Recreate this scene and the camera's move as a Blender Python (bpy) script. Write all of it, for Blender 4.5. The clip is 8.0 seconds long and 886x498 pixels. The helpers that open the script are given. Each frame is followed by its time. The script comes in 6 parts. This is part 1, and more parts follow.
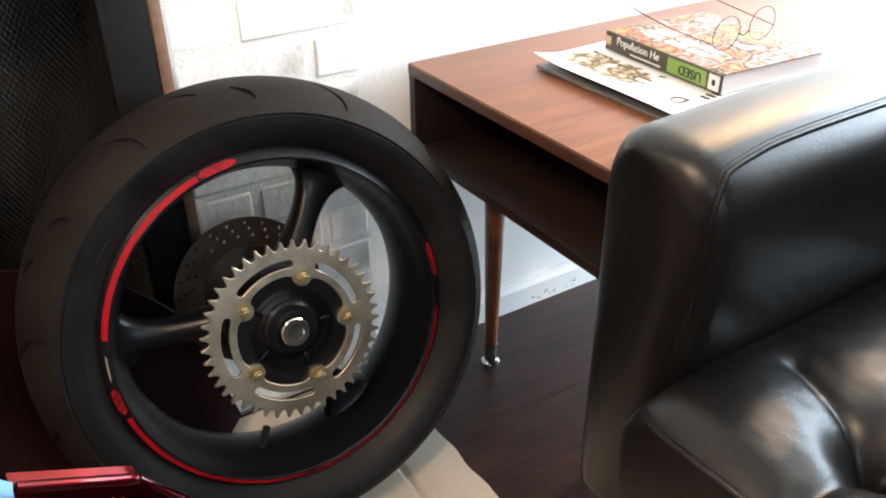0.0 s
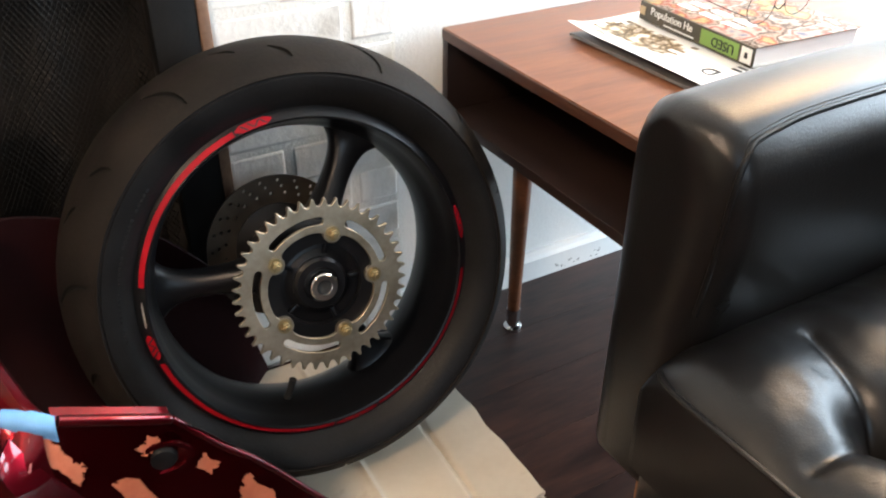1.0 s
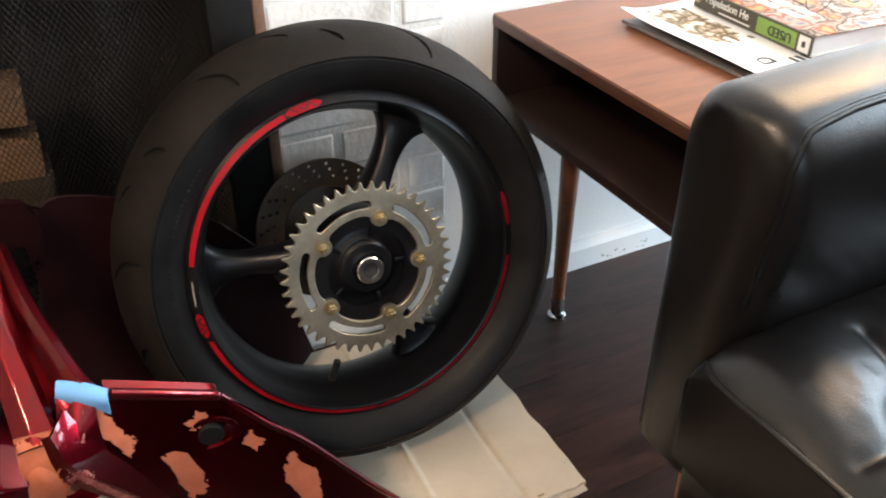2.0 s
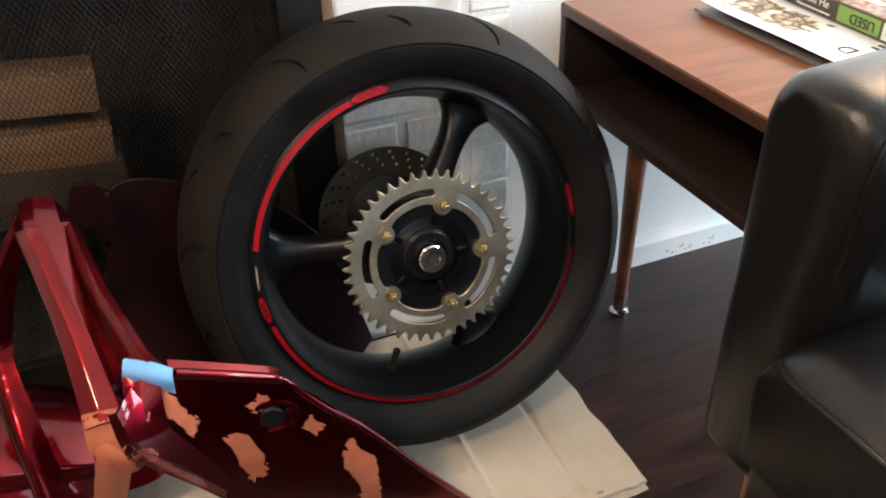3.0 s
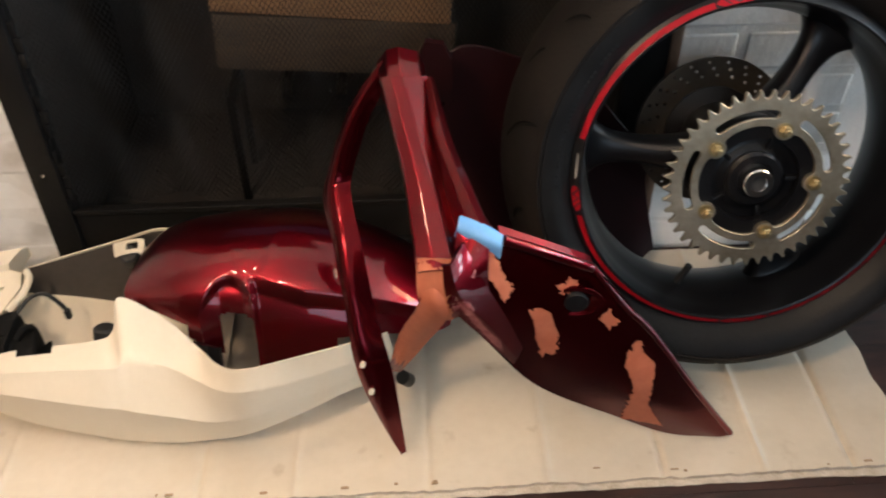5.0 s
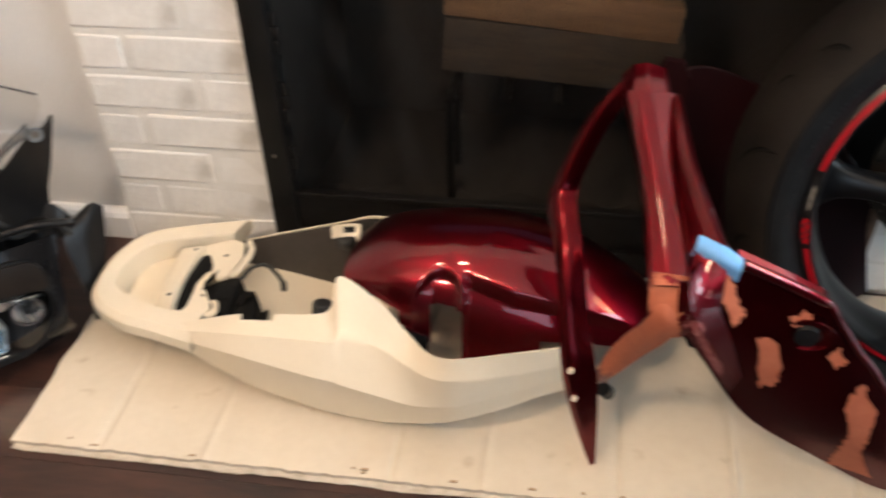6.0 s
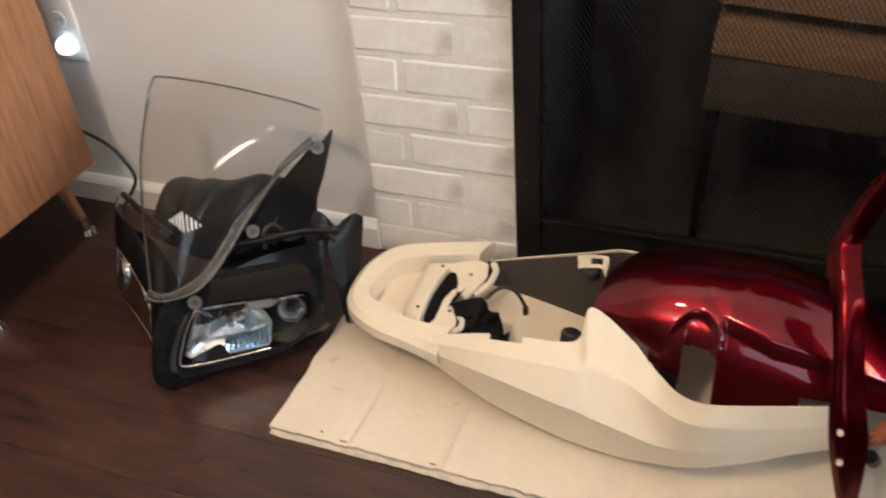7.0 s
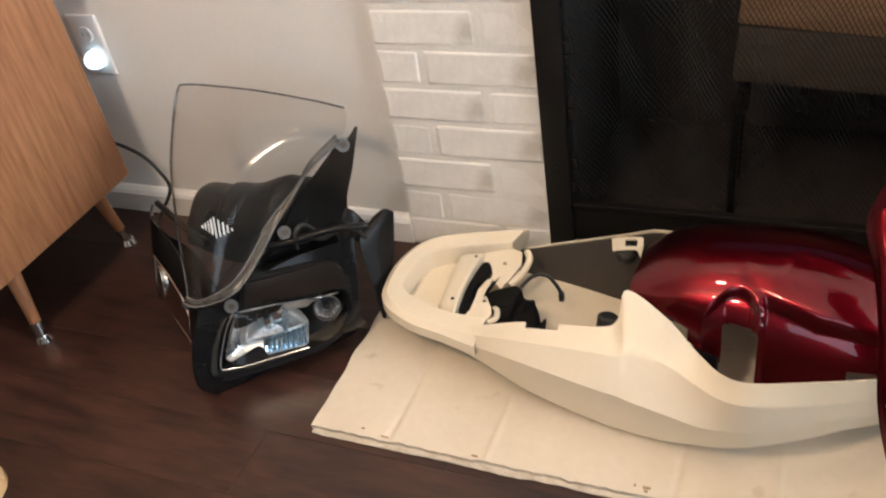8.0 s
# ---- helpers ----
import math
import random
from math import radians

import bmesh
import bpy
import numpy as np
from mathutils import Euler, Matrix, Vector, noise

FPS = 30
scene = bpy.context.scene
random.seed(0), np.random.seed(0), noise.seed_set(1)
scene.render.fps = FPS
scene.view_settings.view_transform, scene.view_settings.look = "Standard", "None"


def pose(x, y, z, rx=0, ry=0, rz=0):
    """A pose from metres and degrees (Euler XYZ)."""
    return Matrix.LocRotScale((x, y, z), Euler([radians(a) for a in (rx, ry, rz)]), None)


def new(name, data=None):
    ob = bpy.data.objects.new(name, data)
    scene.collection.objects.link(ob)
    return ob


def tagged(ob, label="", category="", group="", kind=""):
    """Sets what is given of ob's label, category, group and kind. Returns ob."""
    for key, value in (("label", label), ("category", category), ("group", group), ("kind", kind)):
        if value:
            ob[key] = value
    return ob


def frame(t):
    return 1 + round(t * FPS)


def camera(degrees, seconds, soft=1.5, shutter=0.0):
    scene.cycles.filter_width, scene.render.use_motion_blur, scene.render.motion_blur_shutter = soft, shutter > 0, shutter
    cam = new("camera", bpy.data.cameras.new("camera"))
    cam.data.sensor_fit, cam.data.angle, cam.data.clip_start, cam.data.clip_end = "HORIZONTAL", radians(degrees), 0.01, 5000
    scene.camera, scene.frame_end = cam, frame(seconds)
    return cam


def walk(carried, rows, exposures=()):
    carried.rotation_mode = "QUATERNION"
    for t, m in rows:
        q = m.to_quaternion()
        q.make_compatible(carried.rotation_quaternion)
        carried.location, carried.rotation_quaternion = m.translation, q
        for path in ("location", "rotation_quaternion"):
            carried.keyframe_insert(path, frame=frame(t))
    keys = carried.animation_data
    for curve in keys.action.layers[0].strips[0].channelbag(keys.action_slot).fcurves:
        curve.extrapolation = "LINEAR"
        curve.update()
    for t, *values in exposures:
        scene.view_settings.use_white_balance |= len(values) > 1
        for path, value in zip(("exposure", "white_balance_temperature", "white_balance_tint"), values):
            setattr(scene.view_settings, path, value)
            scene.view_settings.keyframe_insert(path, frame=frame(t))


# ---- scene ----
cam = camera(54.94, 8.0, soft=1.9, shutter=0.55)
PATH = [
    (0.0, -0.0000, 0.0473, 1.0131, 59.24, 0.52, -32.38),
    (0.3, -0.0038, 0.0430, 1.0145, 58.72, 0.55, -31.99),
    (0.5, -0.0075, 0.0398, 1.0126, 58.36, 0.30, -31.61),
    (0.8, -0.0100, 0.0327, 1.0174, 57.60, -0.13, -30.58),
    (1.0, -0.0157, 0.0267, 1.0167, 57.21, -0.33, -29.89),
    (1.2, -0.0172, 0.0237, 1.0176, 56.78, -0.35, -29.22),
    (2.3, -0.0209, 0.0277, 1.0082, 56.49, 0.65, -25.41),
    (2.5, -0.0199, 0.0313, 1.0029, 56.52, 1.03, -24.31),
    (2.8, -0.0196, 0.0323, 1.0025, 56.28, 1.28, -23.11),
    (3.0, -0.0256, 0.0332, 1.0004, 56.24, 1.29, -22.89),
    (3.3, -0.0321, 0.0504, 0.9929, 55.91, 0.80, -22.08),
    (3.5, -0.0559, 0.0521, 0.9868, 55.71, 0.85, -20.99),
    (3.8, -0.0802, 0.0518, 0.9929, 53.89, 1.51, -16.27),
    (4.0, -0.0946, 0.0535, 0.9962, 52.35, 1.63, -13.41),
    (4.2, -0.1061, 0.0513, 1.0026, 51.12, 1.59, -11.01),
    (5.3, -0.1675, 0.0509, 1.0027, 49.47, -0.49, -1.08),
    (5.5, -0.1917, 0.0412, 1.0042, 49.83, -0.61, 0.77),
    (6.0, -0.2428, 0.0244, 1.0094, 50.49, 1.01, 7.88),
    (6.2, -0.2641, 0.0172, 1.0105, 50.67, 1.88, 10.91),
    (6.5, -0.3002, 0.0040, 1.0195, 51.19, 2.84, 15.26),
    (6.8, -0.3393, -0.0133, 1.0298, 52.11, 3.46, 18.84),
    (7.0, -0.3538, -0.0140, 1.0309, 52.70, 4.01, 20.42),
    (7.2, -0.3573, -0.0145, 1.0305, 53.19, 4.76, 21.23),
    (7.5, -0.3516, -0.0063, 1.0370, 53.00, 6.29, 21.69),
    (7.7, -0.3439, -0.0111, 1.0368, 53.07, 7.44, 22.10),
    (8.0, -0.3370, 0.0001, 1.0246, 52.11, 8.38, 20.83),
]
EXPOSURES = [(0.0, 0.05), (1.0, 0.0), (2.5, -0.05), (4.0, -0.18), (5.5, -0.18), (6.5, -0.22), (7.0, -0.36), (7.5, -0.28), (8.0, -0.31)]
walk(cam, [(t, pose(x, y, z, rx, ry, rz)) for t, x, y, z, rx, ry, rz in PATH], EXPOSURES)

# ---- light ----
world = bpy.data.worlds.new("sky")
scene.world = world
world.use_nodes = True
sky = world.node_tree.nodes.new("ShaderNodeTexSky")
sky.sky_type, sky.sun_disc = "NISHITA", False
sky.sun_elevation, sky.sun_rotation = radians(38), radians(150)
world.node_tree.links.new(sky.outputs[0], world.node_tree.nodes["Background"].inputs[0])
world.node_tree.nodes["Background"].inputs[1].default_value = 0.12


def window_light(name, m, w, h, watts, colour):
    lamp = bpy.data.lights.new(name, "AREA")
    lamp.shape, lamp.size, lamp.size_y, lamp.energy, lamp.color = "RECTANGLE", w, h, watts, colour
    ob = new(name, lamp)
    ob.matrix_world = m
    return ob


# daylight: a glass door in the east wall, a window in the south wall
window_light("window_light_east", pose(2.46, 0.30, 1.1, 0, 90, 0), 2.0, 1.70, 240, (0.72, 0.87, 1.0))
window_light("window_light_south", pose(0.0, -1.96, 1.5, -90, 0, 180), 1.2, 1.1, 13, (0.62, 0.82, 1.0))
# added warm spot near the fireplace, unseen, to brighten spar and brick tops
window_light("added_spot_light", pose(-0.98, 0.72, 2.455), 0.11, 0.11, 6, (1.0, 0.76, 0.53))

# ---- materials ----
def mat(name, c1, c2=None, rough=0.5, metal=0.0, scale=8.0, stretch=(1, 1, 1), bump=0.0, bscale=60.0, coat=0.0, spread=0.5, vary=0.0, rvar=0.08, spec=0.5, coat_rough=0.11):
    """Principled surface: two colours mixed by two noises, fine bump, roughness that wanders."""
    m = bpy.data.materials.new(name)
    m.use_nodes = True
    nt = m.node_tree
    n, l = nt.nodes, nt.links
    b = n["Principled BSDF"]
    b.inputs["Metallic"].default_value = metal
    b.inputs["Coat Weight"].default_value = coat
    b.inputs["Coat Roughness"].default_value = coat_rough
    b.inputs["Specular IOR Level"].default_value = spec
    co = n.new("ShaderNodeTexCoord")
    mp = n.new("ShaderNodeMapping")
    mp.inputs["Scale"].default_value = stretch
    l.new(co.outputs["Object"], mp.inputs[0])
    big = n.new("ShaderNodeTexNoise")
    big.inputs["Scale"].default_value, big.inputs["Detail"].default_value = scale, 6
    small = n.new("ShaderNodeTexNoise")
    small.inputs["Scale"].default_value, small.inputs["Detail"].default_value = bscale, 4
    l.new(mp.outputs[0], big.inputs["Vector"])
    l.new(mp.outputs[0], small.inputs["Vector"])
    ramp = n.new("ShaderNodeValToRGB")
    ramp.color_ramp.elements[0].position = 0.5 - spread / 2
    ramp.color_ramp.elements[1].position = 0.5 + spread / 2
    ramp.color_ramp.elements[0].color = (*c1, 1)
    ramp.color_ramp.elements[1].color = (*(c2 or c1), 1)
    mixn = n.new("ShaderNodeMath")
    mixn.operation = "MULTIPLY_ADD"
    mixn.inputs[1].default_value = 0.3
    l.new(small.outputs[0], mixn.inputs[0])
    half = n.new("ShaderNodeMath")
    half.operation = "MULTIPLY"
    half.inputs[1].default_value = 0.7
    l.new(big.outputs[0], half.inputs[0])
    l.new(half.outputs[0], mixn.inputs[2])
    l.new(mixn.outputs[0], ramp.inputs[0])
    colour = ramp.outputs[0]
    if vary:
        info = n.new("ShaderNodeObjectInfo")
        hsv = n.new("ShaderNodeHueSaturation")
        mr = n.new("ShaderNodeMapRange")
        mr.inputs[3].default_value, mr.inputs[4].default_value = 1 - vary, 1 + vary
        l.new(info.outputs["Random"], mr.inputs[0])
        l.new(mr.outputs[0], hsv.inputs["Value"])
        l.new(colour, hsv.inputs["Color"])
        colour = hsv.outputs[0]
    l.new(colour, b.inputs["Base Color"])
    rr = n.new("ShaderNodeMapRange")
    rr.inputs[3].default_value, rr.inputs[4].default_value = max(0.02, rough - rvar), min(1, rough + rvar)
    l.new(big.outputs[0], rr.inputs[0])
    l.new(rr.outputs[0], b.inputs["Roughness"])
    if bump:
        bp = n.new("ShaderNodeBump")
        bp.inputs["Strength"].default_value, bp.inputs["Distance"].default_value = bump, 0.002
        l.new(small.outputs[0], bp.inputs["Height"])
        l.new(bp.outputs[0], b.inputs["Normal"])
    return m


PLASTER = mat("white_wall_paint", (0.66, 0.655, 0.64), (0.74, 0.735, 0.72), 0.75, scale=3, bump=0.35, bscale=180)
# unseen walls: south toned dark to cut bounce, west light for reflections
TAUPE = mat("unseen_dark_wall", (0.062, 0.053, 0.045), (0.078, 0.067, 0.057), 0.8, scale=3, bump=0.2, bscale=180)
CREAMWALL = mat("unseen_cream_wall", (0.50, 0.44, 0.36), (0.58, 0.52, 0.43), 0.8, scale=3, bump=0.2, bscale=180)
CEILING = mat("ceiling_paint", (0.56, 0.53, 0.49), (0.62, 0.59, 0.55), 0.85, scale=3, bump=0.2, bscale=120)
GROOVE = mat("groove_dark", (0.004, 0.004, 0.004), (0.007, 0.007, 0.006), 0.8, spec=0.1)
BRICKPAINT = mat("painted_brick", (0.71, 0.69, 0.655), (0.83, 0.815, 0.785), 0.40, scale=22, bump=0.9, bscale=60, vary=0.03)
MORTAR = mat("painted_mortar", (0.67, 0.65, 0.61), (0.77, 0.75, 0.71), 0.5, scale=30, bump=0.6, bscale=160)
TRIM = mat("trim_paint", (0.70, 0.70, 0.69), (0.77, 0.77, 0.76), 0.42, scale=9, bump=0.1, bscale=90)
SCUFF = mat("dark_scuff", (0.16, 0.16, 0.15), (0.32, 0.32, 0.30), 0.8)
FLOORWOOD = mat("dark_floor_wood", (0.011, 0.0046, 0.0036), (0.058, 0.0235, 0.0165), 0.42, scale=3.5, stretch=(1.5, 8, 8), bump=0.12, bscale=15, vary=0.10, spread=0.34, rvar=0.08)
FLOORGAP = mat("floor_gap", (0.014, 0.008, 0.006), (0.022, 0.012, 0.009), 0.7)
CARD = mat("white_cardboard", (0.55, 0.475, 0.37), (0.68, 0.61, 0.50), 0.6, scale=5, bump=0.12, bscale=70, spread=0.6)
CARDEDGE = mat("torn_cardboard_edge", (0.36, 0.29, 0.21), (0.62, 0.56, 0.47), 0.85, scale=60, bump=0.8, bscale=260)
RUBBER = mat("tyre_rubber", (0.0045, 0.0036, 0.0030), (0.0152, 0.0122, 0.0102), 0.66, scale=11, bump=0.28, bscale=170, spread=0.34, rvar=0.14, spec=0.12)
SIDEWALL = mat("tyre_sidewall", (0.0038, 0.0036, 0.0036), (0.0108, 0.0104, 0.0106), 0.48, scale=16, bump=0.16, bscale=200, spread=0.36, rvar=0.14, spec=0.18)
RIMBLACK = mat("black_rim_paint", (0.0032, 0.0032, 0.0038), (0.0068, 0.0068, 0.0080), 0.32, scale=12, bump=0.03, bscale=160, spec=0.28)
DECALRED = mat("red_vinyl", (0.30, 0.005, 0.013), (0.38, 0.009, 0.019), 0.5, scale=14, spec=0.10)
DECALDARK = mat("dark_vinyl", (0.03, 0.004, 0.006), (0.05, 0.006, 0.008), 0.4)
PAPERGREY = mat("pale_grey_dash", (0.30, 0.28, 0.25), (0.42, 0.40, 0.36), 0.5, scale=60)
STEEL = mat("sprocket_steel", (0.27, 0.23, 0.165), (0.50, 0.455, 0.365), 0.40, metal=0.9, scale=22, bump=0.1, bscale=130, spread=0.4)
# brown-dark disc steel, toned down for its shade behind the spokes
DISC = mat("brake_disc_steel", (0.045, 0.036, 0.028), (0.10, 0.08, 0.06), 0.45, metal=0.8, scale=20, bump=0.08, bscale=140)
BRASS = mat("gold_zinc_bolt", (0.34, 0.26, 0.135), (0.50, 0.41, 0.24), 0.34, metal=0.95, scale=80)
CHROME = mat("chrome", (0.62, 0.62, 0.62), (0.72, 0.72, 0.72), 0.16, metal=1.0, scale=20)
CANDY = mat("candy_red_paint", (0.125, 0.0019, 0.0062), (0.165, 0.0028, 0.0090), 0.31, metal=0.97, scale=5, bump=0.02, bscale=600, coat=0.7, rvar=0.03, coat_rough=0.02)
# candy red with a duller coat, darkened for faces turned to the floor
SHADEDRED = mat("shaded_flatted_candy_red", (0.075, 0.0014, 0.0040), (0.105, 0.0022, 0.0062), 0.25, metal=0.96, scale=5, bump=0.04, bscale=500, coat=0.12, rvar=0.05, coat_rough=0.05)
# maroon darkened for the shadow the rear panel stands in
MAROON = mat("shaded_maroon", (0.007, 0.0014, 0.0017), (0.014, 0.002, 0.0026), 0.45, scale=9, bump=0.08, bscale=200, spec=0.14)
PRIMER = mat("sanded_orange_primer", (0.38, 0.092, 0.042), (0.50, 0.15, 0.078), 0.65, scale=55, bump=0.2, bscale=150)
SCUFFEDRED = mat("sanded_pink_paint", (0.20, 0.013, 0.022), (0.52, 0.18, 0.16), 0.5, scale=60, bump=0.25, bscale=190, spread=0.3)
BLUETAPE = mat("blue_masking_tape", (0.12, 0.33, 0.66), (0.17, 0.41, 0.74), 0.6, scale=30, bump=0.25, bscale=200)
WHITEABS = mat("cream_white_plastic", (0.70, 0.615, 0.475), (0.76, 0.68, 0.545), 0.36, scale=5, bump=0.03, bscale=120)
GREYABS = mat("grey_inner_plastic", (0.020, 0.0165, 0.014), (0.062, 0.053, 0.045), 0.6, scale=7, bump=0.2, bscale=90)
SCREENIRON = mat("black_screen_wire", (0.0050, 0.0046, 0.0042), (0.0105, 0.0095, 0.0085), 0.5, scale=14, spec=0.25)
BLACKABS = mat("black_plastic", (0.0045, 0.0045, 0.0050), (0.0085, 0.0085, 0.0092), 0.42, scale=14, bump=0.08, bscale=200, spec=0.24)
BLACKGLOSS = mat("gloss_black_plastic", (0.005, 0.005, 0.0055), (0.008, 0.008, 0.009), 0.10, scale=10, rvar=0.03, spec=0.22)
SOFTRUBBER = mat("black_rubber", (0.010, 0.010, 0.010), (0.018, 0.018, 0.018), 0.6, scale=30)
IRON = mat("black_iron", (0.0050, 0.0048, 0.0048), (0.0115, 0.0105, 0.0098), 0.5, metal=0.3, scale=14, bump=0.2, bscale=110, spec=0.3)
RUST = mat("rusty_edge_trim", (0.10, 0.05, 0.03), (0.22, 0.13, 0.08), 0.6, scale=30, bump=0.3, bscale=120)
SOOT = mat("sooty_firebrick", (0.016, 0.0125, 0.010), (0.038, 0.030, 0.024), 0.9, scale=9, bump=0.5, bscale=80)
FIREWOOD = mat("tan_wood", (0.17, 0.088, 0.041), (0.29, 0.165, 0.080), 0.75, scale=9, stretch=(1, 8, 8), bump=0.3, bscale=40)
# tan wood darkened for the shade low in the stack
SHADEDWOOD = mat("shaded_wood", (0.030, 0.021, 0.014), (0.085, 0.058, 0.036), 0.85, scale=9, stretch=(1, 8, 8), bump=0.3, bscale=40)
WALNUT = mat("walnut_veneer", (0.105, 0.036, 0.016), (0.25, 0.098, 0.046), 0.36, scale=4, stretch=(1.3, 12, 12), bump=0.06, bscale=22, spread=0.52, rvar=0.08)
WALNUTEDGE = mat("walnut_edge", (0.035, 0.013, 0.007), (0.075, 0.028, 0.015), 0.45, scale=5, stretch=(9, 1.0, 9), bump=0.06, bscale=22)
# walnut darkened for the shade inside the open shelf
WALNUTSHADED = mat("shaded_walnut", (0.009, 0.0042, 0.0032), (0.019, 0.0086, 0.0062), 0.45, scale=4, stretch=(9, 1.0, 9), bump=0.06, bscale=22)
OAK = mat("oak_veneer", (0.20, 0.075, 0.030), (0.43, 0.20, 0.095), 0.5, scale=6, stretch=(8, 18, 1.1), bump=0.2, bscale=22, spread=0.40)
LEATHER = mat("black_leather", (0.0042, 0.0038, 0.0038), (0.0075, 0.0066, 0.0066), 0.30, scale=7, bump=0.15, bscale=420, rvar=0.06, spec=0.36)
STITCH = mat("stitch_thread", (0.045, 0.042, 0.04), (0.07, 0.065, 0.06), 0.7)
PAPER = mat("paper", (0.70, 0.69, 0.66), (0.76, 0.755, 0.73), 0.6, scale=12)
PAGES = mat("page_edges", (0.62, 0.61, 0.60), (0.72, 0.71, 0.70), 0.75, scale=5, stretch=(1, 1, 60), bump=0.3, bscale=40)
PLATE = mat("outlet_plastic", (0.72, 0.73, 0.73), (0.78, 0.78, 0.78), 0.35, scale=10)
CABLE = mat("cable_black", (0.012, 0.012, 0.013), (0.02, 0.02, 0.02), 0.5)
REFLECT = mat("lamp_reflector", (0.70, 0.70, 0.70), (0.86, 0.86, 0.86), 0.27, metal=0.92, scale=20)


def printed(name, stops, scale, rough=0.7):
    """Printed picture: many inks laid out by a wandering noise."""
    m = mat(name, (0.5, 0.5, 0.5), None, rough, spec=0.2)
    n, l = m.node_tree.nodes, m.node_tree.links
    co, nz, rp = n.new("ShaderNodeTexCoord"), n.new("ShaderNodeTexNoise"), n.new("ShaderNodeValToRGB")
    nz.inputs["Scale"].default_value, nz.inputs["Detail"].default_value, nz.inputs["Distortion"].default_value = scale, 5, 0.12
    l.new(co.outputs["Object"], nz.inputs["Vector"])
    l.new(nz.outputs[0], rp.inputs[0])
    els = rp.color_ramp.elements
    for k, (p, c) in enumerate(stops):
        e = els[k] if k < 2 else els.new(p)
        e.position, e.color = p, (*c, 1)
    l.new(rp.outputs[0], n["Principled BSDF"].inputs["Base Color"])
    return m


def stained(m, colour, scale, lo, hi):
    """Small dirty marks over a surface."""
    n, l = m.node_tree.nodes, m.node_tree.links
    b = n["Principled BSDF"]
    src = b.inputs["Base Color"].links[0].from_socket
    co, nz, rp, mx = n.new("ShaderNodeTexCoord"), n.new("ShaderNodeTexNoise"), n.new("ShaderNodeMapRange"), n.new("ShaderNodeMix")
    nz.inputs["Scale"].default_value, nz.inputs["Detail"].default_value, nz.inputs["Roughness"].default_value = scale, 3, 0.5
    l.new(co.outputs["Object"], nz.inputs["Vector"])
    l.new(nz.outputs[0], rp.inputs[0])
    rp.inputs[1].default_value, rp.inputs[2].default_value, rp.inputs[4].default_value = lo, hi, 0.75
    mx.data_type = "RGBA"
    l.new(rp.outputs[0], mx.inputs[0])
    l.new(src, mx.inputs[6])
    mx.inputs[7].default_value = (*colour, 1)
    l.new(mx.outputs[2], b.inputs["Base Color"])


stained(CARD, (0.36, 0.27, 0.17), 17, 0.66, 0.80)
stained(CARD, (0.48, 0.38, 0.25), 3.5, 0.52, 0.85)
stained(BRICKPAINT, (0.50, 0.47, 0.42), 9, 0.58, 0.72)


def flat(name, c, rough=0.55):
    return mat(name, c, tuple(v * 1.15 for v in c), rough, scale=40)


def glassy(name, tint, rough=0.02, haze=0.0):
    """Thin clear sheet: mostly lets light straight through, with a real gloss."""
    m = bpy.data.materials.new(name)
    m.use_nodes = True
    n, l = m.node_tree.nodes, m.node_tree.links
    n.remove(n["Principled BSDF"])
    tr = n.new("ShaderNodeBsdfTransparent")
    tr.inputs[0].default_value = (*tint, 1)
    gl = n.new("ShaderNodeBsdfGlossy")
    gl.inputs["Roughness"].default_value = rough
    fr = n.new("ShaderNodeFresnel")
    fr.inputs[0].default_value = 1.45
    mx = n.new("ShaderNodeMixShader")
    l.new(fr.outputs[0], mx.inputs[0])
    l.new(tr.outputs[0], mx.inputs[1])
    l.new(gl.outputs[0], mx.inputs[2])
    out = mx.outputs[0]
    if haze:
        df, m2, nz, mr, co = n.new("ShaderNodeBsdfDiffuse"), n.new("ShaderNodeMixShader"), n.new("ShaderNodeTexNoise"), n.new("ShaderNodeMapRange"), n.new("ShaderNodeTexCoord")
        df.inputs[0].default_value = (0.55, 0.54, 0.52, 1)
        nz.inputs["Scale"].default_value = 14
        mr.inputs[3].default_value, mr.inputs[4].default_value = haze * 0.4, haze * 1.6
        l.new(co.outputs["Object"], nz.inputs["Vector"])
        l.new(nz.outputs[0], mr.inputs[0])
        l.new(mr.outputs[0], m2.inputs[0])
        l.new(out, m2.inputs[1])
        l.new(df.outputs[0], m2.inputs[2])
        out = m2.outputs[0]
    l.new(out, n["Material Output"].inputs[0])
    return m


SMOKE = glassy("smoked_acrylic", (0.86, 0.85, 0.83), 0.10, 0.012)
CLEAR = glassy("clear_lens", (0.92, 0.93, 0.94), 0.02)
EYEGLASS = bpy.data.materials.new("spectacle_glass")
EYEGLASS.use_nodes = True
_n = EYEGLASS.node_tree.nodes
_mix, _clear, _gloss = _n.new("ShaderNodeMixShader"), _n.new("ShaderNodeBsdfTransparent"), _n.new("ShaderNodeBsdfGlossy")
_mix.inputs[0].default_value, _gloss.inputs["Roughness"].default_value = 0.07, 0.03
_clear.inputs[0].default_value = (0.96, 0.97, 0.97, 1)
for _from, _to in ((_clear.outputs[0], _mix.inputs[1]), (_gloss.outputs[0], _mix.inputs[2]), (_mix.outputs[0], _n["Material Output"].inputs[0])):
    EYEGLASS.node_tree.links.new(_from, _to)

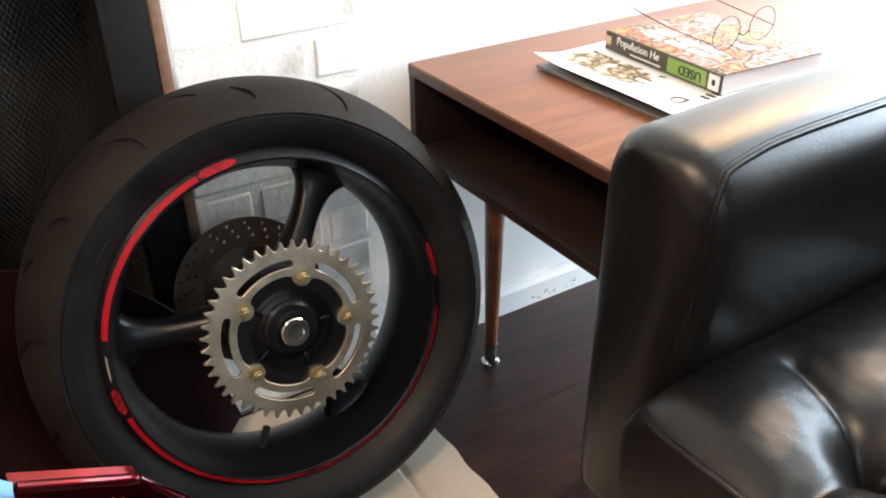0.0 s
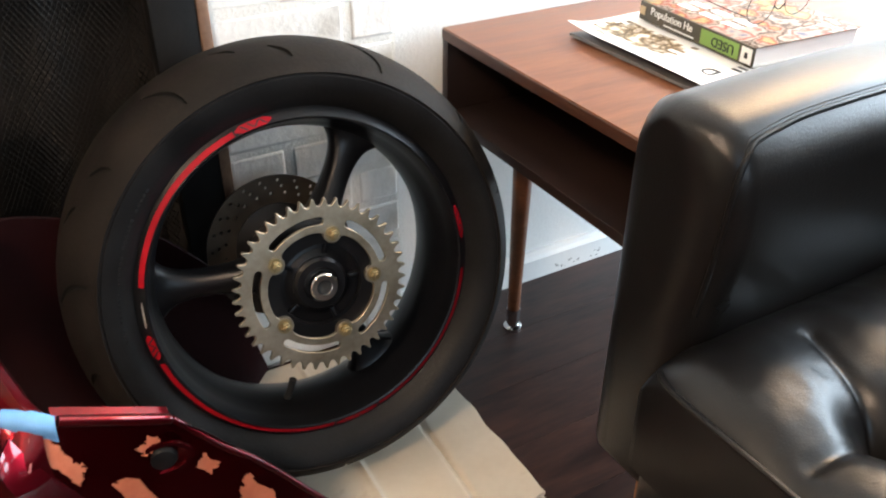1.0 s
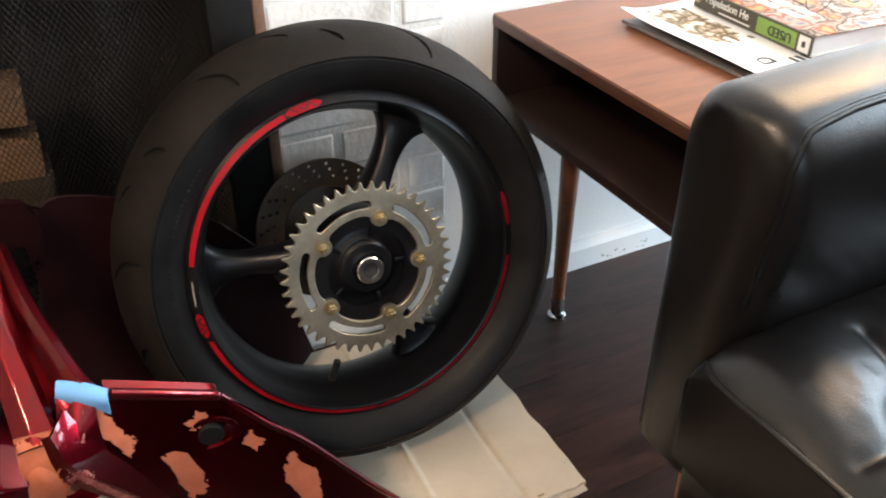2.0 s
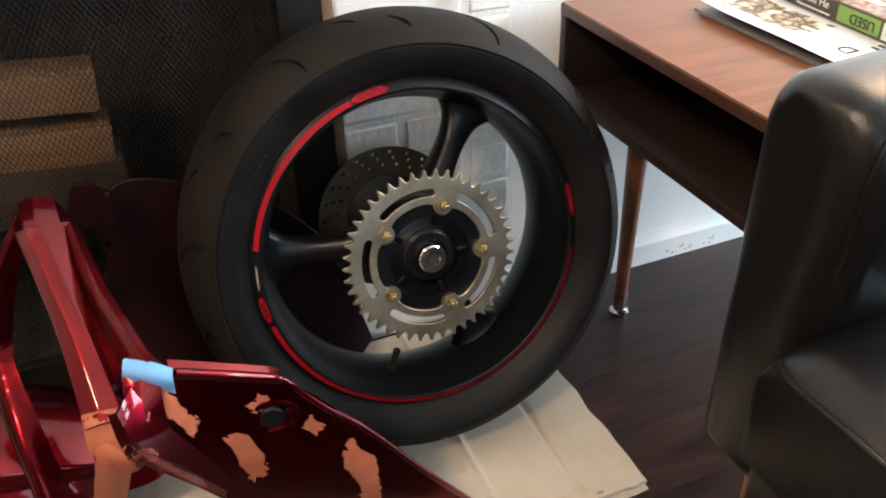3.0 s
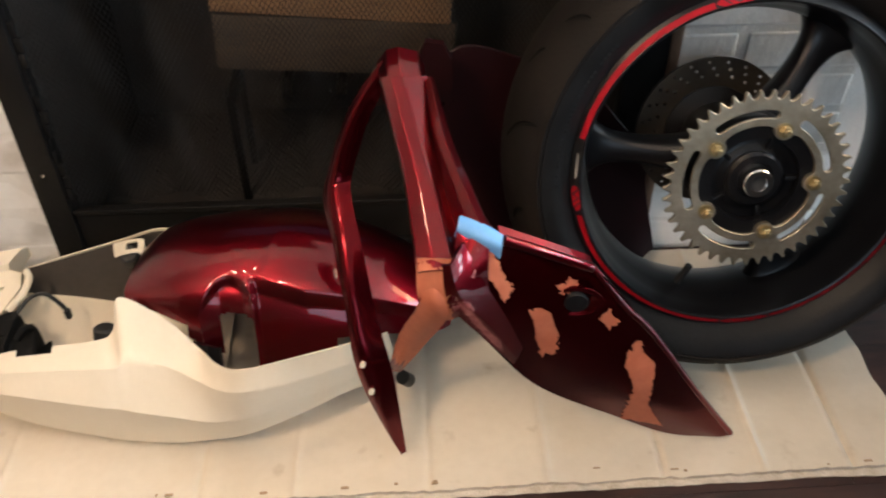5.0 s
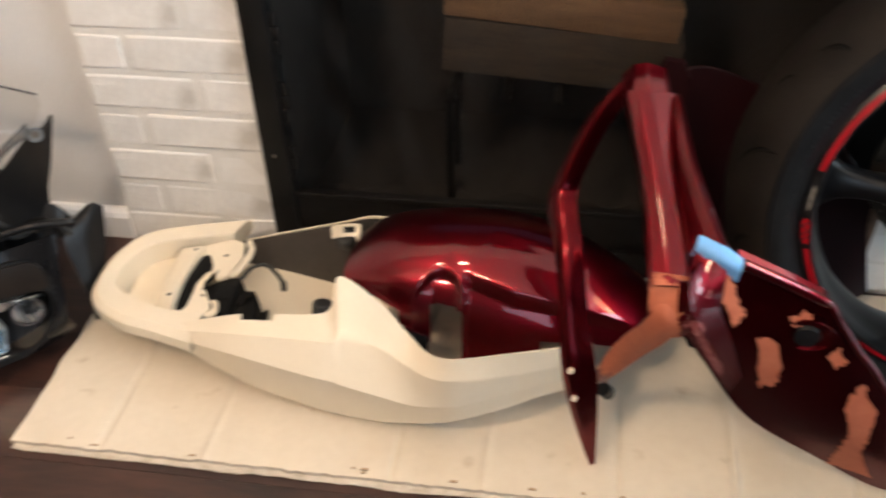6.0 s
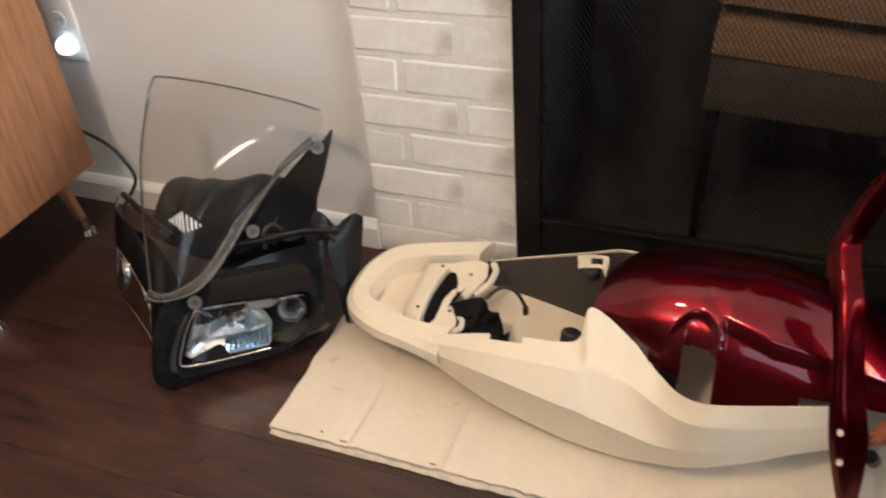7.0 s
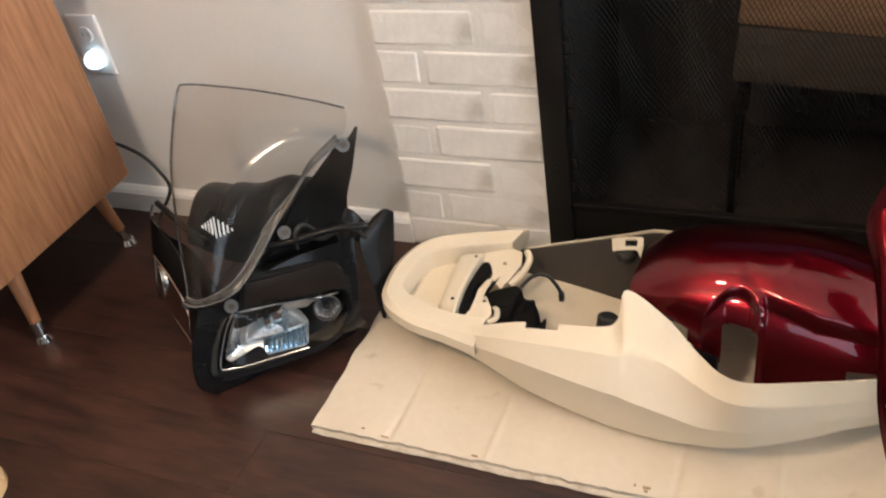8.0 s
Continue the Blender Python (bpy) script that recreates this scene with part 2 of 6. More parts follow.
# ---- mesh helpers ----
def part(name, bm, material, parent=None, label="", smooth=True, sharp=38):
    bmesh.ops.recalc_face_normals(bm, faces=bm.faces)
    me = bpy.data.meshes.new(name)
    bm.to_mesh(me)
    bm.free()
    for m in material if isinstance(material, (list, tuple)) else (material,):
        me.materials.append(m)
    if smooth:
        me.polygons.foreach_set("use_smooth", [True] * len(me.polygons))
        me.set_sharp_from_angle(angle=radians(sharp))
    ob = new(name, me)
    if parent:
        ob.parent = parent
    if label:
        tagged(ob, label)
    return ob


def thing(name, label, category, m=None, group="", kind=""):
    ob = new(name)
    ob.empty_display_size = 0.05
    if m is not None:
        ob.matrix_basis = m
    return tagged(ob, label, category, group, kind)


def solid(name, bm, material, label, category, group="", kind="", **k):
    return tagged(part(name, bm, material, **k), label, category, group, kind)


def box(x0, x1, y0, y1, z0, z1, bevel=0.0, seg=2, bm=None):
    b = bm or bmesh.new()
    g = bmesh.ops.create_cube(b, size=1)["verts"]
    bmesh.ops.transform(b, matrix=Matrix.Translation(((x0 + x1) / 2, (y0 + y1) / 2, (z0 + z1) / 2)) @ Matrix.Diagonal((x1 - x0, y1 - y0, z1 - z0, 1)), verts=g)
    if bevel:
        es = list({e for v in g for e in v.link_edges})
        bmesh.ops.bevel(b, geom=es, offset=bevel, segments=seg, affect="EDGES", profile=0.5)
    return b


def tube(points, radius, sides=8, bm=None, closed=False):
    """Round rod along points; radius may be a list."""
    b = bm or bmesh.new()
    ps = [Vector(p) for p in points]
    rs = radius if isinstance(radius, (list, tuple)) else [radius] * len(ps)
    rings = []
    up = Vector((0.13, 0.21, 0.97)).normalized()
    for i, p in enumerate(ps):
        a, c = (ps[i - 1] if (i or closed) else p), (ps[(i + 1) % len(ps)] if (i < len(ps) - 1 or closed) else p)
        d = (c - a).normalized()
        s = d.cross(up).normalized()
        up = s.cross(d).normalized()
        rings.append([b.verts.new(p + (s * math.cos(q) + up * math.sin(q)) * rs[i]) for q in (2 * math.pi * k / sides for k in range(sides))])
    n = len(rings)
    for i in range(n if closed else n - 1):
        r, q = rings[i], rings[(i + 1) % n]
        for k in range(sides):
            b.faces.new((r[k], r[(k + 1) % sides], q[(k + 1) % sides], q[k]))
    if not closed:
        b.faces.new(rings[0][::-1])
        b.faces.new(rings[-1])
    return b


def revolve(profile, steps=96, closed=False, bm=None, m=None):
    """Turn (r, z) pairs about the z axis."""
    b = bm or bmesh.new()
    cols = []
    for k in range(steps):
        a = 2 * math.pi * k / steps
        cols.append([b.verts.new((m @ Vector((r * math.cos(a), r * math.sin(a), z))) if m else (r * math.cos(a), r * math.sin(a), z)) for r, z in profile])
    n = len(profile)
    for k in range(steps):
        c, d = cols[k], cols[(k + 1) % steps]
        for i in range(n if closed else n - 1):
            j = (i + 1) % n
            b.faces.new((c[i], d[i], d[j], c[j]))
    return b


def spline(points, n):
    """Catmull-Rom through points, n samples."""
    ps = [Vector(p) for p in points]
    out = []
    for k in range(n):
        u = k / (n - 1) * (len(ps) - 1)
        i = min(int(u), len(ps) - 2)
        t = u - i
        p1, p2 = ps[i], ps[i + 1]
        p0 = ps[i - 1] if i else p1 * 2 - p2
        p3 = ps[i + 2] if i + 2 < len(ps) else p2 * 2 - p1
        out.append(0.5 * (2 * p1 + (p2 - p0) * t + (2 * p0 - 5 * p1 + 4 * p2 - p3) * t * t + (3 * p1 - p0 - 3 * p2 + p3) * t ** 3))
    return out


def grid_faces(b, rows, keep=None, wrap=False):
    vs = [[b.verts.new(p) for p in r] for r in rows]
    for i in range(len(vs) - 1):
        w = len(vs[i])
        for j in range(w if wrap else w - 1):
            if keep is None or keep(i / (len(vs) - 1), j / (w - 1)):
                b.faces.new((vs[i][j], vs[i][(j + 1) % w], vs[i + 1][(j + 1) % w], vs[i + 1][j]))
    loose = [v for r in vs for v in r if not v.link_faces]
    if loose:
        bmesh.ops.delete(b, geom=loose, context="VERTS")
    return b


def straight(points, n):
    """Polyline through points, n samples, with every corner kept."""
    ps = [Vector(p) for p in points]
    out = []
    for k in range(n):
        u = k / (n - 1) * (len(ps) - 1)
        i = min(int(u), len(ps) - 2)
        out.append(ps[i].lerp(ps[i + 1], u - i))
    return out


def skin(sections, across=24, along=48, thick=0.003, keep=None, bm=None, crisp=False):
    """Smooth shell through sections (each a row of control points), with thickness."""
    b = bm or bmesh.new()
    rows = [(straight if crisp else spline)(s, across) for s in sections]
    cols = [spline([r[j] for r in rows], along) for j in range(across)]
    grid_faces(b, [[cols[j][i] for j in range(across)] for i in range(along)], keep)
    bmesh.ops.recalc_face_normals(b, faces=b.faces)
    if thick:
        bmesh.ops.solidify(b, geom=list(b.faces), thickness=thick)
    return b


def plate(outline, holes, z0, z1, bm=None):
    """Flat plate with holes, between z0 and z1."""
    b = bmesh.new()
    es = []
    for loop in (outline, *holes):
        vs = [b.verts.new((x, y, z0)) for x, y in loop]
        es += [b.edges.new((vs[i], vs[(i + 1) % len(vs)])) for i in range(len(vs))]
    bmesh.ops.triangle_fill(b, use_beauty=True, use_dissolve=False, edges=es)
    r = bmesh.ops.extrude_face_region(b, geom=list(b.faces))
    bmesh.ops.translate(b, vec=(0, 0, z1 - z0), verts=[v for v in r["geom"] if isinstance(v, bmesh.types.BMVert)])
    return b


def ring2(r, n, cx=0.0, cy=0.0, a0=0.0):
    return [(cx + r * math.cos(a0 + 2 * math.pi * k / n), cy + r * math.sin(a0 + 2 * math.pi * k / n)) for k in range(n)]


def arc_slot(r, half, a0, a1, n=14):
    """Outline of a curved slot with round ends."""
    out = [((r + half) * math.cos(a0 + (a1 - a0) * k / n), (r + half) * math.sin(a0 + (a1 - a0) * k / n)) for k in range(n + 1)]
    for k in range(1, 6):
        q = a1 + math.pi * k / 6
        out.append((r * math.cos(a1) + half * math.cos(q), r * math.sin(a1) + half * math.sin(q)))
    out += [((r - half) * math.cos(a1 + (a0 - a1) * k / n), (r - half) * math.sin(a1 + (a0 - a1) * k / n)) for k in range(n + 1)]
    for k in range(1, 6):
        q = a0 + math.pi + math.pi * k / 6
        out.append((r * math.cos(a0) + half * math.cos(q), r * math.sin(a0) + half * math.sin(q)))
    return out


def carve(ob, cutter_bm):
    """Cut a shape out of ob's mesh, once, while building."""
    me = bpy.data.meshes.new("cutter")
    bmesh.ops.recalc_face_normals(cutter_bm, faces=cutter_bm.faces)
    cutter_bm.to_mesh(me)
    cutter_bm.free()
    co = new("cutter", me)
    bpy.context.view_layer.update()
    co.matrix_world = ob.matrix_world.copy()
    md = ob.modifiers.new("cut", "BOOLEAN")
    md.object, md.operation, md.solver = co, "DIFFERENCE", "EXACT"
    bpy.context.view_layer.update()
    res = bpy.data.meshes.new_from_object(ob.evaluated_get(bpy.context.evaluated_depsgraph_get()))
    ob.modifiers.remove(md)
    ob.data = res
    bpy.data.objects.remove(co)
    return ob


def letters(name, body, size, m, material, parent, label="", depth=0.0006):
    cu = bpy.data.curves.new(name, "FONT")
    cu.body, cu.size, cu.extrude = body, size, depth
    cu.align_x, cu.align_y = "CENTER", "CENTER"
    tmp = new(name, cu)
    bpy.context.view_layer.update()
    me = bpy.data.meshes.new_from_object(tmp.evaluated_get(bpy.context.evaluated_depsgraph_get()))
    bpy.data.objects.remove(tmp)
    me.materials.clear()
    me.materials.append(material)
    ob = new(name, me)
    ob.parent, ob.matrix_basis = parent, m
    if label:
        tagged(ob, label)
    return ob

# ---- setting ----
X0, X1, Y0, YW, H = -2.9, 2.5, -2.0, 1.219, 2.5
floor = tagged(part("floor", box(X0, X1, Y0, 1.75, -0.06, -0.003), FLOORGAP), "dark brown wood plank floor", "floor", kind="structure")
solid("ceiling", box(X0, X1, Y0, 1.75, H, H + 0.08), CEILING, "plain off-white painted ceiling", "ceiling", kind="structure")


def wall_with_window(name, x0, x1, y0, y1, hole, axis, label, paint=None):
    """Wall slab with one opening; hole = (a0, a1, z0, z1) along the axis."""
    b = bmesh.new()
    a0, a1, z0, z1 = hole
    lo, hi = (x0, x1) if axis == "x" else (y0, y1)
    for p0, p1, q0, q1 in ((lo, a0, 0, H), (a1, hi, 0, H), (a0, a1, 0, z0), (a0, a1, z1, H)):
        if axis == "x":
            box(p0, p1, y0, y1, q0, q1, bm=b)
        else:
            box(x0, x1, p0, p1, q0, q1, bm=b)
    return solid(name, b, paint or PLASTER, label, "wall", kind="structure")


wall_with_window("wall_south", X0, X1, Y0 - 0.12, Y0, (-0.65, 0.65, 0.90, 2.10), "x", "unseen taupe wall with a window opening, toned dark to cut bounce", TAUPE)
wall_with_window("wall_east", X1, X1 + 0.12, Y0, 1.75, (-0.58, 1.18, 0.06, 2.12), "y", "white painted wall with a glass door opening")
solid("wall_west", box(X0 - 0.12, X0, Y0, 1.75, 0, H), CREAMWALL, "unseen plain cream wall, toned light for reflections", "wall", kind="structure")
solid("wall_north_left", box(X0, -1.017, YW, YW + 0.12, 0, H), PLASTER, "smooth white painted wall beside the fireplace", "wall", kind="structure")
solid("wall_north_right", box(0.575, X1, YW, YW + 0.12, 0, H), PLASTER, "lightly textured white painted wall beside the fireplace", "wall", kind="structure")


def baseboard(name, x0, x1):
    b = bmesh.new()
    pr = [(0, 0), (0.021, 0), (0.021, 0.047), (0.016, 0.055), (0.008, 0.06), (0, 0.06)]
    rows = [[(x, YW - d, z) for d, z in pr] for x in (x0, x1)]
    grid_faces(b, rows, wrap=True)
    for x in (0, 1):
        b.verts.ensure_lookup_table()
        b.faces.new([b.verts[x * len(pr) + k] for k in range(len(pr))])
    return solid(name, b, TRIM, "low white painted baseboard along the wall", "baseboard", kind="structure", smooth=False)


baseboard("baseboard_left", X0, -1.017)
bb_r = baseboard("baseboard_right", 0.575, X1)
rnd = random.Random(4)
for k in range(16):
    x = 0.93 + rnd.random() * 0.13
    z = 0.006 + rnd.random() * 0.02
    part("scuff", box(x, x + 0.002 + rnd.random() * 0.005, YW - 0.0216, YW - 0.0209, z, z + 0.0008 + rnd.random() * 0.0025), SCUFF, bb_r)

# fireplace: painted brick piers each side of a black screened opening
PIER_L, PIER_R, YB = (-1.017, -0.728), (0.285, 0.575), 1.2
COURSE, FIRST = 0.0726, 0.062


def pier(name, x0, x1):
    return tagged(part(name, box(x0, x1, YB + 0.0019, 1.75, 0, H), MORTAR), "white painted brick fireplace pier", "brick pier", kind="structure")


pier_l, pier_r = pier("brick_pier_left", *PIER_L), pier("brick_pier_right", *PIER_R)
solid("brick_lintel", box(PIER_L[1], PIER_R[0], YB + 0.004, YB + 0.25, 0.95, H), MORTAR, "white painted brick above the fireplace opening", "brick lintel", kind="structure")
for nm, args in (("firebox_left", (PIER_L[1], PIER_L[1] + 0.03, 1.226, 1.68, 0.03, 0.95)), ("firebox_right", (PIER_R[0] - 0.03, PIER_R[0], 1.226, 1.68, 0.03, 0.95)), ("firebox_back", (PIER_L[1], PIER_R[0], 1.68, 1.75, 0, 0.95)), ("firebox_floor", (PIER_L[1], PIER_R[0], 1.226, 1.68, 0, 0.03))):
    solid(nm, box(*args), SOOT, "sooty dark firebox lining behind the screen", "firebox", kind="structure")


def flat_bar(x0, x1, y0, y1, z0, z1, bev=0.002):
    return box(x0, x1, y0, y1, z0, z1, bev)


screen = thing("fireplace_screen", "black iron fireplace screen with a pleated wire mesh curtain", "fireplace screen")
part("stile", flat_bar(-0.728, -0.684, 1.188, 1.225, 0.0, 0.95), IRON, screen)
part("stile", flat_bar(0.205, 0.268, 1.188, 1.225, 0.0, 0.95), IRON, screen)
part("bottom_rail", flat_bar(-0.684, 0.205, 1.190, 1.225, 0.0, 0.055), IRON, screen)
part("bottom_lip", flat_bar(-0.684, 0.205, 1.200, 1.225, 0.055, 0.128), IRON, screen)
part("rail_bead", flat_bar(-0.684, 0.205, 1.194, 1.203, 0.128, 0.138), IRON, screen)
part("top_rail", flat_bar(-0.684, 0.205, 1.190, 1.225, 0.89, 0.95), IRON, screen)
part("edge_trim", flat_bar(0.268, 0.285, 1.186, 1.21, 0.0, 0.95, 0.003), RUST, screen, "rusty brown metal edge trim")
# scalloped curtain guide beside the left stile
b = bmesh.new()
for k in range(30):
    z = 0.16 + k * 0.024
    box(-0.684, -0.676 + 0.006 * math.sin(k * 1.3), 1.197, 1.204, z, z + 0.0225, 0.0015, bm=b)
part("curtain_edge", b, IRON, screen)
part("rivet", tube([(-0.706, 1.1895, 0.217), (-0.706, 1.186, 0.217)], 0.0035, 10), CHROME, screen)


def wire_mesh(x0, x1, z0, z1, pitch=0.0078, r=0.00062):
    """Two families of slanting wires that follow the pleats of the curtain."""
    b = bmesh.new()
    fold = lambda x: 1.236 + 0.011 * math.sin(x * 58) + 0.006 * math.sin(x * 23 + 1.2)
    for s in (1, -1):
        c = x0 - (z1 - z0) * 0.62
        while c < x1 + (z1 - z0) * 0.62:
            pts = []
            n = 46
            for k in range(n + 1):
                z = z0 + (z1 - z0) * k / n
                x = c + s * (z - (z0 + z1) / 2) * 0.62 + (z1 - z0) * 0.0
                if x0 <= x <= x1:
                    pts.append((x, fold(x) + s * 0.0004, z))
            if len(pts) > 1:
                tube(pts, r, 3, bm=b)
            c += pitch
    return b


part("mesh_curtain", wire_mesh(-0.682, 0.203, 0.13, 0.89), SCREENIRON, screen, "pleated black wire mesh", smooth=False)


def board(name, m, l, w, h, label):
    b = box(-l / 2, l / 2, -w / 2, w / 2, -h / 2, h / 2, 0.003)
    return tagged(part(name, b, FIREWOOD), label, "firewood", "boards in the firebox"), m


for cx, cz, tilt, l, h, mt in ((-0.242, 0.503, 5.0, 0.385, 0.062, FIREWOOD), (-0.241, 0.415, 5.2, 0.392, 0.062, FIREWOOD), (-0.240, 0.334, 4.0, 0.40, 0.098, SHADEDWOOD)):
    ob, _ = board("firewood_board" if mt is FIREWOOD else "shaded_log", None, l, 0.09, h, "rough tan firewood board stacked behind the screen")
    ob.data.materials[0] = mt
    if mt is SHADEDWOOD:
        tagged(ob, "squared log on the fire grate, coloured dark for shade", "log")
    ob.matrix_basis = pose(cx, 1.41, cz, 0, tilt, 0)
grate = thing("fire_grate", "black iron fire grate under the firewood boards", "fire grate")
for k in range(5):
    x = -0.42 + k * 0.092
    part("bar", tube([(x, 1.33, 0.26), (x, 1.35, 0.268), (x, 1.5, 0.268)], 0.009, 8), IRON, grate)
for x in (-0.43, -0.04):
    part("leg", tube([(x, 1.36, 0.262), (x, 1.36, 0.03)], 0.008, 8), IRON, grate)
    part("leg", tube([(x, 1.48, 0.262), (x, 1.48, 0.03)], 0.008, 8), IRON, grate)


# ---- windows behind the camera ----
def window(name, m, w, h, label):
    t = thing(name, label, "window", m, kind="structure")
    for x0, x1, z0, z1 in ((-w / 2, -w / 2 + 0.05, -h / 2, h / 2), (w / 2 - 0.05, w / 2, -h / 2, h / 2), (-w / 2 + 0.05, w / 2 - 0.05, -h / 2, -h / 2 + 0.05), (-w / 2 + 0.05, w / 2 - 0.05, h / 2 - 0.05, h / 2), (-0.02, 0.02, -h / 2 + 0.05, h / 2 - 0.05)):
        part("window_frame", box(x0, x1, -0.03, 0.03, z0, z1, 0.004), TRIM, t)
    return t


window("window_1", pose(0.0, Y0 - 0.06, 1.5), 1.3, 1.2, "white framed window in the south wall")
window("window_2", pose(X1 + 0.06, 0.30, 1.09, 0, 0, 90), 1.76, 2.06, "white framed glass door in the east wall")

# ---- lamps out of view: pendant assumed from highlights, spot and wall lamp added ----
LAMPGLOW = bpy.data.materials.new("warm_lamp_glow")
LAMPGLOW.use_nodes = True
LAMPGLOW.node_tree.nodes["Principled BSDF"].inputs["Emission Color"].default_value = (1.0, 0.74, 0.53, 1)
LAMPGLOW.node_tree.nodes["Principled BSDF"].inputs["Emission Strength"].default_value = 225.0
SPOTGLOW = LAMPGLOW.copy()
SPOTGLOW.name = "spot_glow"
SPOTGLOW.node_tree.nodes["Principled BSDF"].inputs["Emission Strength"].default_value = 20.0
# housing of the added spot, itself out of view
cs = thing("added_ceiling_spot", "added unseen warm ceiling spot with a white rim", "ceiling lamp", pose(-0.98, 0.72, H))
part("rim", revolve([(0.0, 0.0), (0.085, 0.0), (0.085, -0.016), (0.072, -0.020), (0.070, -0.008), (0.0, -0.008)], 36), TRIM, cs)
part("diffuser", revolve([(0.0, -0.018), (0.066, -0.018), (0.068, -0.010), (0.0, -0.010)], 36), SPOTGLOW, cs, "glowing diffuser")
pl = thing("pendant_lamp", "warm glass globe pendant lamp hanging from the ceiling", "pendant lamp", pose(-0.90, -0.35, H))
part("canopy", revolve([(0.0, 0.0), (0.06, 0.0), (0.055, -0.02), (0.0, -0.03)], 32), TRIM, pl)
part("cord", tube([(0, 0, -0.025), (0, 0, -0.40)], 0.003, 8), CABLE, pl)
part("globe", revolve([(0.0, -0.38)] + [(0.11 * math.sin(math.pi * k / 18), -0.49 + 0.11 * math.cos(math.pi * k / 18)) for k in range(1, 18)] + [(0.0, -0.60)], 36), LAMPGLOW, pl, "glowing warm glass globe")
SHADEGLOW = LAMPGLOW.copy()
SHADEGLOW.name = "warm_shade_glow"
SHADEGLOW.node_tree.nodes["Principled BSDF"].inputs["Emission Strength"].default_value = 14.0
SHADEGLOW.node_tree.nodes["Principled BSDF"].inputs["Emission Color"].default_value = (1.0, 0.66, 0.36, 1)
# unseen lamp added for the warm highlights on the sofa
wl = thing("added_wall_lamp", "added unseen lamp with a glowing warm shade above the side table", "wall lamp", pose(1.60, 0.95, 1.42))
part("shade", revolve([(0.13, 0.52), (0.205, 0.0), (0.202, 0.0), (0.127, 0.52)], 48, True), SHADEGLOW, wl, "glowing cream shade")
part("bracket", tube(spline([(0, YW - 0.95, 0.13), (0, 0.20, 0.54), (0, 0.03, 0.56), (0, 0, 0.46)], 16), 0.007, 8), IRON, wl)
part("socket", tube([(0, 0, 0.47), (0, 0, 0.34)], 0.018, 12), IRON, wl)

# ---- cardboard sheet on the floor ----
def cardboard():
    x0, x1, y0, y1 = -0.995, 0.565, 0.713, 1.183
    r = random.Random(11)
    nx, ny = 520, 40
    crease = (0.468, 0.344, 0.205, 0.045, -0.118, -0.30, -0.43, -0.70, -0.86)

    def top(i, j):
        u, v = i / nx, j / ny
        x = x0 + (x1 - x0) * u
        y = y0 + (y1 - y0) * v
        if j == 0:
            y += 0.004 * noise.noise((x * 14, 1, 0)) + 0.003 * noise.noise((x * 60, 2, 0))
        if i in (0, nx):
            x += 0.004 * noise.noise((y * 20, 5, 0))
        z = 0.0105 + 0.0022 * noise.noise((x * 3.1, y * 4.2, 3))
        for k, c in enumerate(crease):
            d = (x - c - 0.02 * (y - 0.8)) / 0.0045
            z += (0.0030 if k % 2 else -0.0036) * math.exp(-d * d) * (0.7 + 0.6 * noise.noise((y * 7, c, 0)))
        return Vector((x, y, z))
    b = bmesh.new()
    g = [[top(i, j) for j in range(ny + 1)] for i in range(nx + 1)]
    grid_faces(b, g)
    bmesh.ops.recalc_face_normals(b, faces=b.faces)
    if b.faces[0].normal.z < 0:
        bmesh.ops.reverse_faces(b, faces=b.faces)
    top_faces = list(b.faces)
    ex = bmesh.ops.extrude_face_region(b, geom=top_faces)
    low = [v for v in ex["geom"] if isinstance(v, bmesh.types.BMVert)]
    for v in low:
        v.co.z = max(0.0012, v.co.z - 0.0065)
    for f in b.faces:
        f.material_index = 1 if abs(f.normal.z) < 0.6 else 0
    bmesh.ops.recalc_face_normals(b, faces=b.faces)
    for f in b.faces:
        f.material_index = 1 if abs(f.normal.z) < 0.5 else 0
    return b


sheet = solid("cardboard_sheet", cardboard(), [CARD, CARDEDGE], "creased white cardboard sheet with torn edges on the floor", "cardboard sheet")
b = bmesh.new()
rows = []
for k in range(261):
    x = -0.992 + 1.554 * k / 260
    y = 0.7045 + 0.0035 * noise.noise((x * 11, 7, 0)) + 0.002 * noise.noise((x * 47, 3, 0))
    rows.append([(x, 0.74, 0.0008), (x, y, 0.0008), (x, y - 0.0006, 0.0028), (x, y + 0.001, 0.0039), (x, 0.74, 0.0039)])
part("lower_layer", grid_faces(b, rows), [CARDEDGE], sheet, "torn lower layer of the cardboard")
BROWNLINER = mat("brown_paper_liner", (0.30, 0.19, 0.11), (0.42, 0.30, 0.19), 0.85, scale=50)
rnd = random.Random(17)
b = bmesh.new()
for k in range(16):
    x, y = rnd.uniform(-0.95, 0.55), 0.713 + abs(rnd.gauss(0, 0.006)) + 0.004
    w, d = rnd.uniform(0.002, 0.012), rnd.uniform(0.001, 0.0035)
    box(x, x + w, y, y + d, 0.0125, 0.0142, bm=b)
tagged(part("torn_fleck", b, BROWNLINER, sheet, "brown torn paper flecks", smooth=False), kind="stuff")

# ---- rear wheel, leaning back towards the fireplace ----
WN = Vector((-0.054, -0.967, 0.249)).normalized()
WC = Vector((0.308, 0.902, 0.366)) - WN * 0.110
wu = (Vector((0, 0, 1)) - WN * WN.z).normalized()
wr = wu.cross(WN)
WM = Matrix((wr, wu, WN)).transposed().to_4x4()
WM.translation = WC
TYRE_R = 0.316


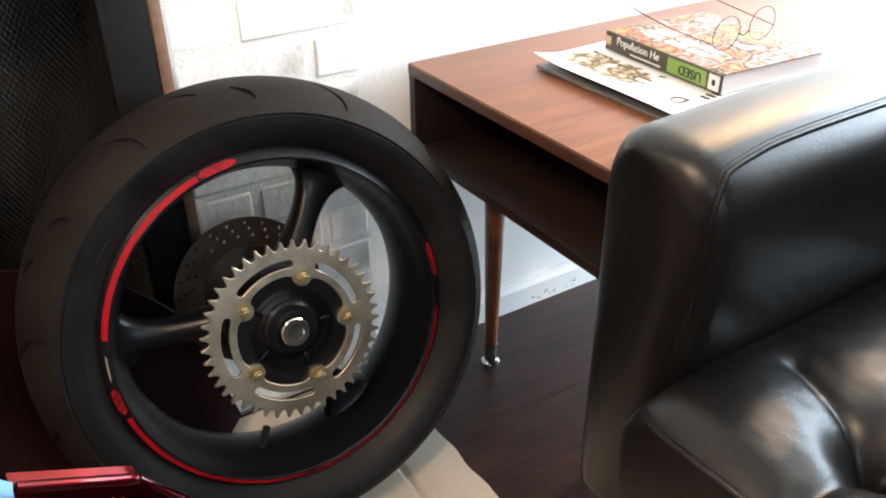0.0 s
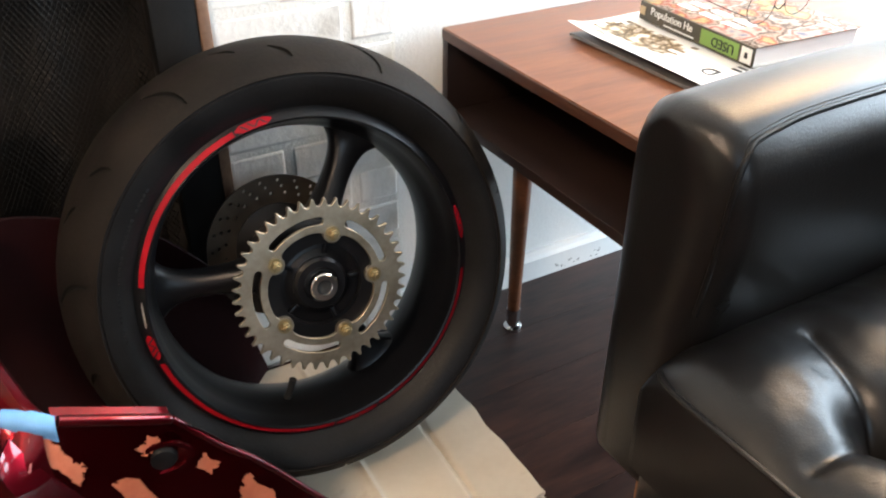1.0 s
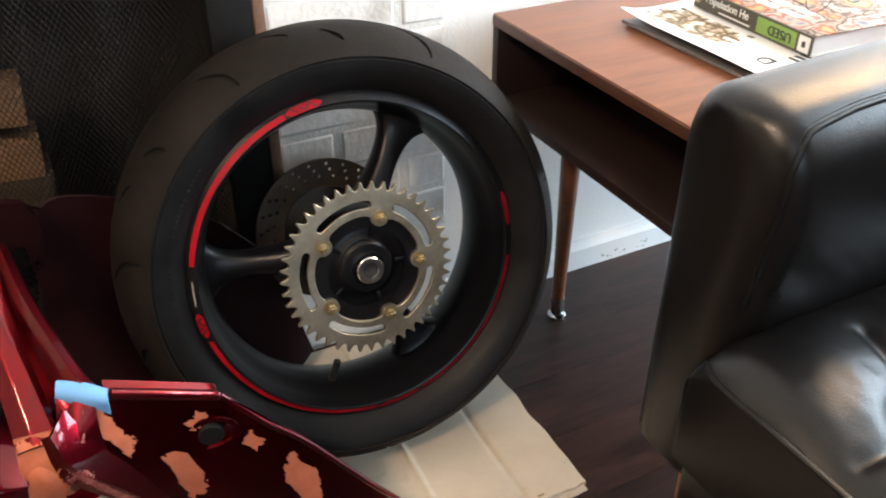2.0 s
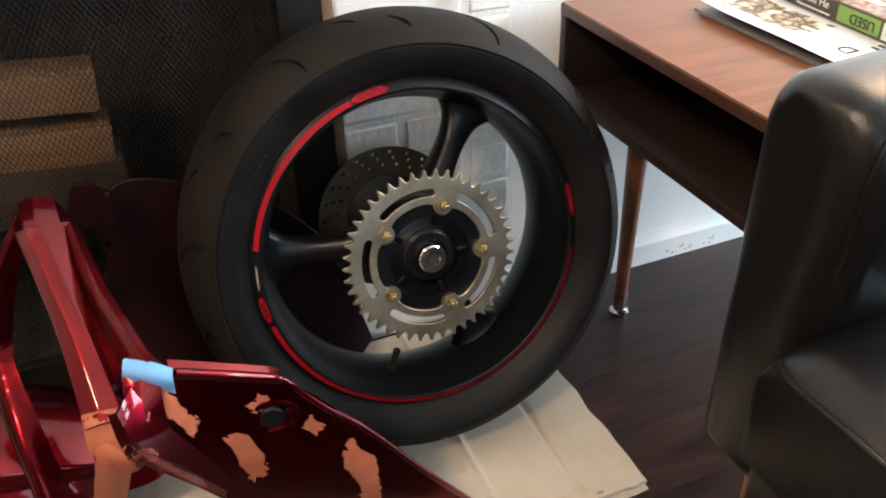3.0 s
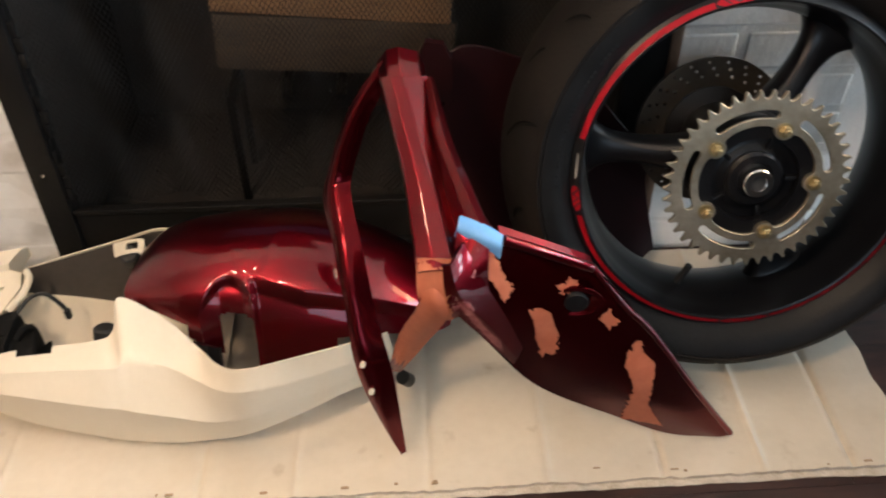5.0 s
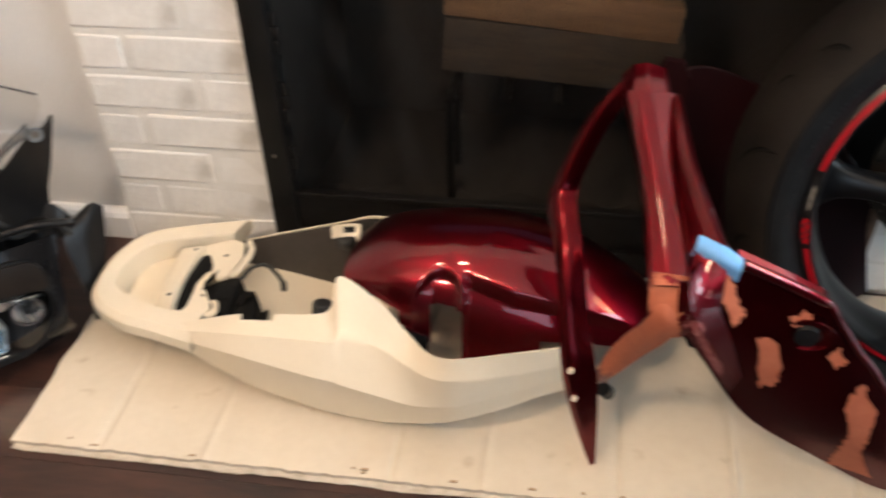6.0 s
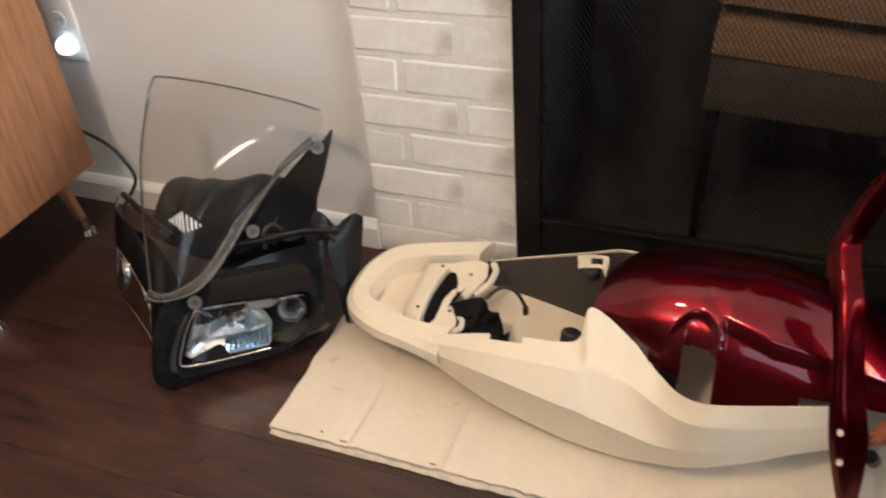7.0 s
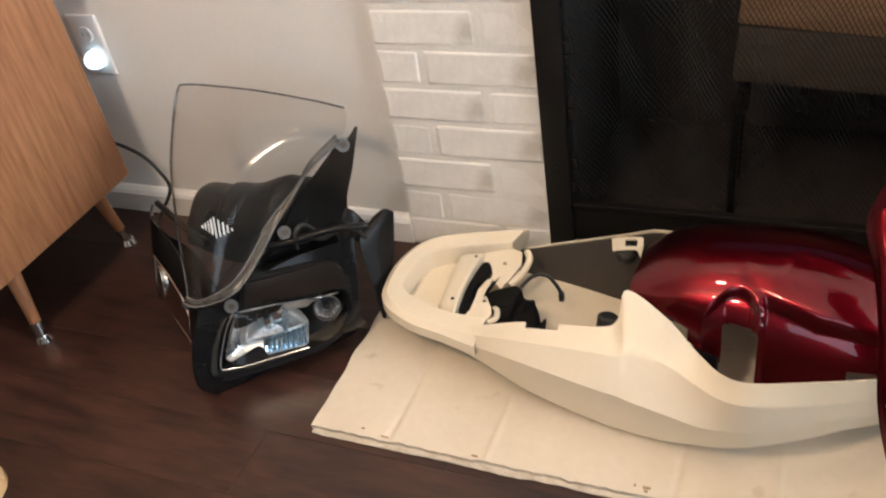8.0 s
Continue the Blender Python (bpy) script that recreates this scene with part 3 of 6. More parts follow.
def rear_wheel():
    w = thing("motorcycle_rear_wheel", "black motorcycle rear wheel with tyre, sprocket and red rim stripes", "motorcycle wheel", WM)
    half = [(0.231, 0.072), (0.238, 0.081), (0.247, 0.0895), (0.257, 0.0955), (0.266, 0.0985), (0.2715, 0.0995), (0.2728, 0.0978), (0.2742, 0.0978), (0.2760, 0.1000), (0.2785, 0.0985), (0.283, 0.0945), (0.290, 0.0885), (0.297, 0.0795), (0.3035, 0.0675), (0.309, 0.053), (0.3135, 0.035), (0.3155, 0.017), (TYRE_R, 0.0)]
    prof = half + [(r, -z) for r, z in half[-2::-1]]
    inner = [(0.228, -0.070), (0.262, -0.080), (0.29, -0.06), (0.30, 0), (0.29, 0.06), (0.262, 0.080), (0.228, 0.070)]
    tyre = part("tyre", revolve(prof + inner, 144, True), [RUBBER, SIDEWALL, GROOVE], w, "worn black rubber tyre")
    for p in tyre.data.polygons:
        c = p.center
        p.material_index = 1 if math.hypot(c.x, c.y) < 0.2735 else 0
    # curved tread grooves
    cut = bmesh.new()

    def surf(z):
        for (r0, z0), (r1, z1) in zip(half, half[1:]):
            if z1 <= abs(z) <= z0:
                return r0 + (r1 - r0) * (z0 - abs(z)) / (z0 - z1)
        return TYRE_R
    pitch = 2 * math.pi / 7
    for k in range(7):
        for s in (1, -1):
            base = k * pitch + math.radians(63.5 if s > 0 else 88)
            for za, zb, a0, bend, wd in ((0.091, 0.034, 0.0, 0.10, 0.0022), (0.082, 0.052, 0.405, 0.05, 0.0026), (0.052, 0.026, 0.61, 0.07, 0.0022)):
                pts = []
                for q in range(9):
                    f = q / 8
                    z = za + (zb - za) * f
                    a = base + a0 + bend * f * f + 0.02 * f
                    r = surf(z)
                    pts.append((r * math.cos(a), r * math.sin(a), s * z))
                tube(pts, [wd * (0.5 + 1.2 * math.sin(math.pi * (q + 0.6) / 9.2)) for q in range(9)], 6, bm=cut)
    # groove walls take a darker rubber, their shade held in the colour
    for f in cut.faces:
        f.material_index = 2
    carve(tyre, cut)
    # moulded dashes of writing on the sidewall
    b = bmesh.new()
    for k in range(30):
        a = math.radians(138 + k * 1.55)
        rr, hh = (0.2545, 0.0048)
        if k % 7 == 5:
            continue
        g = box(-0.0022, 0.0022, -hh, hh, -0.0006, 0.0009, bm=bmesh.new())
        bmesh.ops.transform(g, matrix=Matrix.Translation((rr * math.cos(a), rr * math.sin(a), 0.0921)) @ Matrix.Rotation(a - math.pi / 2, 4, "Z"), verts=g.verts)
        me = bpy.data.meshes.new("t")
        g.to_mesh(me)
        g.free()
        b.from_mesh(me)
        bpy.data.meshes.remove(me)
    part("sidewall_moulding", b, SIDEWALL, w)
    rim = [(0.2345, 0.0708), (0.2365, 0.0695), (0.2345, 0.066), (0.2285, 0.060), (0.226, 0.04), (0.212, 0.02), (0.210, 0), (0.212, -0.02), (0.226, -0.04), (0.2285, -0.06), (0.2375, -0.073), (0.236, -0.0765), (0.229, -0.077), (0.2225, -0.071), (0.213, -0.062), (0.206, -0.04), (0.199, -0.015), (0.198, 0.01), (0.2035, 0.035), (0.2085, 0.046), (0.2105, 0.060), (0.2140, 0.073), (0.2165, 0.0795), (0.2192, 0.0808), (0.2300, 0.0738)]
    part("rim", revolve(rim, 144, True), RIMBLACK, w, "gloss black cast rim")
    # red stripes with patterned ends on the rim lip
    lip = lambda f: (0.2198 + 0.0098 * f, 0.0806 - 0.0064 * f)

    def stripe(a0, a1, f0, f1, n=40, taper=False, up=0.0007, slant=0.0):
        g = bmesh.new()
        rows = []
        for k in range(n + 1):
            a = math.radians(a0 + (a1 - a0) * k / n)
            row = []
            e = min(1, 4.5 * min(k, n - k) / n + 0.25) if taper else 1
            for f in (0.5 + (f0 - 0.5) * e, 0.5 + (f1 - 0.5) * e):
                r, z = lip(f)
                q = a + math.radians(slant) * (f - 0.5)
                row.append((r * math.cos(q), r * math.sin(q), z + up))
            rows.append(row)
        return grid_faces(g, rows)
    for a0, a1 in ((108.5, 168), (195.5, 268), (286.5, 349)):
        part("rim_stripe", stripe(a0, a1, 0.06, 0.72), DECALRED, w, "red vinyl stripe")
    for a0, span in ((95.3, 12.6), (184.5, 9.3), (269, 16.5), (0.5, 13.4)):
        mk = part("stripe_mark", stripe(a0, a0 + span, 0.0, 0.95, 24, True), DECALRED, w, "red patterned decal")
        for q, tilt in ((0.20, 2.6), (0.36, -2.6), (0.52, 2.6), (0.72, 2.6)):
            part("decal_line", stripe(a0 + q * span, a0 + q * span + 0.8, 0.12, 0.86, 4, False, 0.0011, tilt), DECALDARK, mk)
    part("pale_dash", stripe(173.0, 182.0, 0.30, 0.50, 12, True), PAPERGREY, w, "pale grey dash on the rim lip")
    # three spokes, wider at both ends
    for k in range(3):
        a = math.radians(57 + 120 * k)
        secs = []
        for r, wd, dz, th in ((0.050, 0.062, 0.012, 0.032), (0.080, 0.046, 0.010, 0.028), (0.115, 0.037, 0.004, 0.024), (0.150, 0.038, -0.002, 0.021), (0.178, 0.054, -0.006, 0.021), (0.195, 0.088, -0.008, 0.024), (0.206, 0.135, -0.008, 0.028)):
            row = []
            for q in range(13):
                p = 2 * math.pi * q / 12
                x, z = wd * 0.5 * abs(math.cos(p)) ** 0.7 * (1 if math.cos(p) >= 0 else -1), th * abs(math.sin(p)) ** 0.7 * (1 if math.sin(p) >= 0 else -1)
                row.append(Vector((r * math.cos(a) - x * math.sin(a), r * math.sin(a) + x * math.cos(a), dz + z)))
            secs.append(row)
        part("spoke", skin(secs, 25, 30, 0), RIMBLACK, w)
    part("hub", revolve([(0.0, -0.085), (0.045, -0.085), (0.050, -0.07), (0.058, -0.05), (0.062, 0.0), (0.066, 0.03), (0.076, 0.05), (0.079, 0.085), (0.077, 0.090), (0.060, 0.0965), (0.058, 0.091), (0.047, 0.0905), (0.043, 0.0925), (0.034, 0.098), (0.0, 0.099)], 64), RIMBLACK, w, "black cush drive hub")
    part("seal", revolve([(0.036, 0.095), (0.037, 0.103), (0.033, 0.107), (0.024, 0.107), (0.022, 0.104), (0.0, 0.104)], 48), RIMBLACK, w)
    part("axle_collar", revolve([(0.0095, 0.100), (0.0095, 0.1195), (0.0105, 0.121), (0.0175, 0.121), (0.0188, 0.1195), (0.0188, 0.100)], 48), CHROME, w, "bright steel axle collar")
    part("collar_bore", revolve([(0.0, 0.112), (0.0094, 0.112)], 24), SOFTRUBBER, w)
    for k in range(5):
        a = math.radians(70.5 + 72 * k)
        g = box(0.041, 0.066, -0.003, 0.003, 0.088, 0.0990, 0.001)
        bmesh.ops.rotate(g, cent=(0, 0, 0), matrix=Matrix.Rotation(a, 3, "Z"), verts=g.verts)
        part("hub_rib", g, RIMBLACK, w)
    # sprocket
    teeth, rp = 45, 0.1137
    out = []
    for k in range(teeth):
        a = 2 * math.pi * k / teeth
        st = 2 * math.pi / teeth
        for f, r in ((-0.5, rp - 0.0058), (-0.32, rp - 0.0045), (-0.2, rp - 0.001), (-0.10, rp + 0.0042), (0.0, rp + 0.0056), (0.10, rp + 0.0042), (0.2, rp - 0.001), (0.32, rp - 0.0045)):
            out.append((r * math.cos(a + f * st), r * math.sin(a + f * st)))
    holes = []
    inner = []
    for k in range(120):
        a = 2 * math.pi * k / 120
        ph = ((a - math.radians(70.5) + math.pi / 5) % (2 * math.pi / 5)) - math.pi / 5
        r = 0.0735 - 0.0105 * math.exp(-(ph / 0.16) ** 2)
        inner.append((r * math.cos(a), r * math.sin(a)))
    holes.append(inner)
    for k in range(5):
        a = math.radians(70.5 + 36 + 72 * k)
        holes.append(arc_slot(0.0885, 0.0052, a - 0.40, a + 0.40))
    spr = part("sprocket", plate(out, holes, 0.107, 0.113), STEEL, w, "worn steel chain sprocket", sharp=30)
    md = spr.modifiers.new("edge", "BEVEL")
    md.width, md.segments, md.limit_method = 0.0007, 1, "ANGLE"
    part("carrier_flange", plate(ring2(0.0775, 72), [ring2(0.056, 48)], 0.096, 0.1065), RIMBLACK, w)
    for k in range(5):
        a = math.radians(70.5 + 72 * k)
        m = Matrix.Translation((0.072 * math.cos(a), 0.072 * math.sin(a), 0.113))
        part("bolt_boss", revolve([(0.0, -0.006), (0.0125, -0.006), (0.0125, 0.0004), (0.0, 0.0004)], 24, m=m), STEEL, w)
        bolt = part("bolt", revolve([(0.0, 0.0), (0.0098, 0.0), (0.0098, 0.0018), (0.0, 0.0018)], 24, m=m), BRASS, w, "gold zinc flange nut")
        part("nut", revolve([(0.0, 0.0018), (0.0072, 0.0018), (0.0072, 0.0085), (0.0060, 0.0098), (0.0, 0.0098)], 6, m=m), BRASS, bolt, smooth=False)
        part("stud", revolve([(0.0, 0.0098), (0.0038, 0.0098), (0.0038, 0.0125), (0.0032, 0.0132), (0.0, 0.0132)], 14, m=m), BRASS, bolt)
    # brake disc on the far side
    hs = [ring2(0.066, 48)]
    for k in range(24):
        a = 2 * math.pi * k / 24
        for r, da in ((0.083, 0), (0.093, 0.07), (0.102, 0.13)):
            hs.append(ring2(0.0026, 8, r * math.cos(a + da), r * math.sin(a + da)))
    part("brake_disc", plate(ring2(0.110, 96), hs, -0.098, -0.093), DISC, w, "drilled steel brake disc")
    part("disc_carrier", revolve([(0.03, -0.085), (0.068, -0.094), (0.068, -0.09), (0.03, -0.078)], 48, True), RIMBLACK, w)
    a = math.radians(254)
    part("valve_stem", tube([(0.199 * math.cos(a), 0.199 * math.sin(a), 0.02), (0.180 * math.cos(a), 0.180 * math.sin(a), 0.03), (0.165 * math.cos(a), 0.165 * math.sin(a), 0.035)], [0.006, 0.005, 0.0055], 10), SOFTRUBBER, w)
    bw = part("balance_weight", box(-0.0015, 0.0025, -0.014, 0.014, -0.005, 0.005, 0.001), CHROME, w)
    bw.matrix_basis = Matrix.Rotation(math.radians(195), 4, "Z") @ pose(0.2145, 0, 0.068, 0, 20, 0)
    return w


rear_wheel()

# ---- side table with book, magazine and spectacles ----
TX0, TX1, TY0, TY1, TZ, TB = 0.648, 1.70, 0.665, 1.178, 0.580, 0.425


def side_table():
    t = thing("side_table", "walnut mid-century side table with an open shelf and tapered legs", "side table", pose(TX0, TY0, 0))
    w, d = TX1 - TX0, TY1 - TY0
    part("tabletop", box(0, w, 0, d, TZ - 0.019, TZ, 0.0015), WALNUT, t, "glossy reddish walnut top")
    # strip that colours this edge darker than the top
    part("edge_band", box(-0.0016, 0.0006, 0.001, d - 0.001, TZ - 0.0188, TZ - 0.0022, 0.0005), WALNUTEDGE, t, "dark edge band")
    part("shelf", box(0, w, 0, d, TB, TB + 0.017, 0.0015), WALNUTSHADED, t)
    part("side_panel", box(0, w, d - 0.017, d, TB + 0.017, TZ - 0.019, 0.001), WALNUTSHADED, t)
    part("side_panel", box(0, w, 0, 0.017, TB + 0.017, TZ - 0.019, 0.001), WALNUTSHADED, t)
    part("back_panel", box(w - 0.012, w - 0.002, 0.017, d - 0.017, TB + 0.017, TZ - 0.019), WALNUTSHADED, t)
    for x, y, sx, sy in ((0.105, d - 0.094, 0, 0), (0.105, 0.09, 0, 0), (w - 0.1, d - 0.094, 0, 0), (w - 0.1, 0.09, 0, 0)):
        top = (x - 0.006, y - (0.012 if y > d / 2 else -0.012), TB)
        leg = part("leg", tube([top, (x, y, 0.045)], [0.019, 0.0115], 16), WALNUT, t, "tapered walnut leg")
        part("ferrule", tube([(x, y, 0.047), (x, y, 0.012)], [0.0128, 0.0118], 16), CHROME, leg, "chrome ferrule")
        part("foot", revolve([(0, 0.012), (0.011, 0.012), (0.0175, 0.007), (0.0175, 0.0), (0, 0.0)], 20, m=Matrix.Translation((x, y, 0))), CHROME, leg)
    return t


side_table()


def magazine(m, w, h, label, seed):
    g = thing("magazine", label, "magazine", m)
    r = random.Random(seed)
    n = 20

    def lift(x, y):
        return 0.0125 + 0.0085 * max(0, 1 - x / 0.07) ** 2 * (0.5 + 0.7 * y / h) + 0.004 * max(0, (y / h - 0.7) / 0.3) ** 2 + 0.0007 * math.sin(y * 21)
    low = bmesh.new()
    rows = [[(0.004 + (w - 0.006) * i / n, 0.003 + (h - 0.006) * j / n, 0.0048 + 0.0030 * max(0, 1 - i / n * w / 0.04) * j / n) for j in range(n + 1)] for i in range(n + 1)]
    grid_faces(low, rows)
    bmesh.ops.recalc_face_normals(low, faces=low.faces)
    bmesh.ops.solidify(low, geom=list(low.faces), thickness=0.0045)
    part("page_block", low, MAGGREY, g, "grey lower pages")
    b = bmesh.new()
    rows = [[(w * i / n, h * j / n, lift(w * i / n, h * j / n)) for j in range(n + 1)] for i in range(n + 1)]
    grid_faces(b, rows)
    bmesh.ops.recalc_face_normals(b, faces=b.faces)
    bmesh.ops.solidify(b, geom=list(b.faces), thickness=0.0008)
    part("cover", b, PAPER, g, "curled white cover")
    part("filler_pages", box(0.06, w - 0.004, 0.004, h - 0.004, 0.0065, 0.0112), PAPER, g)
    # printed picture and unreadable print
    b = bmesh.new()
    grid_faces(b, [[(0.022 + 0.085 * i / 10, h * (0.38 + 0.58 * j / 14), lift(0.022 + 0.085 * i / 10, h * (0.38 + 0.58 * j / 14)) + 0.0012) for j in range(15)] for i in range(11)], lambda u, v: math.hypot((u - 0.5) / 0.5, (v - 0.5) / 0.5) + 0.5 * noise.noise((u * 6, v * 6, seed)) < 1)
    part("printed_picture", b, MAGPHOTO, g, "brown printed picture")
    for k in range(3):
        part("print", box(0.085 + k * 0.012, 0.091 + k * 0.012, 0.012, 0.028, lift(0.09, 0.02) + 0.0009, lift(0.09, 0.02) + 0.0014), INK, g)
    letters("print_letter", "D", 0.034, pose(0.052, 0.034, lift(0.05, 0.03) + 0.0014, 0, 0, 90), INK, g)
    return g


MAGGREY = mat("magazine_grey", (0.10, 0.10, 0.105), (0.17, 0.17, 0.17), 0.45, scale=30)
MAGPHOTO = printed("magazine_photo", ((0.33, (0.66, 0.64, 0.60)), (0.42, (0.30, 0.24, 0.15)), (0.49, (0.08, 0.06, 0.04)), (0.55, (0.22, 0.17, 0.11)), (0.62, (0.48, 0.44, 0.37)), (0.70, (0.14, 0.12, 0.10))), 45)
COVER = printed("textbook_cover", ((0.30, (0.18, 0.19, 0.17)), (0.38, (0.36, 0.27, 0.12)), (0.43, (0.24, 0.055, 0.04)), (0.47, (0.32, 0.25, 0.20)), (0.50, (0.07, 0.04, 0.03)), (0.54, (0.40, 0.35, 0.30)), (0.60, (0.26, 0.07, 0.055)), (0.66, (0.34, 0.29, 0.25)), (0.74, (0.10, 0.11, 0.17))), 17)
INK = flat("black_ink", (0.012, 0.012, 0.013))
PRINTBUFF = flat("print_buff", (0.40, 0.30, 0.18))
SPINE, GREEN, WHITEINK = flat("spine_dark_olive", (0.055, 0.045, 0.03)), flat("used_sticker_green", (0.17, 0.29, 0.06)), flat("white_ink", (0.7, 0.7, 0.68))
magazine(pose(0.800, 0.765, TZ + 0.0002, 0, 0, 2), 0.215, 0.278, "white magazine with a curled corner lying on the side table", 5)
solid("paper_sheet", box(0, 0.20, 0, 0.22, 0, 0.0015), PAPER, "loose white paper under the textbook", "paper").matrix_basis = pose(1.025, 0.79, TZ + 0.0006, 0, 0, -3)


def textbook(m):
    t = thing("textbook", "thick used textbook with an olive spine and colourful cover", "book", m)
    l, w, h = 0.245, 0.205, 0.028
    part("page_block", box(0.004, w - 0.004, 0.003, l - 0.003, 0.0018, h - 0.0018), PAGES, t, "white page edges")
    part("back_cover", box(0, w, 0, l, 0, 0.0017, 0.0006), PAPER, t)
    part("front_cover", box(0, w, 0, l, h - 0.0017, h, 0.0006), COVER, t, "glossy colourful printed cover")
    part("spine", box(-0.0012, 0.0035, 0, l, 0, h, 0.001), SPINE, t, "dark olive spine")
    part("used_sticker", box(-0.0018, -0.0012, 0.027, 0.104, 0.003, h - 0.003), GREEN, t, "green sticker")
    part("spine_label", box(-0.0018, -0.0012, 0.002, 0.022, 0.003, h - 0.003), WHITEINK, t)
    part("spine_mark", box(-0.0024, -0.0018, 0.009, 0.015, 0.010, 0.018), INK, t)
    letters("sticker_letters", "USED", 0.019, pose(-0.0022, 0.058, 0.0140, 90, 180, -90), INK, t)
    letters("spine_title", "Population He", 0.0165, pose(-0.0016, 0.170, 0.0180, 90, 0, -90), WHITEINK, t)
    part("spine_print", box(-0.0020, -0.0012, 0.118, 0.185, 0.0045, 0.0065), WHITEINK, t)
    part("spine_picture", box(-0.0020, -0.0012, 0.231, 0.243, 0.008, h - 0.007), PRINTBUFF, t)
    r = random.Random(8)
    for k in range(6):
        x, y = 0.035 + 0.024 * (k % 2), 0.07 + 0.024 * (k // 2 * 2)
        part("cover_print", box(x, x + 0.013, y, y + 0.036, h, h + 0.0004), WHITEINK, t, "unreadable white print")
    return t


textbook(pose(0.908, 0.782, TZ + 0.0155, 0, 0, -3))


def spectacles(m):
    g = thing("spectacles", "thin wire-framed reading spectacles lying on the book", "spectacles", m)
    for s in (-1, 1):
        pts = [(s * 0.033 + 0.024 * math.cos(a), 0.004 * math.cos(a * 1) * 0, 0.019 + 0.019 * math.sin(a)) for a in (2 * math.pi * k / 28 for k in range(28))]
        rim = part("frame_rim", tube(pts, 0.0005, 6, closed=True), IRON, g)
        b = bmesh.new()
        b.faces.new([b.verts.new(p) for p in pts])
        part("lens", b, EYEGLASS, rim)
        part("temple", tube(spline([(s * 0.058, 0.0, 0.026), (s * 0.062, 0.05, 0.02), (s * 0.061, 0.10, 0.012), (s * 0.058, 0.135, 0.004)], 14), 0.0006, 6), IRON, g)
    part("bridge", tube(spline([(-0.010, 0, 0.022), (0, 0, 0.027), (0.010, 0, 0.022)], 8), 0.0009, 6), IRON, g)
    return g


spectacles(pose(1.030, 0.855, TZ + 0.0945, 0, 180, 5) @ Matrix.Scale(1.3, 4))


# ---- leather sofa ----
def sofa():
    s = thing("leather_sofa", "black leather sofa with square padded arms and a tufted seat", "sofa")
    fx, yo, yi, top, bot = 0.553, 0.638, 0.512, 0.694, 0.198
    # arm: rounded front and top, running away from its front
    secs = []
    L = 0.95

    top_side = [(yo, bot + 0.01), (yo, 0.40), (yo, 0.62), (yo - 0.002, 0.644), (yo - 0.009, 0.664), (yo - 0.020, 0.680), (yo - 0.036, 0.690), (yo - 0.055, 0.694), (yo - 0.080, 0.6935), (yo - 0.100, 0.691), (yo - 0.114, 0.6865), (yo - 0.122, 0.6825)]
    in_side = [(0.5120, 0.6785), (0.5030, 0.6710), (0.4940, 0.6580), (0.4870, 0.6400), (0.4830, 0.6180), (0.4815, 0.5900), (0.4835, 0.5500), (0.4900, 0.5050), (0.4980, 0.4550), (0.5060, bot + 0.01)]
    prof = [(yi + 0.008, bot), (yo - 0.008, bot)] + top_side + in_side

    def arm_ring(x, inset):
        ym, f = (yi + yo) / 2, 1 - inset / 0.063
        return [Vector((x, ym + (y - ym) * f, bot + inset * 0.5 + (z - bot) * (1 - 2.3 * inset * 0.9))) for y, z in prof]
    rows = [arm_ring(fx + 0.042 * (1 - math.cos(math.radians(90 * k / 8))), 0.042 * (1 - math.sin(math.radians(90 * k / 8)))) for k in range(9)]
    for k in range(1, 25):
        x = fx + 0.042 + (L - 0.042) * k / 24
        ring = arm_ring(x, 0.0)
        rows.append([p + Vector((0, 0, 0.006 * math.sin(min(1, k / 6) * 1.57) * (p.z > 0.5))) for p in ring])
    b = bmesh.new()
    grid_faces(b, rows, wrap=True)
    b.verts.ensure_lookup_table()
    n = len(rows[0])
    b.faces.new(b.verts[:n])
    b.faces.new(b.verts[-n:])
    arm = part("arm", b, LEATHER, s, "padded black leather arm", sharp=60)
    # seam along the inner top edge, turning down the inner side behind the padded front
    k0 = 2 + len(top_side) - 1

    def on_side(f, row):
        """Point of the arm's inner side at ring f, row counted down from the seam."""
        i, q = min(int(f), len(rows) - 2), min(int(row), len(in_side) - 2)
        a = rows[i][k0 + 1 + q].lerp(rows[i + 1][k0 + 1 + q], f - i)
        c = rows[i][k0 + 2 + q].lerp(rows[i + 1][k0 + 2 + q], f - i)
        return a.lerp(c, row - q) + Vector((-0.0008, -0.0008, 0.0006))
    seam = [on_side(f, r) for f, r in ((4.2, 7.5), (4.2, 6.5), (4.3, 5.5), (4.5, 4.5), (4.9, 3.4), (5.7, 2.3), (6.9, 1.4), (8.1, 0.75), (9.0, 0.3), (10.2, 0.0), (13.0, 0.0), (18.0, 0.0), (24.0, 0.0), (31.0, 0.0))]
    part("piping", tube(spline(seam, 120), 0.0032, 8), LEATHER, arm)
    b = bmesh.new()
    sp = spline([(x, y + 0.0050, z + 0.0042) for x, y, z in seam[4:]], 220)
    for k in range(0, 218, 1):
        p, q = sp[k], sp[k + 1]
        tube([p.lerp(q, 0.1), p.lerp(q, 0.7)], 0.0007, 4, bm=b)
    tagged(part("stitching", b, STITCH, arm), kind="stuff")
    # seat cushion with piping, pulled buttons and creases
    cx0, cx1, cy0, cy1, zt = 0.505, 1.25, -0.62, 0.508, 0.470
    buttons = [(0.640, 0.314), (0.66, -0.10), (0.95, 0.314), (0.95, -0.10)]
    nx, ny = 160, 180

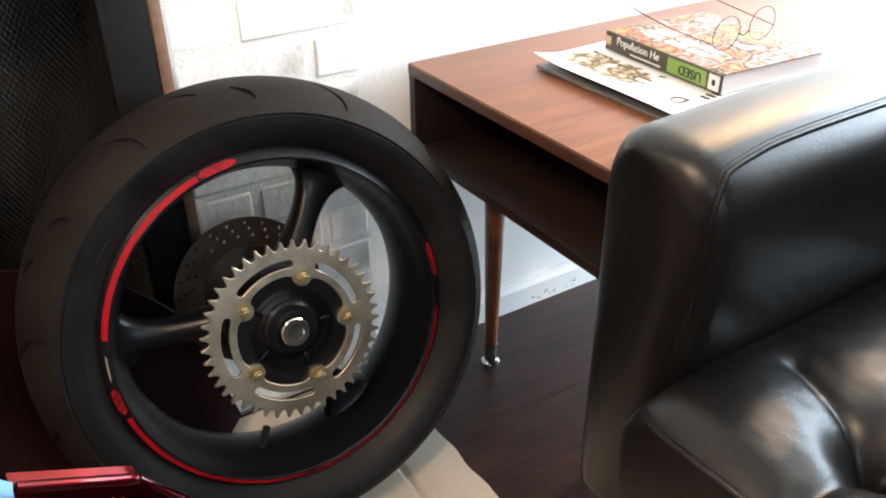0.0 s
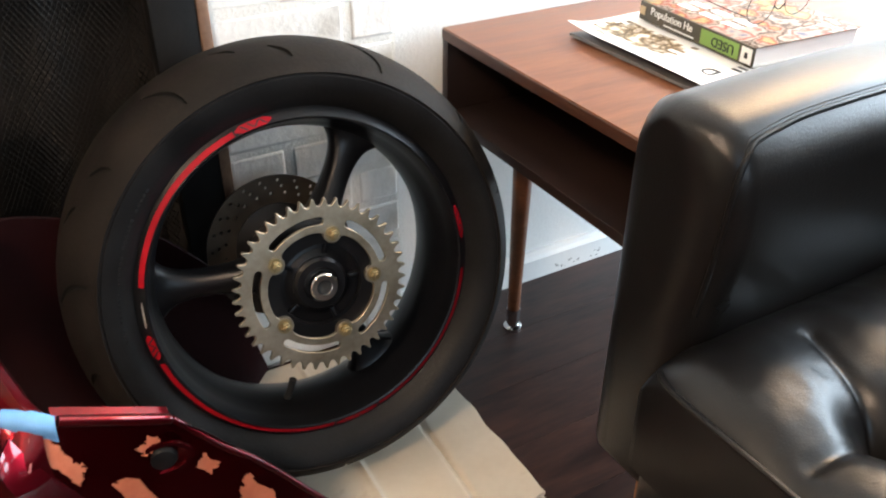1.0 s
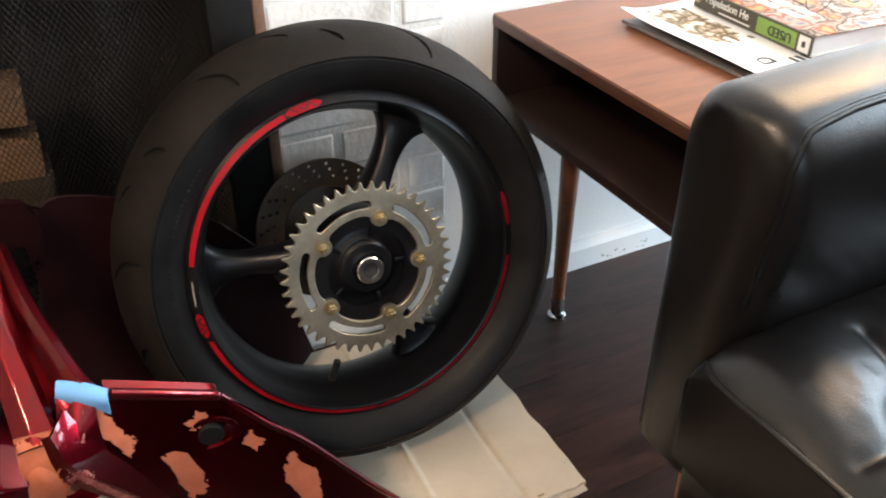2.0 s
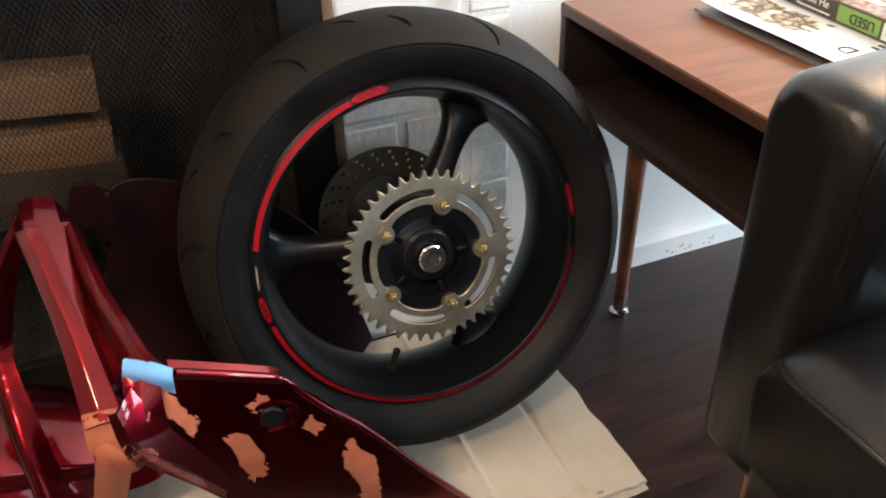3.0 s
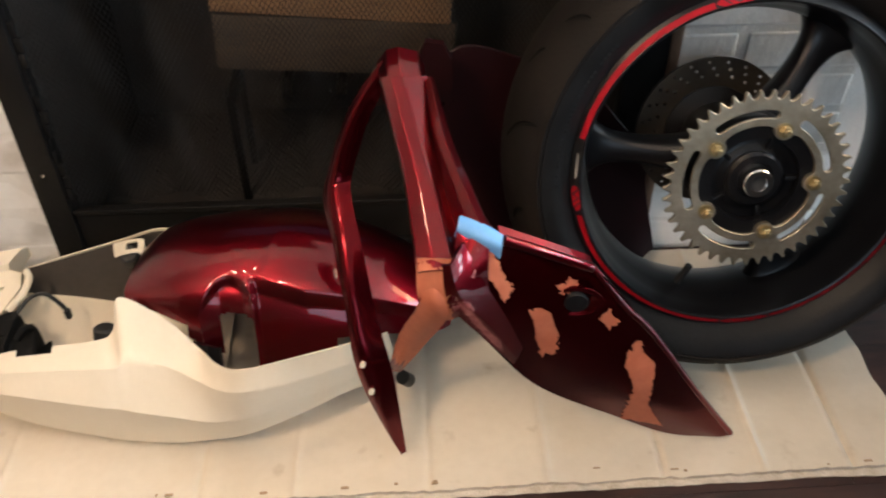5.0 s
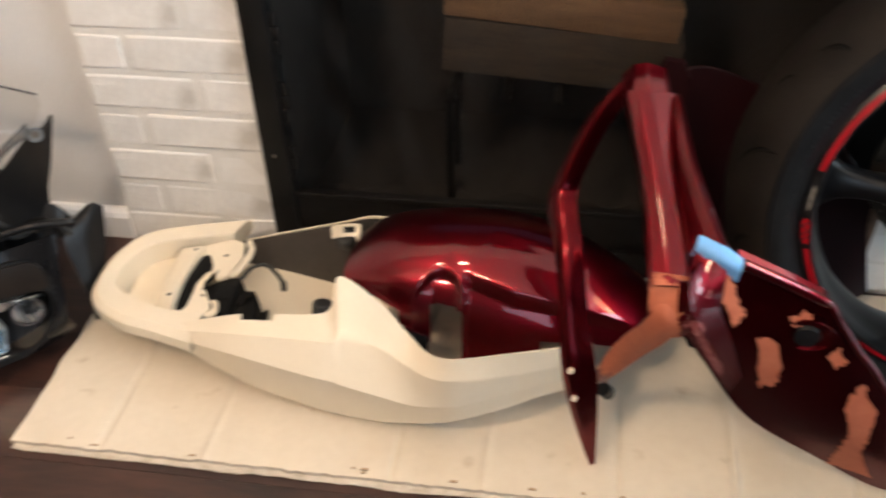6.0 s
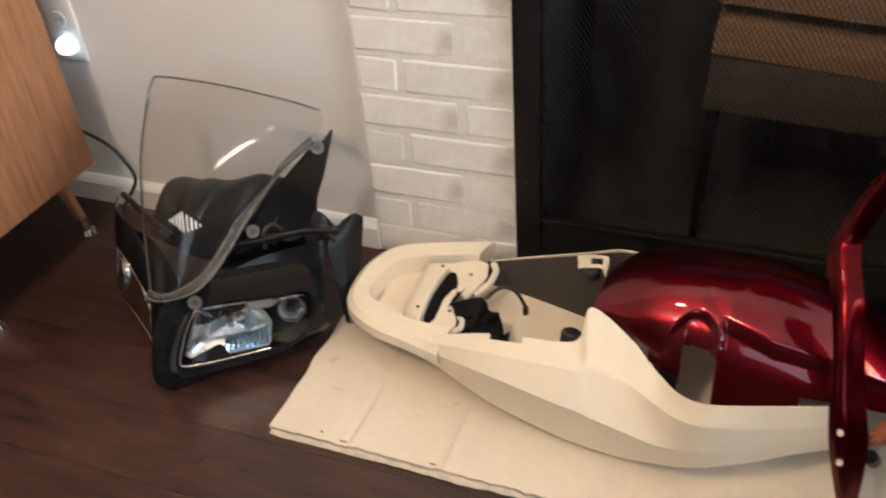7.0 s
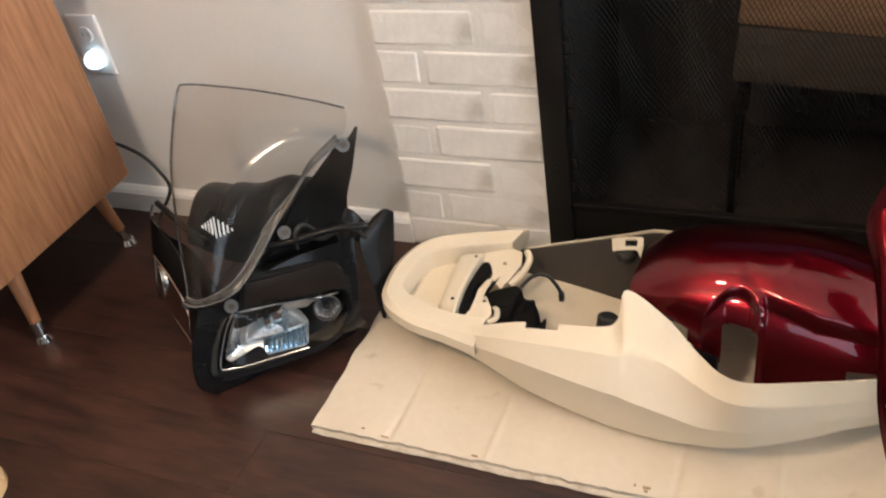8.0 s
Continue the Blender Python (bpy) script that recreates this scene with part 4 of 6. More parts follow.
    def ztop(x, y):
        u, v = (x - cx0) / (cx1 - cx0), (y - cy0) / (cy1 - cy0)
        e = min(u, 1 - u) * (cx1 - cx0)
        f = min(v, 1 - v) * (cy1 - cy0)
        z = zt - 0.035 * math.exp(-e / 0.028) - 0.03 * math.exp(-f / 0.03) + 0.016 * math.sin(math.pi * u) * math.sin(math.pi * v)
        for bx, by in buttons:
            d2 = (x - bx) ** 2 + (y - by) ** 2
            z -= 0.03 * math.exp(-d2 / 0.0011) + 0.014 * math.exp(-d2 / 0.012)
        for (ax, ay), (bx, by) in ((buttons[0], buttons[1]), (buttons[2], buttons[3]), (buttons[0], buttons[2]), (buttons[1], buttons[3]), (buttons[0], (0.672, 0.44)), (buttons[0], (0.535, 0.322)), (buttons[2], (0.97, 0.44)), (buttons[1], (0.54, -0.1))):
            dx, dy = bx - ax, by - ay
            t = max(0, min(1, ((x - ax) * dx + (y - ay) * dy) / (dx * dx + dy * dy)))
            d = math.hypot(x - ax - t * dx, y - ay - t * dy)
            z -= 0.010 * math.exp(-(d / 0.0075) ** 2) * (1 - 0.6 * t) + 0.007 * math.exp(-(d / 0.035) ** 2)
        return z + 0.002 * noise.noise((x * 9, y * 9, 0)) + 0.0009 * noise.noise((x * 45, y * 30, 3)) + 0.0004 * noise.noise((x * 110, y * 70, 5))
    b = bmesh.new()
    rows = [[(cx0 + (cx1 - cx0) * i / nx, cy0 + (cy1 - cy0) * j / ny, ztop(cx0 + (cx1 - cx0) * i / nx, cy0 + (cy1 - cy0) * j / ny)) for j in range(ny + 1)] for i in range(nx + 1)]
    grid_faces(b, rows)
    edge = [e for e in b.edges if e.is_boundary]
    ex = bmesh.ops.extrude_edge_only(b, edges=edge)
    for v in ex["geom"]:
        if isinstance(v, bmesh.types.BMVert):
            v.co.z = 0.295
    seat = part("seat_cushion", b, LEATHER, s, "tufted black leather seat cushion", sharp=70)
    for bx, by in buttons:
        part("button", revolve([(0.0, 0.004), (0.007, 0.003), (0.011, 0.0), (0.011, -0.003)], 18, m=Matrix.Translation((bx, by, ztop(bx, by) + 0.002))), LEATHER, seat)
    edge_line = [(0.535, cy1 - 0.008, zt - 0.060), (cx0 + 0.012, cy1 - 0.012, zt - 0.038), (cx0 + 0.001, cy1 - 0.05, zt - 0.036), (cx0 - 0.001, 0.3, zt - 0.034), (cx0 - 0.001, 0.0, zt - 0.034), (cx0 - 0.001, -0.6, zt - 0.034)]
    part("cushion_piping", tube(spline(edge_line, 60), 0.0034, 8), LEATHER, seat)
    part("seat_base", box(cx0 + 0.02, cx1 + 0.1, cy0, yi - 0.002, bot, 0.298, 0.01), LEATHER, s)
    part("backrest", box(cx1 - 0.02, cx1 + 0.24, cy0, yi - 0.010, 0.2, 0.745, 0.06, 4), LEATHER, s)
    part("arm", box(fx, fx + L, cy0 - 0.14, cy0 - 0.002, bot, top, 0.045, 4), LEATHER, s)
    for x, y in ((0.625, 0.575), (1.42, 0.575), (0.60, -0.69), (1.42, -0.69)):
        part("leg", tube([(x + 0.01, y, bot + 0.004), (x, y, 0.0)], [0.024, 0.015], 16), OAK, s, "pale tapered wooden leg")
    return s


sofa()

# ---- red side fairing standing on its tips ----
def patch(secs, across, along, keep, lift, bm=None, crisp=False):
    """A thin piece that follows a skin's surface where keep(u, v) holds."""
    b = bm or bmesh.new()
    rows = [(straight if crisp else spline)(s, across) for s in secs]
    cols = [spline([r[j] for r in rows], along) for j in range(across)]
    grid_faces(b, [[cols[j][i] for j in range(across)] for i in range(along)], keep)
    bmesh.ops.recalc_face_normals(b, faces=b.faces)
    b.normal_update()
    way = Vector((0, -0.7, 0.7))
    s = 1 if sum(f.normal.dot(way) for f in b.faces) > 0 else -1
    for v, n in [(v, v.normal.copy()) for v in b.verts]:
        v.co += n * s * lift
    return b


def area(corners, seed, rough=0.02):
    """keep() for a ragged polygon in (u, v)."""
    def keep(u, v):
        u += rough * noise.noise((u * 60, v * 30, seed)) + 0.5 * rough * noise.noise((u * 170, v * 90, seed + 4))
        v += 3.2 * rough * noise.noise((u * 55, v * 26, seed + 9)) + 1.2 * rough * noise.noise((u * 150, v * 80, seed + 2))
        hit = False
        for (a, b), (c, d) in zip(corners, corners[1:] + corners[:1]):
            if (b > v) != (d > v) and u < (c - a) * (v - b) / (d - b) + a:
                hit = not hit
        return hit
    return keep


def side_fairing():
    t = thing("red_side_fairing", "candy red motorcycle side fairing with sanded orange primer patches", "motorcycle fairing")
    body = [
        [(-0.099, 0.703, 0.372), (-0.094, 0.716, 0.40), (-0.082, 0.757, 0.436)],
        [(-0.055, 0.722, 0.295), (-0.045, 0.715, 0.36), (-0.036, 0.734, 0.428)],
        [(0.019, 0.742, 0.183), (0.040, 0.730, 0.275), (0.067, 0.745, 0.373)],
        [(0.130, 0.757, 0.097), (0.145, 0.744, 0.17), (0.158, 0.757, 0.249)],
        [(0.213, 0.768, 0.039), (0.225, 0.760, 0.085), (0.236, 0.767, 0.128)],
        [(0.285, 0.776, 0.0145), (0.297, 0.775, 0.0145), (0.312, 0.777, 0.0150)],
    ]
    # panel, well and blade carry their shade in the darker red
    panel = part("side_panel", skin(body, 40, 80, 0.003), SHADEDRED, t, "candy red lower panel")
    off = 0.0036
    for k, shape in enumerate((
        [(0.108, 0.84), (0.167, 0.89), (0.208, 0.74), (0.242, 0.68), (0.225, 0.53), (0.183, 0.63), (0.142, 0.70)],
        [(0.295, 0.57), (0.317, 0.62), (0.345, 0.63), (0.378, 0.51), (0.394, 0.40), (0.365, 0.29), (0.333, 0.41)],
        [(0.336, 0.80), (0.356, 0.88), (0.378, 0.89), (0.367, 0.81), (0.350, 0.76)],
        [(0.450, 0.76), (0.467, 0.87), (0.500, 0.84), (0.483, 0.76)],
        [(0.550, 0.82), (0.560, 0.88), (0.583, 0.80), (0.628, 0.80), (0.642, 0.60), (0.658, 0.38), (0.758, 0.15), (0.617, 0.0), (0.592, 0.467), (0.542, 0.633)],
    )):
        part("primer_patch", patch(body, 150, 240, area(shape, k + 1, 0.009), off), PRIMER, panel, "sanded orange primer")
    # bent flange beside the neck, with scuffed pale paint
    fl = [
        [(-0.102, 0.700, 0.428), (-0.096, 0.697, 0.430), (-0.081, 0.726, 0.432)],
        [(-0.095, 0.694, 0.378), (-0.085, 0.690, 0.392), (-0.064, 0.711, 0.400)],
        [(-0.058, 0.709, 0.312), (-0.052, 0.702, 0.334), (-0.041, 0.713, 0.352)],
        [(-0.016, 0.728, 0.242), (-0.014, 0.724, 0.256), (-0.008, 0.727, 0.272)],
    ]
    fo = part("neck_flange", skin(fl, 21, 50, 0.003, crisp=True), CANDY, t, "candy red bent flange")
    part("scuffed_patch", patch(fl, 80, 160, area([(0.34, 0.30), (0.38, 0.50), (0.52, 0.48), (0.66, 0.40), (0.82, 0.46), (0.86, 0.14), (0.70, 0.12), (0.52, 0.22)], 12, 0.035), 0.0036, crisp=True), SCUFFEDRED, fo, "sanded pale pink paint")
    # rolled top edge
    top = [(-0.036, 0.732, 0.429), (0.013, 0.735, 0.405), (0.055, 0.742, 0.380), (0.068, 0.747, 0.370)]
    part("top_edge", tube(spline(top, 24), [0.006] * 22 + [0.0055, 0.004], 10), CANDY, panel)
    tf = [[Vector(p) + Vector((0, -0.004, -0.010)), Vector(p) + Vector((0, -0.007, 0.001)), Vector(p) + Vector((0, 0.012, 0.008))] for p in ((-0.040, 0.738, 0.427), (0.013, 0.739, 0.402), (0.055, 0.746, 0.377), (0.068, 0.750, 0.367))]
    part("top_flange", skin(tf, 15, 30, 0.002, crisp=True), CANDY, panel)
    edge = [(0.068, 0.746, 0.371), (0.114, 0.750, 0.305), (0.158, 0.757, 0.248), (0.240, 0.768, 0.120), (0.311, 0.777, 0.016)]
    part("front_edge", tube(spline(edge, 40), 0.0048, 10), CANDY, panel)
    # recessed fastener
    m = Matrix.Translation((0.050, 0.7320, 0.335)) @ Matrix.Rotation(radians(90), 4, "X") @ Matrix.Rotation(radians(-8), 4, "Y")
    knob = part("fastener_well", revolve([(0.027, 0.000), (0.027, 0.0035), (0.022, 0.004), (0.018, 0.001), (0.0, 0.001)], 28, m=m @ Matrix.Diagonal((1.15, 0.85, 1, 1))), SHADEDRED, t)
    part("fastener", revolve([(0.0, 0.006), (0.013, 0.005), (0.0155, 0.001)], 20, m=m), BLACKABS, knob, "black rubber fastener")
    # the spar: lit front face, side face, groove and second rib in one pressing
    left = [(-0.159, 0.927, 0.515), (-0.146, 0.864, 0.485), (-0.136, 0.810, 0.458), (-0.130, 0.758, 0.433), (-0.126, 0.709, 0.409)]
    crest = [(-0.134, 0.918, 0.519), (-0.121, 0.853, 0.487), (-0.108, 0.791, 0.457), (-0.100, 0.745, 0.434), (-0.093, 0.703, 0.414)]
    side = [(-0.108, 0.927, 0.515), (-0.112, 0.874, 0.490), (-0.103, 0.800, 0.450), (-0.095, 0.753, 0.424), (-0.088, 0.712, 0.404)]
    rib_in = [(-0.106, 0.918, 0.512), (-0.099, 0.857, 0.483), (-0.083, 0.799, 0.455), (-0.071, 0.761, 0.437), (-0.060, 0.735, 0.426)]
    rib_out = [(-0.101, 0.922, 0.513), (-0.086, 0.851, 0.480), (-0.070, 0.801, 0.456), (-0.056, 0.760, 0.438), (-0.044, 0.738, 0.430)]
    spar = []
    for k, (a, c, d, e, g) in enumerate(zip(left, crest, side, rib_in, rib_out)):
        a, c, d, e, g = (Vector(p) for p in (a, c, d, e, g))
        a = a.lerp(c, 0.05)
        deep = Vector((0, 0.0061, -0.0126)) * (0.2, 0.8, 1, 1, 0.8)[k]
        spar.append([a + Vector((-0.001, 0.014, -0.018)), a, a.lerp(c, 0.45) + Vector((0, -0.0012, 0.0026)), c, d, d.lerp(e, 0.5) + deep, e, e.lerp(g, 0.5) + Vector((0, -0.0026, 0.0052)), g, g + Vector((0.001, 0.014, -0.014))])
    sp = part("spar", skin(spar, 64, 90, 0.003, crisp=True), CANDY, t, "candy red spar with a pressed groove", sharp=60)
    # the spar's foot spreads into the panel and the arm
    foot = [[Vector(c[4]).lerp(Vector(c[3]), 0.30) + Vector((0, -0.0014, 0.0024)) for c in (left, crest, side, rib_in, rib_out)],
            [(-0.128, 0.706, 0.386), (-0.100, 0.697, 0.396), (-0.090, 0.694, 0.396), (-0.074, 0.708, 0.408), (-0.054, 0.722, 0.412)],
            [(-0.122, 0.712, 0.360), (-0.102, 0.699, 0.366), (-0.090, 0.692, 0.376), (-0.074, 0.702, 0.385), (-0.054, 0.714, 0.385)],
            [(-0.112, 0.716, 0.344), (-0.098, 0.704, 0.346), (-0.084, 0.698, 0.356), (-0.066, 0.704, 0.356), (-0.048, 0.714, 0.350)]]
    nk = part("neck", skin(foot, 32, 40, 0.003), CANDY, t, "candy red neck of the fairing", sharp=60)
    part("primer_patch", patch(foot, 90, 110, lambda u, v: v < 0.40 + 0.12 * noise.noise((u * 5, 4, 1)) + 0.05 * noise.noise((u * 19, 9, 1)), 0.0034), PRIMER, nk, "sanded orange primer")
    part("scuffed_patch", patch(foot, 120, 160, lambda u, v: 0.44 < v < 0.82 and u > 0.15 and noise.noise((u * 7, v * 11, 3)) + 0.6 * noise.noise((u * 23, v * 31, 5)) > 0.24, 0.0034), SCUFFEDRED, nk, "sanded pale pink paint")
    cap = [[(-0.163, 0.975, 0.512), (-0.152, 0.970, 0.529), (-0.138, 0.967, 0.534), (-0.116, 0.962, 0.530), (-0.108, 0.968, 0.508)], [(-0.162, 0.945, 0.506), (-0.152, 0.938, 0.518), (-0.136, 0.932, 0.523), (-0.114, 0.930, 0.520), (-0.106, 0.940, 0.498)], [(-0.150, 0.908, 0.493), (-0.142, 0.902, 0.501), (-0.128, 0.898, 0.5055), (-0.110, 0.902, 0.504), (-0.103, 0.912, 0.484)], [(-0.136, 0.866, 0.477), (-0.128, 0.862, 0.482), (-0.119, 0.860, 0.4855), (-0.112, 0.862, 0.485), (-0.108, 0.868, 0.474)]]
    part("cap", skin(cap, 25, 40, 0.003, crisp=True), CANDY, t, "folded candy red top")
    # blade from the top, bowing out and down to its tip
    L = [(-0.156, 0.964, 0.519), (-0.200, 0.962, 0.452), (-0.231, 0.950, 0.372), (-0.239, 0.928, 0.341), (-0.228, 0.880, 0.316), (-0.217, 0.827, 0.267), (-0.203, 0.778, 0.174), (-0.157, 0.773, 0.012)]
    R = [(-0.150, 0.954, 0.499), (-0.180, 0.956, 0.440), (-0.203, 0.942, 0.372), (-0.204, 0.914, 0.352), (-0.195, 0.871, 0.322), (-0.179, 0.811, 0.243), (-0.162, 0.777, 0.175), (-0.150, 0.776, 0.016)]
    blade = [[a, Vector(a).lerp(Vector(c), 0.4) + Vector((-0.002, -0.008 if 0 < k < 7 else 0, 0.004 if 0 < k < 7 else 0)), c] for k, (a, c) in enumerate(zip(L, R))]
    bl = part("blade", skin(blade, 16, 90, 0.003), SHADEDRED, t, "narrow candy red blade")
    for c in ((-0.198, 0.766, 0.207), (-0.19, 0.761, 0.161)):
        d = Vector((-0.15, -0.9, 0.35)).normalized()
        part("screw_hole", tube([Vector(c) - d * 0.004, Vector(c) + d * 0.0015], 0.0036, 14), WHITEABS, bl, "pale screw hole")
    # orange sanded arm between neck and blade
    A = [(-0.124, 0.716, 0.400), (-0.127, 0.707, 0.368), (-0.149, 0.768, 0.261), (-0.165, 0.806, 0.157)]
    B = [(-0.092, 0.712, 0.400), (-0.097, 0.697, 0.359), (-0.121, 0.76, 0.248), (-0.152, 0.8, 0.157)]
    arm = [[a, Vector(a).lerp(Vector(c), 0.5) + Vector((0, -0.006, 0.004)), c] for a, c in zip(A, B)]
    ar = part("arm", skin(arm, 14, 50, 0.003), CANDY, t)
    part("primer_patch", patch(arm, 60, 120, lambda u, v: u < 0.90 + 0.1 * noise.noise((v * 7, 3, 1)) and v + 0.25 * noise.noise((u * 9, 5, 0)) > -0.02, 0.0036), PRIMER, ar, "sanded orange primer")
    part("primer_patch", patch(spar, 121, 240, lambda u, v: u > 0.965 + 0.10 * noise.noise((v * 15, 2.3, 4)) + 0.05 * noise.noise((v * 47, 7, 4)) and 0.09 < v < 0.38 + 0.06 * noise.noise((u * 30, 1, 0)), 0.0036, crisp=True), PRIMER, sp, "sanded orange primer")
    part("arm_clip", tube([(-0.150, 0.806, 0.135), (-0.142, 0.815, 0.118)], 0.010, 10), BLACKABS, ar, "black rubber clip")
    # wrapped strip of blue masking tape
    tp = [
        [(-0.087, 0.752, 0.420), (-0.084, 0.747, 0.436), (-0.080, 0.760, 0.442), (-0.076, 0.772, 0.428)],
        [(-0.064, 0.734, 0.412), (-0.060, 0.730, 0.434), (-0.056, 0.745, 0.441), (-0.053, 0.756, 0.428)],
        [(-0.040, 0.724, 0.410), (-0.039, 0.722, 0.428), (-0.037, 0.733, 0.435), (-0.036, 0.743, 0.424)],
    ]
    part("masking_tape", skin(tp, 16, 24, 0.0008), BLUETAPE, t, "crumpled strip of blue masking tape")
    return t


side_fairing()


def rear_fairing_panel():
    t = thing("dark_red_fairing_panel", "dark maroon fairing panel propped against the fireplace screen", "motorcycle fairing")
    secs = [
        [(-0.085, 1.150, 0.385), (-0.095, 1.120, 0.25), (-0.06, 1.060, 0.10), (0.0, 1.02, 0.0135)],
        [(-0.050, 1.160, 0.431), (-0.035, 1.135, 0.28), (0.01, 1.075, 0.12), (0.06, 1.03, 0.0135)],
        [(0.030, 1.168, 0.410), (0.05, 1.150, 0.27), (0.10, 1.105, 0.12), (0.14, 1.07, 0.0135)],
        [(0.150, 1.172, 0.345), (0.16, 1.165, 0.23), (0.19, 1.135, 0.12), (0.22, 1.105, 0.02)],
        [(0.255, 1.172, 0.225), (0.26, 1.168, 0.17), (0.27, 1.155, 0.12), (0.285, 1.14, 0.055)],
    ]
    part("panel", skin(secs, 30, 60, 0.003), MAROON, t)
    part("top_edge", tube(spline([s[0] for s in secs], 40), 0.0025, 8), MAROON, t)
    # folded bracket standing off the panel's upper corner
    m = pose(0, 1.068, 0, 90, 0, 0)
    g = plate([(-0.117, 0.452), (-0.102, 0.490), (-0.078, 0.486), (-0.068, 0.464), (-0.066, 0.430), (-0.073, 0.388), (-0.088, 0.386), (-0.089, 0.426), (-0.108, 0.428)], [ring2(0.0035, 10, -0.0805, 0.398)], -0.006, 0.006)
    bmesh.ops.transform(g, matrix=m, verts=g.verts)
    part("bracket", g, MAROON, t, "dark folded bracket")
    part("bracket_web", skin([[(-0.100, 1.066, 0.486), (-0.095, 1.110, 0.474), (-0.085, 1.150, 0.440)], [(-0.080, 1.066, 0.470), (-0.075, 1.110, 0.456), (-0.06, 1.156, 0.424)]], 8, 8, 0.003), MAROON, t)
    return t


rear_fairing_panel()


# ---- white tail cowl lying open side up ----
DEEPBLACK = mat("dead_black", (0.003, 0.003, 0.003), (0.006, 0.006, 0.006), 0.8, scale=30, spec=0.15)


def tail_cowl():
    t = thing("white_tail_cowl", "cream white motorcycle tail cowl lying on the cardboard", "motorcycle tail cowl")
    upper_edge = [(-0.958, 1, 0.087), (-0.943, 0.939, 0.087), (-0.887, 0.9, 0.087), (-0.785, 0.886, 0.108), (-0.678, 0.882, 0.141), (-0.57, 0.874, 0.16), (-0.540, 0.883, 0.169), (-0.531, 0.914, 0.202), (-0.474, 0.9, 0.174), (-0.43, 0.868, 0.152), (-0.392, 0.818, 0.164), (-0.35, 0.789, 0.184), (-0.278, 0.801, 0.19), (-0.191, 0.838, 0.178), (-0.167, 0.852, 0.173)]
    shoulder = [(-0.961, 0.999, 0.078), (-0.944, 0.937, 0.078), (-0.888, 0.897, 0.078), (-0.787, 0.876, 0.101), (-0.675, 0.85, 0.131), (-0.567, 0.836, 0.146), (-0.53, 0.834, 0.148), (-0.512, 0.842, 0.154), (-0.462, 0.834, 0.146), (-0.42, 0.812, 0.14), (-0.386, 0.788, 0.146), (-0.346, 0.776, 0.156), (-0.273, 0.794, 0.157), (-0.185, 0.841, 0.143), (-0.162, 0.858, 0.136)]
    flank = [(-0.958, 0.999, 0.062), (-0.938, 0.942, 0.063), (-0.882, 0.903, 0.064), (-0.785, 0.871, 0.086), (-0.673, 0.829, 0.108), (-0.563, 0.805, 0.106), (-0.526, 0.801, 0.103), (-0.505, 0.797, 0.1), (-0.452, 0.79, 0.093), (-0.41, 0.783, 0.09), (-0.376, 0.779, 0.096), (-0.338, 0.777, 0.106), (-0.269, 0.796, 0.122), (-0.184, 0.85, 0.104), (-0.161, 0.866, 0.101)]
    belly = [(-0.946, 1, 0.04), (-0.924, 0.952, 0.042), (-0.872, 0.916, 0.044), (-0.78, 0.88, 0.05), (-0.67, 0.839, 0.036), (-0.56, 0.817, 0.022), (-0.526, 0.812, 0.02), (-0.506, 0.809, 0.02), (-0.458, 0.802, 0.024), (-0.415, 0.797, 0.034), (-0.38, 0.791, 0.046), (-0.34, 0.786, 0.066), (-0.269, 0.801, 0.089), (-0.187, 0.861, 0.078), (-0.163, 0.875, 0.076)]
    foot = [(-0.925, 1.002, 0.0175), (-0.9, 0.968, 0.017), (-0.85, 0.944, 0.0165), (-0.768, 0.915, 0.0165), (-0.66, 0.876, 0.016), (-0.562, 0.852, 0.015), (-0.528, 0.846, 0.015), (-0.51, 0.84, 0.015), (-0.464, 0.83, 0.016), (-0.422, 0.82, 0.024), (-0.386, 0.81, 0.036), (-0.346, 0.8, 0.056), (-0.271, 0.81, 0.083), (-0.191, 0.87, 0.056), (-0.167, 0.883, 0.056)]
    near = [list(s) for s in zip(upper_edge, shoulder, flank, belly, foot)]
    far = [near[0]] + [[(x, y, z), (x, y + 0.016 * k, z - 0.15 * (z - 0.017)), (x, y + 0.026 * k, z - 0.4 * (z - 0.017)), (x, y + 0.02 * k, z - 0.7 * (z - 0.017)), (x, y, 0.017)] for x, y, z, k in ((x, y, z, 1 if x < -0.8 else 0.25) for x, y, z in ((-0.945, 1.070, 0.089), (-0.915, 1.104, 0.090), (-0.843, 1.139, 0.088), (-0.773, 1.150, 0.062), (-0.696, 1.138, 0.092), (-0.634, 1.124, 0.1205), (-0.574, 1.108, 0.150), (-0.523, 1.090, 0.179), (-0.484, 1.073, 0.193)))]
    yc = lambda x: 1.004 + 0.03 * max(0, min(1, (-0.55 - x) / 0.25)) - 0.02 * max(0, (-0.8 - x) / 0.15)
    shell = part("side_shell", skin(near, 41, 340, 0.0028, lambda u, v: not (0.284 < u < 0.317 and v < 0.07), crisp=True), WHITEABS, t, "cream white painted side", sharp=24)
    part("side_shell", skin(far, 29, 110, 0.0028, crisp=True), WHITEABS, t, "cream white painted side", sharp=24)
    # inner lining of the far wall, scuffed grey
    lin = [[(x, y - 0.004, z - 0.003) for x, y, z in s[:1]] + [(s[2][0], s[2][1] - 0.02, s[2][2] - 0.01), (s[4][0], s[4][1] - 0.02, 0.022)] for s in far[4:10]]
    part("inner_lining", skin(lin, 18, 40, 0.002), GREYABS, t, "scuffed grey inner lining")
